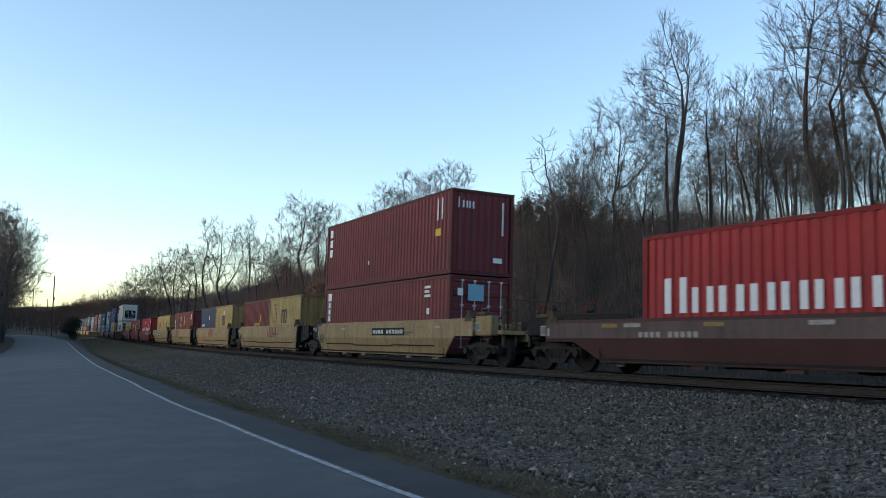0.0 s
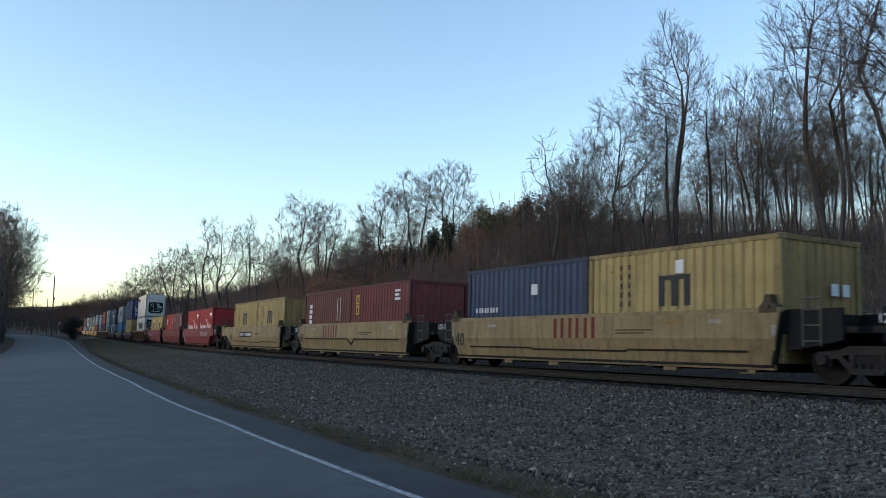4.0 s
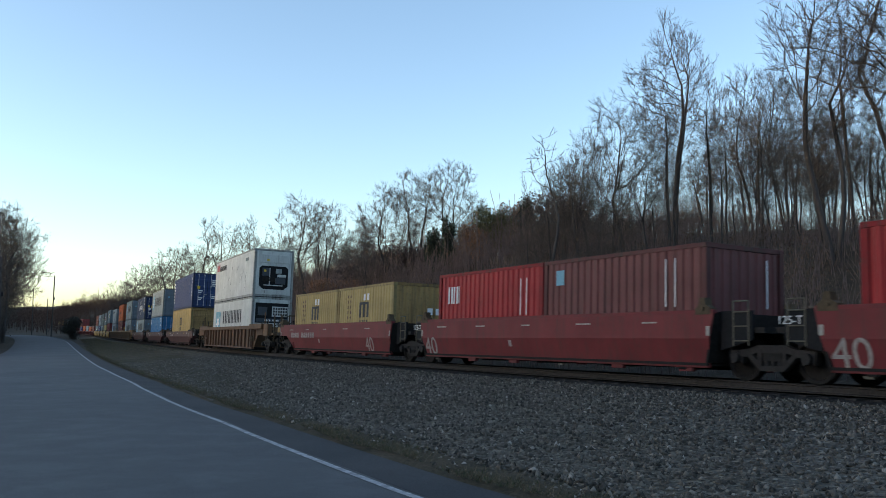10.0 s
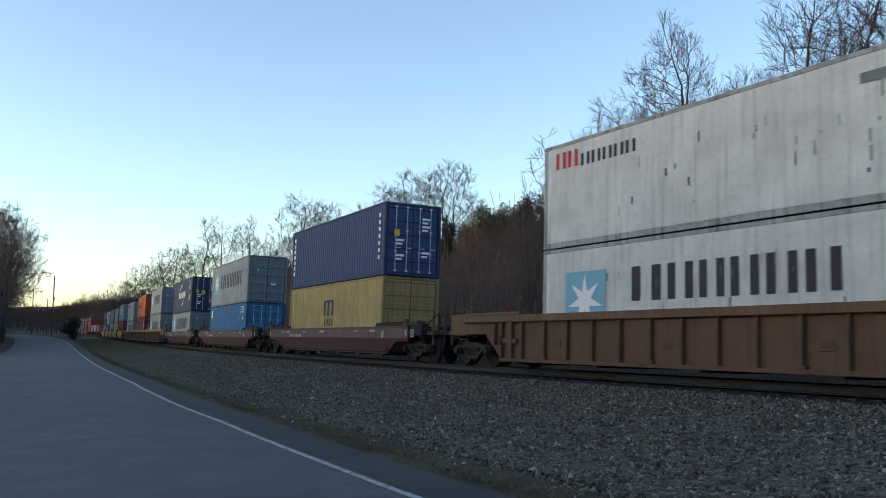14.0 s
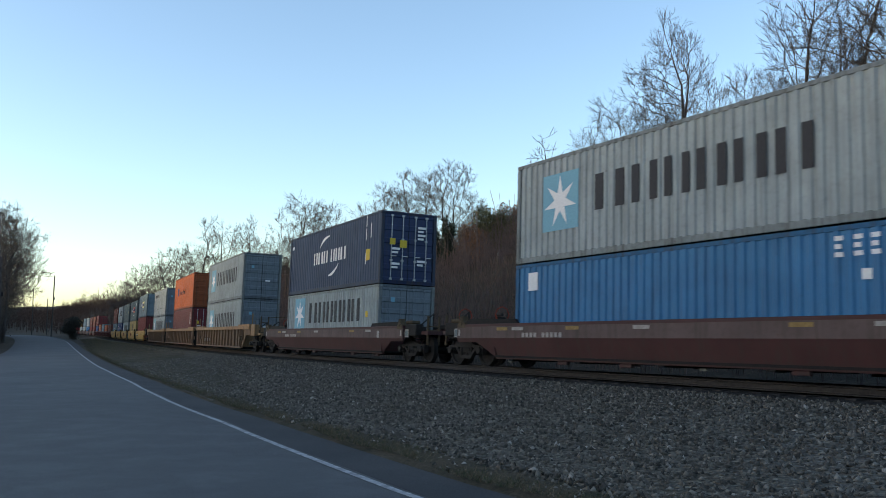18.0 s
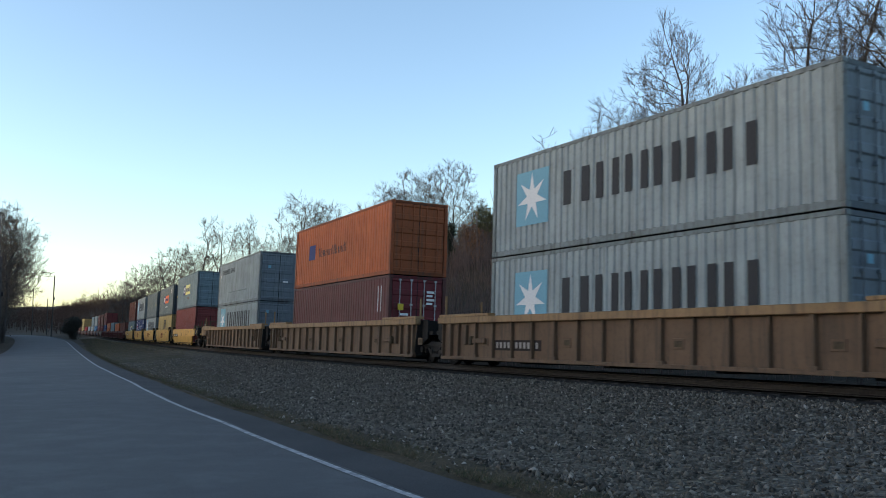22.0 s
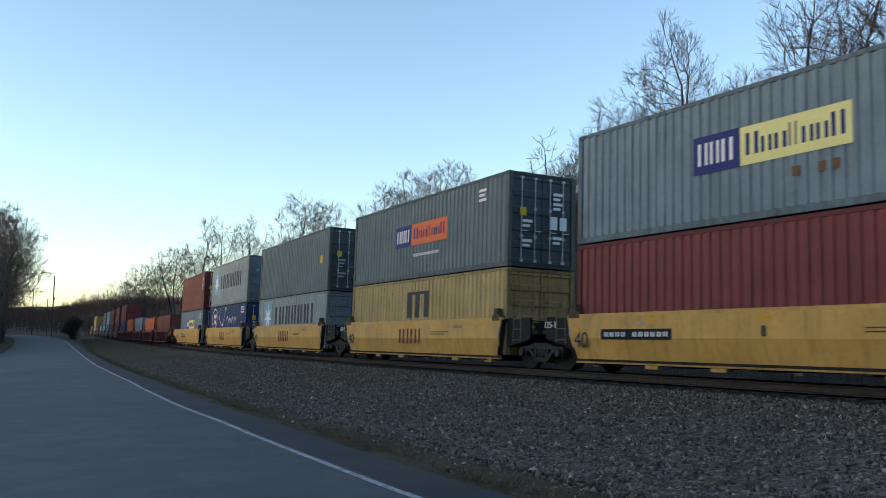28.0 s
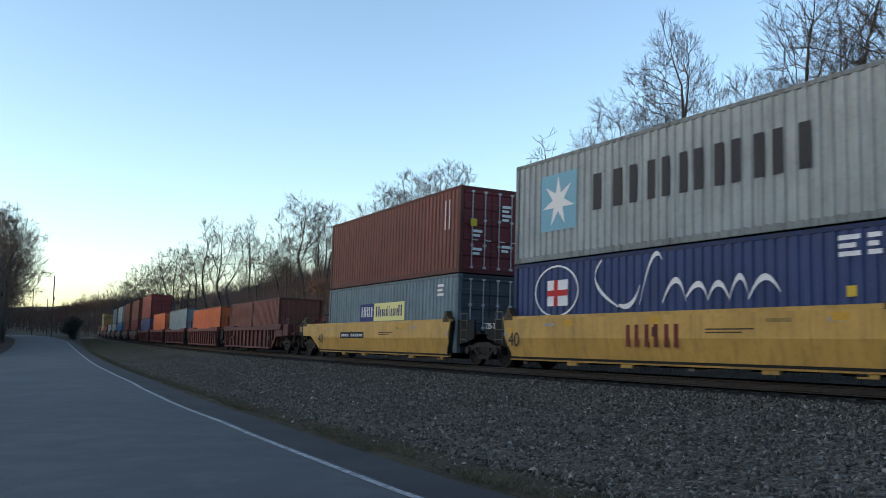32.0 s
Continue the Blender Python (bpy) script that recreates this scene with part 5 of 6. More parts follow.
    for end, kind, sgn, mark in ((xf, front, 1, m_front), (xr, rear, -1, m_rear)):
        reach = (mark - mid) - sgn * (0.55 if kind == "truck" else 0.12) - end      # platform from the sheet's end outwards
        xm = end + reach / 2
        # joints are near-black; on ribbed cars this paints in the gap's shade
        dark = MAT["iron"] if kind == "joint" else m
        bm = bmesh.new()
        inner, outer = end - sgn * 0.9, end + reach
        add_prism(bm, [(inner, 0.98), (outer, 0.98), (outer, 1.10), (inner, 1.10)], -1.12, 1.12)
        for y in (-0.28, 0.28):
            add_prism(bm, [(inner, 0.70), (outer, 0.78), (outer, 0.98), (inner, 0.98)], y - 0.04, y + 0.04)
        part("end_platform", bm, dark, car)
        bm = bmesh.new()
        add_prism(bm, [(end - sgn * 0.28, z_bot + 0.08), (end - sgn * 0.22, z_bot + 0.08), (end + sgn * 0.0, z_top - 0.05), (end - sgn * 0.06, z_top - 0.05)] if kind == "joint" else
                  [(end - sgn * 2.15, z_bot + 0.08), (end - sgn * 2.09, z_bot + 0.08), (end - sgn * 1.95, z_top - 0.05), (end - sgn * 2.01, z_top - 0.05)], -1.36, 1.36)
        part("bulkhead", bm, dark, car)
        for y in (-1.20, 1.20) if (style == "smooth" or kind == "truck") and not (colour == "car_brown" and kind == "truck") else ():
            piece("ladder", ladder_mesh(1.05 if kind == "truck" else 0.92), MAT["dull"], car, T((end + sgn * (0.35 if kind == "truck" else 0.55), y, 0.72)))
        if kind == "truck":
            bm = bmesh.new()
            add_box(bm, -0.55, 0.45, -0.09, 0.09, 0.70, 0.94)
            add_box(bm, 0.35, 0.62, -0.15, 0.17, 0.66, 0.98)
            piece("coupler", done("coupler", bm, 0.02), MAT["iron"], car, T((mark - mid - sgn * 0.62, 0, 0)) @ RX["near" if sgn > 0 else "far"])
            truck(car, unit[0] - mid if sgn > 0 else unit[1] - mid)
            for y in (-1.18, 1.18):
                piece("end_housing", box_mesh(0.95, 0.30, z_top - 0.86, 0.03), m if style == "ribbed" or colour == "car_tan" else MAT["iron"], car, T((end + sgn * 0.47, y, 0.93)))
                piece("step", box_mesh(0.34, 0.16, 0.04), MAT["iron"], car, T((end + sgn * 0.6, y * 1.08, 0.52)))
                if style == "smooth":
                    face = 1 if y > 0 else -1
                    plate = piece("reflector", box_mesh(0.30, 0.008, 0.28), MAT["old_white"], car, T((end + sgn * 0.17, y + face * 0.155, z_top - 0.40)), "white-framed plate")
                    piece("plate_middle", box_mesh(0.22, 0.006, 0.20), MAT["slate"], plate, T((0, face * 0.005, 0.04)))
                    if colour != "car_brown":
                        piece("faded_patch", box_mesh(0.34, 0.008, 0.26), MAT["old_yellow"], car, T((end + sgn * 0.62, y + face * 0.155, z_top - 0.36)))
                    piece("end_cap", box_mesh(0.55, 0.34, 0.12, 0.03), MAT["soiled_guide"], car, T((end + sgn * 0.30, y * 0.98, z_top + 0.074)))
                    bm = bmesh.new()
                    add_prism(bm, [(-1.5, 0.0), (1.5, 0.0), (1.35, 0.13), (-1.1, 0.16)] if sgn < 0 else [(-1.5, 0.0), (1.5, 0.0), (1.1, 0.16), (-1.35, 0.13)], -0.05, 0.05)
                    if colour == "car_brown":
                        piece("guide_rail", done("guide_rail", bm), MAT["iron"], car, T((end - sgn * 1.75, y * 1.10, z_top + 0.006)))
                    else:
                        bm.free()
            bm = bmesh.new()
            tall = 1.62 if colour == "car_brown" else 2.05
            for y in (-1.05, -0.62, 1.05):
                add_tube(bm, (0, y, 0.62 if y < 0 else 1.08), (0, y, tall), 0.045 if y < 0 else 0.035, 6)
            for z in (1.12, tall - 0.35):
                add_tube(bm, (0, -1.05, z), (0, -0.62, z), 0.022, 6)
            if colour != "car_brown":
                add_tube(bm, (0, -0.62, tall - 0.02), (0, 1.05, tall - 0.02), 0.018, 6)
            piece("handrail", done("handrail", bm), MAT["soiled_guide"], car, T((end + reach - sgn * 0.12, 0, 0)))
            bm = bmesh.new()
            add_box(bm, -0.12, 0.12, -0.16, 0.16, 1.10, 1.62)
            add_tube(bm, (-0.16, 0, 1.70), (0.16, 0, 1.70), 0.05, 8)
            hb = piece("hand_brake", done("hand_brake", bm), MAT["iron"], car, T((xm, 0.65, 0)))
            bm = bmesh.new()
            for q in range(8):
                a, b = q * math.tau / 8, (q + 1) * math.tau / 8
                add_tube(bm, (0.15, 0.27 * math.cos(a), 1.7 + 0.27 * math.sin(a)), (0.15, 0.27 * math.cos(b), 1.7 + 0.27 * math.sin(b)), 0.018, 5)
            piece("brake_wheel", done("brake_wheel", bm), MAT["brake_red"], hb, None, "red-orange brake wheel")
            bm = bmesh.new()
            add_tube(bm, (-0.3, -0.85, 0.80), (0.35, -0.85, 0.80), 0.12, 10)
            add_tube(bm, (0, -1.2, 0.62), (0.3, -0.2, 0.62), 0.02, 6)
            piece("air_hose", done("air_hose", bm), MAT["black"], car, T((xm, 0.2, -0.02)))
            bm = bmesh.new()
            for y in (-1.05, -0.35, 0.35, 1.05):
                add_tube(bm, (0, y, 0.55), (sgn * 0.25, y, 1.12), 0.022, 6)
            add_tube(bm, (sgn * 0.1, -1.25, 0.80), (sgn * 0.1, 1.25, 0.80), 0.022, 6)
            add_box(bm, -0.2, 0.2, -1.22, -0.92, 0.86, 1.26)
            add_box(bm, -0.35, 0.05, 0.15, 0.55, 1.10, 1.42)
            add_tube(bm, (-0.1, -0.5, 1.1), (-0.1, -0.5, 1.75), 0.03, 6)
            add_tube(bm, (-0.1, -0.5, 1.74), (0.2, -1.15, 1.30), 0.022, 6)
            piece("end_gear", done("end_gear", bm), MAT["iron"], car, T((xm, 0, 0)))
        else:
            bm = bmesh.new()
            w = abs(reach) - 0.25
            add_prism(bm, [(0, 0.62), (w, 0.84), (w, z_top - 0.03), (0, z_top - 0.03)] if sgn > 0 else [(0, 0.62), (-w, 0.84), (-w, z_top - 0.03), (0, z_top - 0.03)], -0.03, 0.03)
            me = done("joint_cover", bm)
            for y in (-1.16, 1.16):
                # ribbed cars: dark cover stands in for the shaded void between units
                piece("joint_cover", me, MAT["black"] if style == "smooth" else MAT["iron"], car, T((end, y, 0)))
            if style == "smooth" and sgn < 0 and w > 0.7:
                piece("number_text", text_mesh("125-T", 0.17), MAT["letter_white"], car, T((end - w * 0.85, -1.195, z_top - 0.25)) @ Matrix.Rotation(math.pi / 2, 4, "X"), "white stencilled text")
            if sgn > 0:
                truck(car, mark - mid)
    rides(car, *unit)
    SHEET[car.name] = (xf, xr, z_bot, z_top, mid)
    return car, unit


SHEET = {}


def on_sheet(x, z, middle, out):
    """A place on the near side sheet, leaning with its lower half."""
    if middle >= CREASE - 0.03:
        return Matrix.Translation((x, -1.424 - out, z))
    return Matrix.Translation((x, -1.424 - out + LEAN * (CREASE - z), z)) @ Matrix.Rotation(math.atan(LEAN), 4, "X")


def car_mark(car, x0, x1, z0, z1, mat, name="mark", label="", out=0.0):
    piece(name, box_mesh(x1 - x0, 0.006, z1 - z0), MAT[mat], car, on_sheet((x0 + x1) / 2, z0, (z0 + z1) / 2, out), label)


def car_text(car, words, x, z, h, mat):
    piece("number_text", text_mesh(words, h), MAT[mat], car, on_sheet(x, z, z + h * 0.35, 0.002) @ Matrix.Rotation(math.pi / 2, 4, "X"), "stencilled text")


# ---- the train, front to back ----
BASE = 0.38
CARS = {}


def five_pack(colour, points, label, name_bars):
    out = []
    n = len(points) - 1
    for i in range(n):
        car, unit = well_car(label, points[i], points[i + 1], "truck" if i == 0 else "joint", "truck" if i == n - 1 else "joint", colour, "smooth", 1.58 if n == 5 else 1.2)
        xf, xr, zb, zt, mid = SHEET[car.name]
        if colour == "car_red":
            car_text(car, "40", 4.3 if i == 2 else xr + 0.7, 0.56, 0.60, "faded_white")
        else:
            car_text(car, "40", xr + (2.5 if i == n - 1 else 0.58), 0.80, 0.40, "letter_dark")
        name_bars(car, i, n, xf, xr, colour)
        out.append((car, unit))
    return out


BOARDS = {("car_tan", 0): (0.0, 3.0, 0.94, 1.22), ("car_tan", 4): (-3.1, 3.2, 0.85, 1.17), ("car_yellow", 0): (-4.7, 2.4, 0.83, 1.08), ("car_yellow", 4): (-3.3, 2.6, 0.83, 1.08)}


def number_bars(car, x0, x1, z0, z1, mat, out=0.0, narrow=0.55):
    """Ten plain bars with a gap after the fourth."""
    step = (x1 - x0) / 11.0
    for k in range(11):
        if k != 4:
            x = x0 + k * step
            car_mark(car, x, x + step * 0.22, z0, z1, mat, "number_bar", "", out)
            car_mark(car, x + step * 0.42, x + step * (0.42 + 0.22), z0, z1, mat, "number_bar", "", out)


def ttx_bars(car, i, n, xf, xr, colour):
    """Owner's mark in plain bars, or a black number plate with white bars at the end units."""
    if (colour, i) in BOARDS:
        x, w, z0, z1 = BOARDS[(colour, i)]
        car_mark(car, x, x + w, z0, z1, "black", "number_board", "black number board")
        number_bars(car, x + 0.14, x + w - 0.05, z0 + 0.07, z1 - 0.07, "letter_white", 0.006)
    else:
        base, low = (-0.9, 0.66) if colour == "car_yellow" else ({1: 0.65, 2: -0.9, 3: -2.7}[i], 0.86)
        for k in range(3):
            x = base + k * 0.64
            car_mark(car, x, x + 0.13, low, low + 0.52, "letter_red")
            car_mark(car, x + 0.30, x + 0.43, low, low + 0.52, "letter_red")
    mid = (xf + xr) / 2
    if colour == "car_yellow":
        for x, w, z in ((xr + 0.16, 0.34, 1.00), (xr + 2.9, 0.36, 1.19), (xr + 6.1, 0.36, 1.21), (xr + 10.9, 0.36, 1.19)):
            car_mark(car, x, x + w, z, z + 0.15, "amber", "reflector", "amber reflector", 0.002)
        car_mark(car, xr + 6.2, xr + 6.32, 0.90, 1.12, "soiled_guide", "small_mark")
    for x, w, mat in ((mid + 3.2, 0.6, "old_yellow"), (mid - 4.2, 0.45, "old_white"), (mid + 4.6, 0.35, "old_white")):
        car_mark(car, x, x + w, 1.18, 1.26, mat, "reflector")
    for k in range(2):
        car_mark(car, mid + 1.6, mid + 2.9 - 0.3 * k, 1.04 - k * 0.07, 1.07 - k * 0.07, "soiled_guide", "small_bar")


def white_bars(car, i, n, xf, xr, colour):
    if i == 0:
        number_bars(car, 2.57, 5.75, 0.92, 1.21, "faded_white")
    if i == 2:
        number_bars(car, -5.87, -2.3, 0.84, 1.08, "faded_white")
    mid = (xf + xr) / 2
    for k in range(5):
        car_mark(car, mid - 5.5 + k * 2.5, mid - 4.9 + k * 2.5 - 0.1 * (k % 3), 1.20, 1.235, "faded_white", "small_bar")
    car_mark(car, mid - 1.2, mid - 1.05, 0.62, 0.80, "faded_white", "small_mark")
def box20(label, side, unit, mid, front="blank", ends=None, high=False):
    c = container(label, 20, high, side, ends or {"yellow": "yellow_end"}.get(side, side), front)
    load(c, unit, mid, BASE)
    return c


def box40(label, side, unit, front_at, base, high=True, ends=None, front="doors", smooth_side=False):
    c = container(label, 40, high, side, ends or {"yellow": "yellow_end"}.get(side, side), front, smooth_side)
    load(c, unit, front_at - 6.096, base)
    return c


def on_top(lower_high):
    return BASE + (2.896 if lower_high else 2.591) + 0.03


def code_bars(c, x0, z0, face="near", mat="letter_white", rows=3, n=5, size=0.09):
    for r in range(rows):
        patch(c, "code_bar", x0, x0 + size * n * (0.8 if r % 2 else 1.0), z0 - r * size * 1.7, z0 - r * size * 1.7 + size, mat, face)


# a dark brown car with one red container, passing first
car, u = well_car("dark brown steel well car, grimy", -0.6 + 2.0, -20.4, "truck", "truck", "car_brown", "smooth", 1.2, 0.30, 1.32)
c = box40("red container with white letter bars", "red", u, -2.8, BASE, True, front="blank")
CARS["first"] = (car, u, c)

tan = five_pack("car_tan", [-20.4, -38.25, -53.85, -69.9, -85.75, -103.6], "soiled tan smooth-sided articulated well car", ttx_bars)
red = five_pack("car_red", [-103.6, -121.4, -137.2, -154.6], "oxide-red smooth-sided articulated well car", white_bars)
ribbed_one = well_car("rusty ochre ribbed well car", -154.6, -178.3, "truck", "truck", "car_rust", "ribbed", 1.2, 0.20, 1.52, 2.0)
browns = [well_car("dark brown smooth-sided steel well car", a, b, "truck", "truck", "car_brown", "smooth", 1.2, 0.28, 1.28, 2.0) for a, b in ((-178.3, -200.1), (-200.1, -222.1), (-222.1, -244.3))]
ribbed = [well_car("soiled ochre ribbed articulated well car", a, b, f, r, "car_ochre", "ribbed", 0.8, 0.20, 1.52, 2.0)
          for a, b, f, r in ((-244.3, -265.7, "truck", "joint"), (-265.7, -285.95, "joint", "joint"), (-285.95, -307.6, "joint", "truck"))]
yellow = five_pack("car_yellow", [-307.6, -324.8, -340.2, -355.6, -371.2, -389.6], "bright yellow smooth-sided articulated well car", ttx_bars)
tail_points = [-389.6, -407.0, -422.7, -439.0, -455.0, -473.0]
maroons = [well_car("maroon ribbed articulated well car", tail_points[i], tail_points[i + 1], "truck" if i == 0 else "joint", "truck" if i == 4 else "joint", "car_maroon", "ribbed", 1.2, 0.25, 1.45) for i in range(5)]

TOP_STD, TOP_HIGH = on_top(False), on_top(True)
B = {}
B["tex_top"] = box40("dark maroon ribbed container, upper of two", "maroon", tan[0][1], -24.27, TOP_STD, True, front="blank")
B["tex_low"] = box40("faded maroon container sunk in a well car", "maroon_lower", tan[0][1], -24.27, BASE, False, ends="maroon")
B["u2a"] = box20("ochre yellow half-length container with a black mark", "yellow", tan[1][1], -43.05)
B["u2b"] = box20("maroon half-length container with a yellow flag mark", "maroon_lower", tan[1][1], -49.12)
B["u3a"] = box20("ochre yellow half-length container, white patch", "yellow", tan[2][1], -58.55)
B["u3b"] = box20("slate blue half-length container, white patch", "dusty_navy", tan[2][1], -64.65)
B["u4a"] = box20("maroon half-length container with yellow letter bars", "maroon_lower", tan[3][1], -74.9)
B["u4b"] = box20("brown half-length container with white letter bars", "brown", tan[3][1], -80.95)
B["u5a"] = box20("ochre yellow half-length container, square black mark", "yellow", tan[4][1], -90.45)
B["u5b"] = box20("ochre yellow half-length container, square black mark", "yellow", tan[4][1], -96.5)
B["u6a"] = box20("red half-length container with white letter bars", "red", red[0][1], -110.2)
B["u6b"] = box20("red half-length container with white letter bars", "red", red[0][1], -116.35)
B["u7a"] = box20("brown-red half-length container, plain side", "brown_dull", red[1][1], -126.0)
B["u7b"] = box20("red half-length container with three white letter bars", "red", red[1][1], -132.1)
B["u8a"] = box20("ochre yellow half-length container, stacked black letters", "yellow", red[2][1], -141.8)
B["u8b"] = box20("ochre yellow half-length container, stacked black letters", "yellow", red[2][1], -147.95)
u = ribbed_one[1]
B["reef_top"] = box40("white refrigerated container, scuffed, upper of two", "white", u, -160.25, TOP_HIGH, True, front="reefer", smooth_side=True)
B["reef_low"] = box40("white refrigerated container, dark machinery end", "white", u, -160.25, BASE, True, front="reefer", smooth_side=True)
u = browns[0][1]
B["navy_top"] = box40("royal blue container with closed doors, upper", "royal", u, -183.2, TOP_HIGH, True)
B["yel_low"] = box40("ochre yellow container with closed doors, lower", "yellow", u, -183.2, BASE, True)
u = browns[1][1]
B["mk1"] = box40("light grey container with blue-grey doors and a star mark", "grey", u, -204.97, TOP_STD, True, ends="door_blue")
B["blue_low"] = box40("bright blue container with white code bars", "blue", u, -204.97, BASE, False)
u = browns[2][1]
B["cma"] = box40("dusty navy container with white letter bars and swooshes", "dusty_navy", u, -226.96, TOP_STD, True, ends="navy")
B["mk_low"] = box40("light grey container with a star mark, lower", "grey", u, -226.96, BASE, False, ends="door_blue")
u = ribbed[0][1]
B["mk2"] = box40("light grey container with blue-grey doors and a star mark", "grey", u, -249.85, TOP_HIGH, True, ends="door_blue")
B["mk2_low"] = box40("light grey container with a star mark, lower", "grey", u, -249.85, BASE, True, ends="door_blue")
u = ribbed[1][1]
B["orange"] = box40("orange container with a blue mark, upper of two", "orange", u, -269.54, TOP_HIGH, True, ends="orange_shaded_door")
B["ora_low"] = box40("dull brown container, dark doors, lower", "brown_dull", u, -269.54, BASE, True, ends="maroon")
u = ribbed[2][1]
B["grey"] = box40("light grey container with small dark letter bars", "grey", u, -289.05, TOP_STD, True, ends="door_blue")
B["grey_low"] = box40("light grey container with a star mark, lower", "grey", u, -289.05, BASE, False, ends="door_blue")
B["po1"] = box40("blue-grey container with a blue and pale yellow panel", "bluegrey", yellow[0][1], -310.9, TOP_HIGH, True)
B["po1_low"] = box40("red-brown ribbed container, lower", "maroon_lower", yellow[0][1], -310.9, BASE, True)
B["po2"] = box40("slate container with a blue and orange panel", "slate", yellow[1][1], -326.4, TOP_STD, True, ends="dark_slate")
B["po2_low"] = box40("ochre yellow container with a square black mark, lower", "yellow", yellow[1][1], -326.4, BASE, False)
B["slate"] = box40("plain slate grey container, dark doors", "slate", yellow[2][1], -341.78, TOP_STD, True, ends="dark_slate")
B["slate_low"] = box40("pale grey container with a star mark, lower", "grey", yellow[2][1], -341.78, BASE, False, ends="door_blue")
B["mk3"] = box40("light grey container with dark letter bars and a star", "grey", yellow[3][1], -357.2, TOP_STD, True, ends="door_blue")
B["saf"] = box40("royal blue container with white script bars", "royal", yellow[3][1], -357.2, BASE, False)
B["brn"] = box40("brown container with dark doors, upper of two", "brown", yellow[4][1], -372.65, TOP_STD, True, ends="maroon")
B["po3_low"] = box40("blue-grey container with a blue and yellow panel, lower", "bluegrey", yellow[4][1], -372.65, BASE, False, ends="dark_slate")
B["t1a"] = box20("brown half-length container in a maroon car", "brown", maroons[0][1], -395.95)
B["t1b"] = box20("brown half-length container in a maroon car", "brown", maroons[0][1], -402.1)
B["t2"] = box40("orange container alone in a well car", "orange", maroons[1][1], -408.6, BASE, False)
B["t3"] = box40("blue-grey container alone in a well car", "bluegrey", maroons[2][1], -424.7, BASE, True)
B["t4"] = box40("orange container alone in a well car", "orange", maroons[3][1], -440.9, BASE, True)
B["t5a"] = box40("maroon container, upper of two", "maroon_lower", maroons[4][1], -457.5, TOP_STD, True)
B["t5b"] = box40("royal blue container, lower", "royal", maroons[4][1], -457.5, BASE, False)
near_wheels = len(WHEELS)
far_points = [-473.0 - 17.2 * i for i in range(9)]
far_loads = [("brown", "maroon"), ("brown", "maroon_lower"), ("grey", "blue"), ("bluegrey", "grey"), ("grey", None), ("red", None), ("yellow", "yellow"), ("brown", None)]
for i, (hi, lo) in enumerate(far_loads):
    fcar, fu = well_car("dark brown well car far down the train", far_points[i], far_points[i + 1], "truck", "truck", "car_brown", "smooth", 1.2)
    box40("container far down the train", lo or hi, fu, far_points[i] - 2.6, BASE, False)
    if lo:
        box40("container far down the train, upper", hi, fu, far_points[i] - 2.6, TOP_STD, True)


del WHEELS[near_wheels:]                    # wheels hidden by the far bend stay as they are
# ---- marks on the containers ----
WORD6 = (1.25, 1.0, 0.9, 0.95, 0.95, 1.0)


def grey_line_marks(c):
    star_mark(c, -4.80, -3.22, 0.80, 2.38)
    letter_bars(c, -2.62, 4.2, 1.16, 2.10, WORD6, "letter_dark")


for k in ("mk1", "mk_low", "mk2", "mk2_low", "grey_low", "slate_low", "mk3"):
    grey_line_marks(B[k])
c = B["reef_low"]
star_mark(c, -5.05, -3.45, 0.70, 2.22, 0.01)
letter_bars(c, -2.55, 3.36, 1.38, 2.21, WORD6, "letter_dark", out=0.01)
c = B["reef_top"]
letter_bars(c, -5.58, -4.55, 2.17, 2.62, (1, 1), "red_mark", out=0.01)
letter_bars(c, -4.5, -2.3, 2.13, 2.60, (-1, -1, -1, -1, -1), "letter_dark", out=0.01)
patch(c, "scuffed_plate", 3.7, 4.6, 2.25, 2.45, "slate", "near", 0.01)
rs = random.Random(17)
for c in (B["reef_top"], B["reef_low"]):
    for _ in range(22):
        x, z = rs.uniform(-3.5, 5.5), rs.uniform(0.5, 2.0)
        patch(c, "scuff", x, x + rs.uniform(0.015, 0.06), z, z + rs.uniform(0.06, 0.30), rs.choice(("slate", "dark_slate", "grey")), "near", 0.01)

c = B["cma"]
letter_bars(c, -2.22, 2.24, 1.27, 1.83, (1, 1.25, 1, 0, 1, 1, 1.25), "letter_white")


def swoosh(c, pts, w, mat="letter_white"):
    """A curved brush stroke through x, z points, thin at its ends."""
    verts, faces, n = [], [], 14
    for i in range(n + 1):
        t = i / n
        x = (1 - t) ** 2 * pts[0][0] + 2 * t * (1 - t) * pts[1][0] + t * t * pts[2][0]
        z = (1 - t) ** 2 * pts[0][1] + 2 * t * (1 - t) * pts[1][1] + t * t * pts[2][1]
        h = w * (0.25 + 0.75 * math.sin(math.pi * min(1, 0.08 + t * 0.9)))
        verts += [(x, 0, z - h / 2), (x, 0, z + h / 2)]
        if i:
            faces.append((2 * i - 2, 2 * i, 2 * i + 1, 2 * i - 1))
    piece("brush_mark", mesh_of("brush_mark", verts, faces), MAT[mat], c, Matrix.Translation((0, -(CW / 2 + 0.004), 0)), "curved brush-stroke mark")


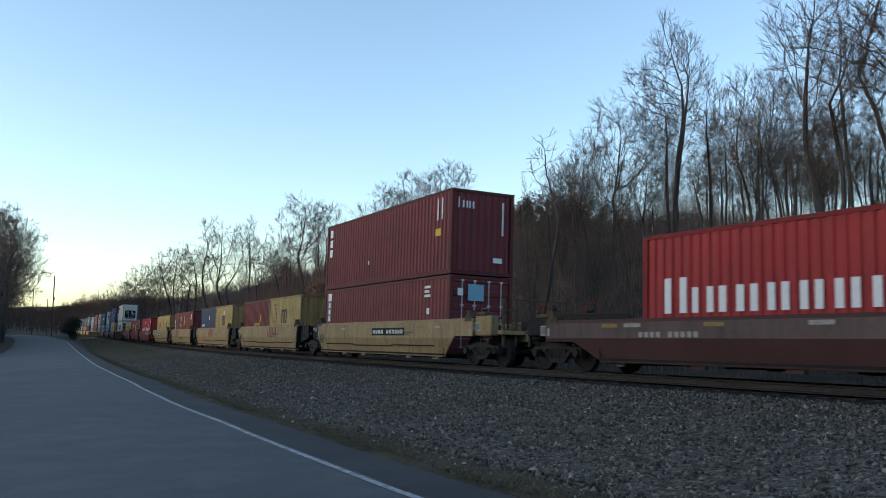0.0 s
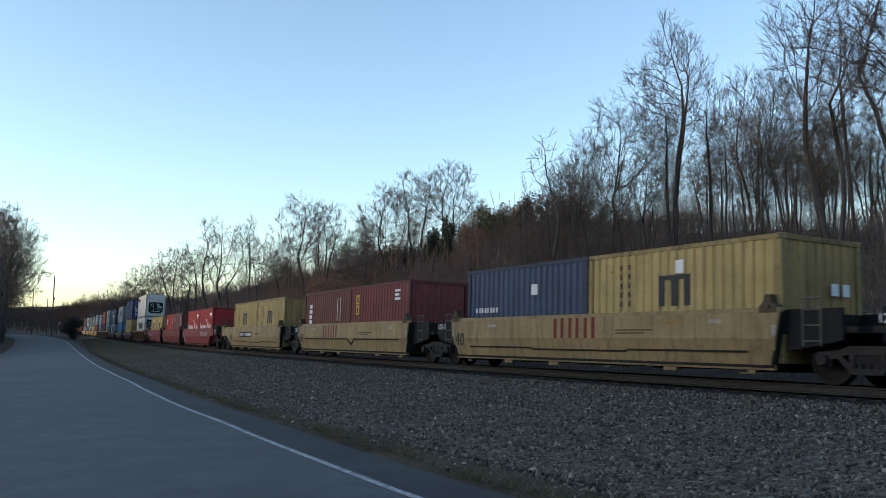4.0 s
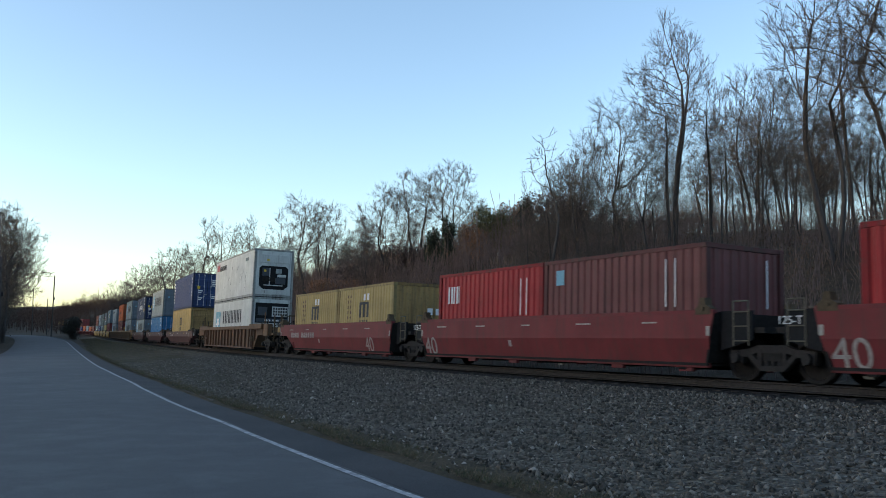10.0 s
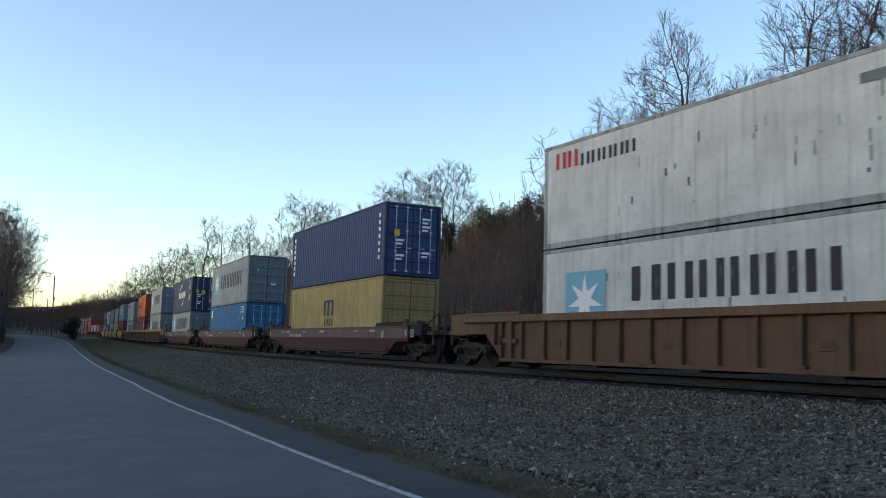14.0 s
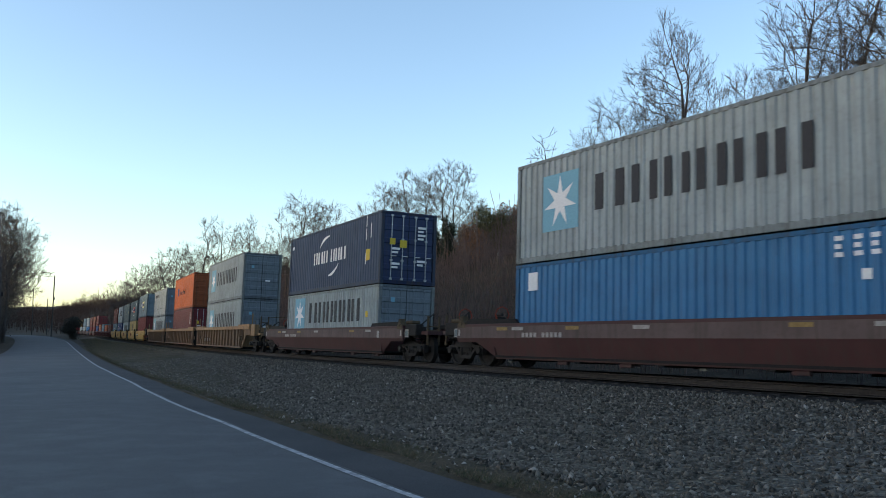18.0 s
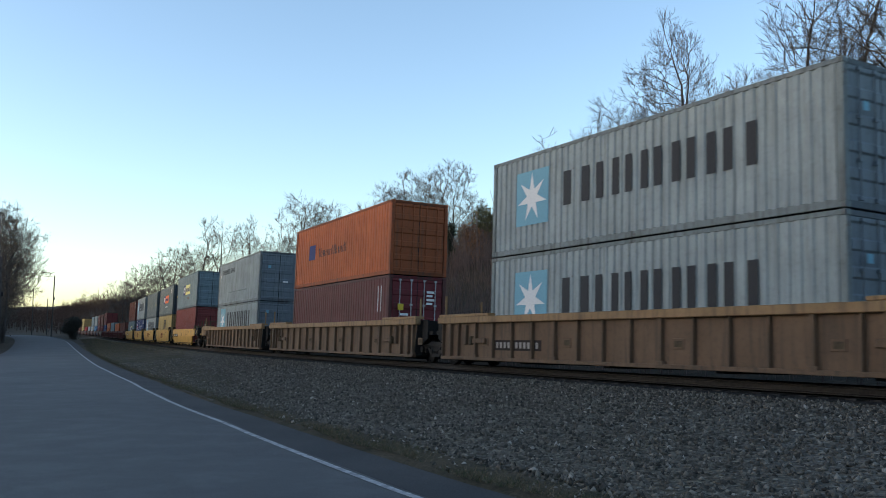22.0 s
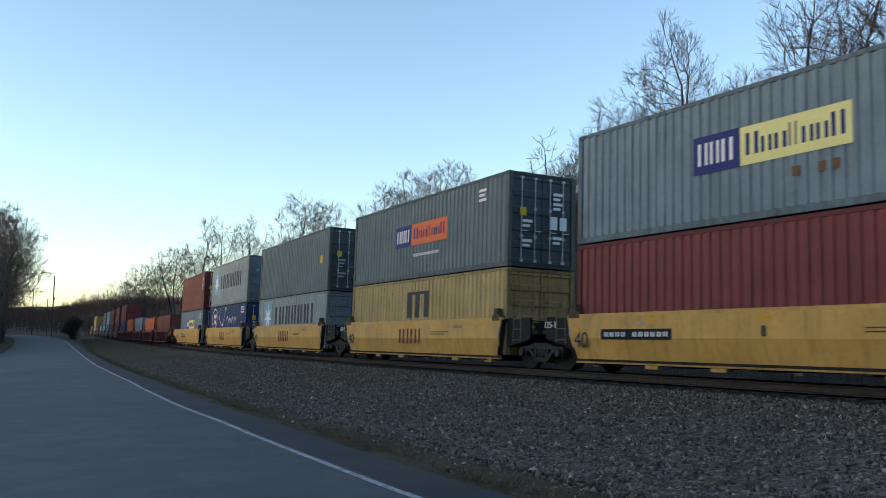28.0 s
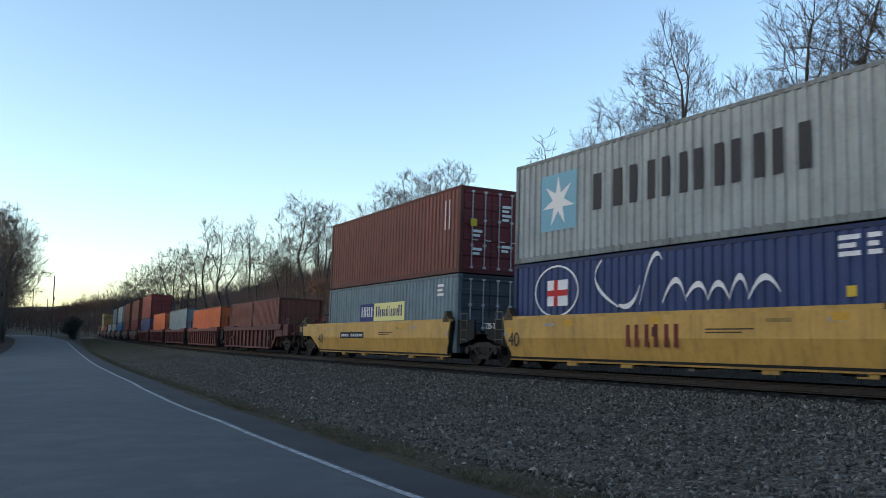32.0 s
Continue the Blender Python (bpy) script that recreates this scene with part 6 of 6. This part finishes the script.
swoosh(c, ((-1.29, 2.05), (-0.9, 2.45), (0.01, 2.48)), 0.15)
swoosh(c, ((0.02, 0.66), (0.8, 0.72), (1.27, 1.12)), 0.15)
patch(c, "notice", 4.55, 4.95, 1.0, 1.45, "letter_yellow", "near", 0, "yellow notice")
for z in (0.55, 1.55, 2.1):
    patch(c, "code_bar", 4.5, 4.56, z + 0.3, z + 0.75, "letter_white")
patch(c, "code_bar", 5.0, 5.06, 1.9, 2.5, "letter_white")
patch(c, "small_mark", -5.7, -5.45, 2.3, 2.45, "letter_white")
patch(B["mk_low"], "notice", 4.75, 5.0, 1.3, 1.55, "letter_yellow")

c = B["saf"]
for k, pts in enumerate((((-2.15, 2.45), (-2.9, 1.9), (-1.5, 1.25)), ((-1.5, 1.3), (-1.0, 1.1), (-0.75, 1.75)), ((-0.75, 1.3), (-0.3, 2.9), (0.0, 2.3)), ((0.0, 1.3), (0.5, 2.3), (0.75, 1.3)),
                         ((0.75, 1.4), (1.2, 2.0), (1.4, 1.3)), ((1.4, 1.35), (1.7, 2.0), (2.0, 1.3)), ((2.0, 1.35), (2.3, 2.2), (2.5, 1.35)), ((2.5, 1.3), (2.9, 2.1), (3.3, 1.4)))):
    swoosh(c, pts, 0.14)
bm = bmesh.new()
ring = [(-4.05 + 0.95 * math.cos(a), 1.75 + 0.68 * math.sin(a)) for a in (i * math.tau / 28 for i in range(28))]
for i in range(28):
    (xa, za), (xb, zb) = ring[i], ring[(i + 1) % 28]
    add_box(bm, -0.5, 0.5, -0.004, 0.004, -0.025, 0.025, Matrix.Translation(((xa + xb) / 2, -(CW / 2 + 0.004), (za + zb) / 2)) @ Matrix.Rotation(-math.atan2(zb - za, xb - xa), 4, "Y") @ Matrix.Diagonal((math.hypot(xb - xa, zb - za) * 1.05, 1, 1, 1)))
part("round_mark", bm, MAT["letter_white"], c, "white ring mark")
patch(c, "flag_mark", -4.45, -3.55, 1.35, 2.05, "letter_white")
patch(c, "flag_band", -4.45, -3.55, 1.62, 1.78, "red_mark", "near", 0.006)
patch(c, "flag_band", -4.15, -3.98, 1.35, 2.05, "red_mark", "near", 0.0075)
code_bars(c, 4.6, 2.3)
code_bars(c, 5.2, 2.3, n=3)
patch(c, "notice", 4.75, 4.95, 1.25, 1.45, "letter_yellow")

c = B["po1"]
patch(c, "blue_panel", -2.0, -0.69, 1.17, 2.02, "letter_navy", "near", 0, "dark blue panel")
letter_bars(c, -1.88, -0.82, 1.36, 1.86, (1, 0.9, 1.1), "letter_white", out=0.007)
patch(c, "yellow_panel", -0.68, 1.95, 1.18, 2.0, "pale_yellow", "near", 0, "pale yellow panel")
letter_bars(c, -0.55, 1.85, 1.38, 1.85, (1.1, -0.9, -1, 0.4, 0.4, -0.9, -0.9, 1), "letter_navy", out=0.007)
for x in (0.6, 1.2, 1.5):
    patch(c, "rust_mark", x, x + 0.18, 0.75, 0.95, "car_rust")
c = B["po2"]
patch(c, "blue_panel", -1.93, -0.6, 1.2, 1.97, "letter_navy", "near", 0, "dark blue panel")
letter_bars(c, -1.82, -0.72, 1.36, 1.82, (1, 0.9, 1.1), "letter_white", out=0.007)
patch(c, "orange_panel", -0.58, 2.2, 1.2, 1.97, "orange_mark", "near", 0, "orange panel")
letter_bars(c, -0.4, 2.05, 1.42, 1.82, (1.1, -0.9, -1, 0.4, 0.4, -0.9, -0.9, 1), "letter_navy", out=0.007)
letter_bars(c, -0.4, 1.6, 0.78, 0.93, (-1,) * 12, "letter_white")
code_bars(c, 4.3, 2.45)
c = B["po3_low"]
patch(c, "blue_panel", -2.35, -0.91, 1.13, 1.82, "letter_navy", "near", 0, "dark blue panel")
letter_bars(c, -2.2, -1.0, 1.3, 1.7, (1, 0.9, 1.1), "letter_white", out=0.007)
patch(c, "yellow_panel", -0.9, 1.95, 1.13, 1.82, "pale_yellow", "near", 0, "pale yellow panel")
letter_bars(c, -0.7, 1.8, 1.3, 1.7, (1.1, -0.9, -1, 0.4, 0.4, -0.9, -0.9, 1), "letter_navy", out=0.007)
code_bars(c, 4.6, 2.2)


def red_line_marks(c, x0, x1, z0, z1, flag):
    """White letter bars with a bird-like flag shape between two words."""
    fx0, fx1 = flag
    letter_bars(c, x0, fx0 - 0.08, z0, z1, (1.1, -1, -1.1, -1, -1, -1, -1), "letter_white")
    letter_bars(c, fx1 + 0.08, x1, z0, z1, (1, -1.1, -1.1), "letter_white")
    zc = (z0 + z1) / 2
    swoosh(c, ((fx0, z1 + 0.28), ((fx0 + fx1) / 2, z1 + 0.2), (fx1, zc - 0.35)), (z1 - z0) * 0.34)
    swoosh(c, ((fx0 + 0.1, z0 - 0.28), ((fx0 + fx1) / 2, z0 + 0.25), (fx1 - 0.1, z1 + 0.05)), (z1 - z0) * 0.34)


red_line_marks(CARS["first"][2], -5.42, 5.0, 1.05, 1.85, (0.15, 2.3))
for k in ("u6a", "u6b"):
    red_line_marks(B[k], -2.38, 2.4, 1.06, 1.50, (0.25, 1.40))
    patch(B[k], "notice", 1.85, 2.65, 2.08, 2.22, "letter_white")
    patch(B[k], "notice", 2.15, 2.4, 1.92, 2.08, "letter_white")
c = B["orange"]
patch(c, "blue_mark", -3.9, -3.0, 1.25, 1.95, "letter_navy", "near", 0, "faded blue mark")
letter_bars(c, -2.48, 1.23, 1.30, 1.72, (1, -0.9, -0.9, -0.9, -0.9, 0.5, 1, -0.5, -0.9, -0.9, 0.9), "car_brown")
for k, z0, z1 in (("tex_top", 1.45, 2.70),):
    for i in range(3):
        patch(B[k], "mark", -5.66, -5.36, z0 + i * 0.44, z0 + i * 0.44 + 0.33, "letter_white")
c = B["tex_top"]
letter_bars(c, -1.0, -0.35, 2.25, 2.6, (0.6, -0.9, -0.9), "letter_white", "front", 0.02)
patch(c, "code_bar", 0.72, 0.78, 1.4, 2.55, "letter_white", "front", 0.02)
patch(c, "notice", 0.4, 0.75, 0.45, 0.62, "letter_white", "front", 0.02)
patch(c, "notice", 4.9, 5.3, 1.35, 1.6, "letter_yellow", "near", 0, "yellow notice")
for x in (5.02, 5.35):
    patch(c, "code_bar", x, x + 0.07, 1.9, 2.65, "letter_white")
patch(c, "small_mark", -1.1, -1.0, 0.8, 0.95, "letter_white")
c = B["tex_low"]
patch(c, "white_mark", -5.62, -5.2, 2.10, 2.42, "letter_white")
patch(c, "teal_mark", -5.62, -5.2, 1.15, 2.09, "door_blue", "near", 0, "teal strip")
for i in range(3):
    patch(c, "mark", -5.5, -5.32, 1.22 + i * 0.29, 1.42 + i * 0.29, "letter_white", "near", 0.007)
code_bars(c, 4.2, 2.2)
patch(c, "notice", 4.4, 4.6, 1.3, 1.5, "letter_white")
patch(c, "notice", -0.55, 0.05, 1.75, 2.3, "sky_blue", "front", 0.05)
patch(c, "round_notice", -0.95, -0.75, 1.9, 2.15, "letter_white", "front", 0.05)


def square_m(c, x0, x1, z0, z1):
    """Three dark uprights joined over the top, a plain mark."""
    w = (x1 - x0) * 0.2
    for x in (x0, (x0 + x1 - w) / 2, x1 - w):
        patch(c, "mark", x, x + w, z0, z1 - 0.1, "letter_dark")
    patch(c, "mark", x0, x1, z1 - 0.1, z1, "letter_dark")


for k, z0 in (("u2a", 1.22), ("u3a", 1.22), ("u5a", 1.22), ("u5b", 1.2), ("u8a", 1.30), ("u8b", 1.30)):
    square_m(B[k], -0.45, 0.55, z0, 1.92)
    for x in (-1.8, -1.5):
        for i in range(5):
            patch(B[k], "code_bar", x, x + 0.07, 1.25 + i * 0.22, 1.38 + i * 0.22, "car_brown")
for k in ("u8a", "u8b"):
    letter_bars(B[k], -0.4, 0.5, 0.85, 1.2, (1, 1), "letter_dark")
    for x in (0.02, 0.40):
        patch(B[k], "diamond_placard", x, x + 0.2, 1.98, 2.25, "letter_white", "near", 0.012)
patch(B["u3a"], "placard", 0.1, 0.35, 1.95, 2.25, "letter_white", "near", 0.01)
for k in ("u3a", "u8a"):
    for x in (0.2, 0.55):
        patch(B[k], "placard", x, x + 0.22, 1.4, 1.65, "letter_white", "front", 0.03)
patch(B["u3b"], "placard", 0.5, 0.8, 1.7, 2.0, "letter_white")
letter_bars(B["u3b"], -2.5, -1.2, 1.25, 1.4, (1, 1, 1, 1), "letter_white")
square_m(B["yel_low"], -0.8, 0.5, 1.45, 2.15)
letter_bars(B["yel_low"], -0.7, 0.5, 0.98, 1.33, (1, 1), "letter_dark")
square_m(B["po2_low"], -0.76, 0.95, 1.2, 2.12)
c = B["u2b"]
swoosh(c, ((1.0, 1.15), (1.15, 1.5), (1.35, 1.75)), 0.34, "letter_yellow")
letter_bars(c, -0.2, 0.9, 1.15, 1.28, (1, 1, 1, 1), "letter_yellow")
c = B["u4b"]
for i in range(4):
    patch(c, "mark", -2.24, -1.86, 1.12 + i * 0.24, 1.29 + i * 0.24, "letter_white")
for x in (1.55, 1.9):
    patch(c, "code_bar", x, x + 0.035, 1.2, 2.2, "letter_white")
c = B["u4a"]
for i in range(2):
    z = 1.42 + i * 0.43
    for args in ((-2.25, -1.93, z, z + 0.06), (-2.25, -1.93, z + 0.32, z + 0.38), (-2.25, -2.18, z, z + 0.38), (-2.0, -1.93, z, z + 0.38)):
        patch(c, "mark", *args, "letter_yellow")
code_bars(c, 1.72, 2.2)
c = B["u7b"]
letter_bars(c, -2.38, -1.55, 1.60, 2.15, (1, 1, 0.4), "letter_white")
for x in (1.9, 2.2):
    patch(c, "code_bar", x, x + 0.035, 1.15, 2.2, "letter_white")
c = B["u7a"]
patch(c, "notice", -2.45, -2.1, 1.9, 2.3, "sky_blue")
for x in (1.75, 2.05):
    patch(c, "code_bar", x, x + 0.035, 1.2, 2.3, "letter_white")
patch(B["u7a"], "code_bar", 0.6, 0.635, 1.2, 2.3, "letter_white", "front", 0.03)
c = B["navy_top"]
for i in range(7):
    patch(c, "mark", -5.75, -5.55, 0.65 + i * 0.28, 0.83 + i * 0.28, "letter_white")
    patch(c, "mark", 5.45, 5.62, 0.65 + i * 0.28, 0.80 + i * 0.28, "letter_white")
c = B["blue_low"]
patch(c, "placard", -5.45, -5.0, 1.82, 2.33, "letter_white", "near", 0, "white placard")
for x in (4.45, 4.85, 5.2):
    code_bars(c, x, 2.3, n=2)
patch(c, "notice", 5.0, 5.2, 1.55, 1.75, "letter_white")
c = B["grey"]
letter_bars(c, -4.9, -0.95, 2.1, 2.42, (1, 1, 1, 1, 1, 1, 0, 1, 0.5, 1, 1), "letter_dark")
letter_bars(c, -2.6, 3.0, 0.78, 0.88, (-1,) * 24, "slate")
patch(c, "small_mark", -5.4, -5.25, 1.95, 2.1, "letter_white")
c = B["slate"]
letter_bars(c, -5.6, -4.4, 2.2, 2.42, (1, 1, 1), "slate")
patch(c, "notice", 4.85, 5.2, 1.3, 1.65, "letter_yellow", "near", 0, "yellow notice")
for k in ("brn", "ora_low"):
    for x in (5.0, 5.3):
        patch(B[k], "code_bar", x, x + 0.05, 1.5, 2.5, "letter_white")
for k in ("slate", "po2", "brn", "cma", "ora_low", "navy_top", "saf"):
    c = B[k]
    for x, z in ((0.35, 2.25), (0.35, 1.95), (0.35, 0.9), (-0.75, 0.75), (-0.75, 1.35)):
        patch(c, "code_bar", x, x + 0.34, z, z + 0.09, "letter_white" if k != "slate" else "grey", "front", 0.055)
        patch(c, "code_bar", x, x + 0.26, z - 0.14, z - 0.06, "letter_white" if k != "slate" else "grey", "front", 0.055)
    patch(c, "placard", -0.85, -0.62, 1.55, 1.8, "letter_yellow", "front", 0.055)
patch(B["cma"], "placard", -0.42, -0.12, 1.45, 1.75, "letter_yellow", "front", 0.055, "yellow placard")
for k in ("mk1", "mk2", "mk2_low", "mk_low", "mk3", "grey", "grey_low"):
    patch(B[k], "placard", -0.72, -0.55, 1.9, 2.08, "sky_blue", "front", 0.055)
    patch(B[k], "placard", 0.2, 0.5, 1.1, 1.2, "letter_white", "front", 0.055)
patch(B["po2"], "placard", 0.25, 0.5, 1.2, 1.6, "letter_white", "front", 0.055)
patch(B["po2"], "placard", 0.6, 0.85, 1.2, 1.6, "letter_white", "front", 0.055)


def reefer_machinery(c, style):
    """The refrigeration end: a white bulkhead with a dark machinery bay."""
    L, H = DIM[c.name]
    T = Matrix.Translation
    place = RX["front"] @ T((0, -L + 0.06, 0))
    unit = piece("refrigeration_unit", box_mesh(CW - 0.30, 0.10, H - 0.26, 0.01), MAT["white"], c, place @ T((0, 0, 0.13)), "white panelled refrigeration end")
    y = -0.06
    def put(name, x0, x1, z0, z1, d, mat, label=""):
        piece(name, box_mesh(x1 - x0, d, z1 - z0, 0.01), MAT[mat], unit, T(((x0 + x1) / 2, y - d / 2 + 0.01, z0 - 0.13)), label)
    if style == "upper":
        bm = bmesh.new()
        add_prism(bm, [(-0.62, 0.45), (0.62, 0.45), (0.88, 0.66), (0.88, 1.72), (0.72, 1.86), (-0.72, 1.86), (-0.88, 1.72), (-0.88, 0.66)], -0.03, 0.0)
        piece("machinery_bay", done("machinery_bay", bm, 0.01), MAT["black"], unit, T((0, y + 0.02, -0.13)), "black machinery bay with cut corners")
        put("condenser", -0.66, 0.08, 0.92, 1.20, 0.09, "iron")
        put("fan_housing", 0.10, 0.70, 0.78, 1.16, 0.12, "dark_slate")
        put("control_box", 0.12, 0.46, 1.42, 1.70, 0.12, "grey", "grey control box")
        put("control_box", 0.22, 0.74, 1.20, 1.36, 0.12, "white")
        put("compressor", -0.70, -0.30, 1.25, 1.72, 0.10, "dark_slate")
        put("pipe", -0.60, 0.55, 0.66, 0.72, 0.10, "galvanised")
        put("pipe", -0.28, -0.23, 0.72, 1.74, 0.09, "galvanised")
        put("label_plate", -0.62, -0.48, 1.48, 1.62, 0.115, "letter_yellow")
        put("evaporator_cover", -0.95, 0.95, 2.05, 2.55, 0.035, "white")
        put("label_plate", -0.45, -0.30, 2.15, 2.27, 0.045, "letter_yellow")
        put("lower_panel", -0.95, 0.95, 0.16, 0.40, 0.03, "white")
        put("handle", -0.55, -0.50, 0.2, 0.38, 0.06, "steel")
    else:
        put("machinery_bay", -1.0, 1.0, 1.35, 2.55, 0.05, "black", "black machinery bay")
        put("grille_frame", 0.0, 0.95, 1.75, 2.35, 0.08, "white", "white grille")
        for i in range(6):
            for j in range(3):
                put("grille_opening", 0.06 + i * 0.15, 0.16 + i * 0.15, 1.82 + j * 0.17, 1.94 + j * 0.17, 0.09, "black")
        put("number_board", -0.95, 0.95, 1.40, 1.62, 0.07, "dark_slate")
        for i in range(9):
            if i not in (4,):
                put("number_bar", -0.45 + i * 0.1, -0.38 + i * 0.1, 1.46, 1.56, 0.08, "letter_white")
        put("compressor", -0.85, -0.3, 1.8, 2.3, 0.10, "dark_slate")
        put("cable", -0.25, -0.2, 0.5, 1.4, 0.06, "black")
        put("handle", -0.6, -0.55, 0.5, 1.2, 0.06, "steel")


reefer_machinery(B["reef_top"], "upper")
reefer_machinery(B["reef_low"], "lower")

# first car's owner bars and reflective patches on the brown cars
for fcar, fu in [CARS["first"][:2]] + browns:
    xf, xr, zb, zt, mid = SHEET[fcar.name]
    for i in range(10):
        if i != 4:
            car_mark(fcar, xr + 3.6 + i * 0.19, xr + 3.72 + i * 0.19, 0.88, 1.01, "faded_white", "number_bar")
    for i, x in enumerate((xr + 2.3, xr + 3.1, xr + 5.6, xr + 8.2, xf - 5.4, xf - 3.6)):
        car_mark(fcar, x, x + 0.55, zt - 0.20, zt - 0.11, "old_yellow" if i % 2 == 0 else "old_white", "reflector")
    car_mark(fcar, xf - 2.4, xf - 2.2, zt - 0.42, zt - 0.16, "old_white", "reflector")
NUMBER_O = -261.6
for fcar, fu in ribbed + [ribbed_one]:
    xf, xr, zb, zt, mid = SHEET[fcar.name]
    if fcar is ribbed[0][0]:
        piece("number_board", box_mesh(2.4, 0.008, 0.30), MAT["dark_board"], fcar, Matrix.Translation((NUMBER_O - mid + 1.2, -1.356, 0.50)), "dark number board")
        for k in range(11):
            if k != 4:
                piece("number_bar", box_mesh(0.11, 0.006, 0.17), MAT["faded_white"], fcar, Matrix.Translation((NUMBER_O - mid + 0.2 + k * 0.2, -1.364, 0.565)))

motions()
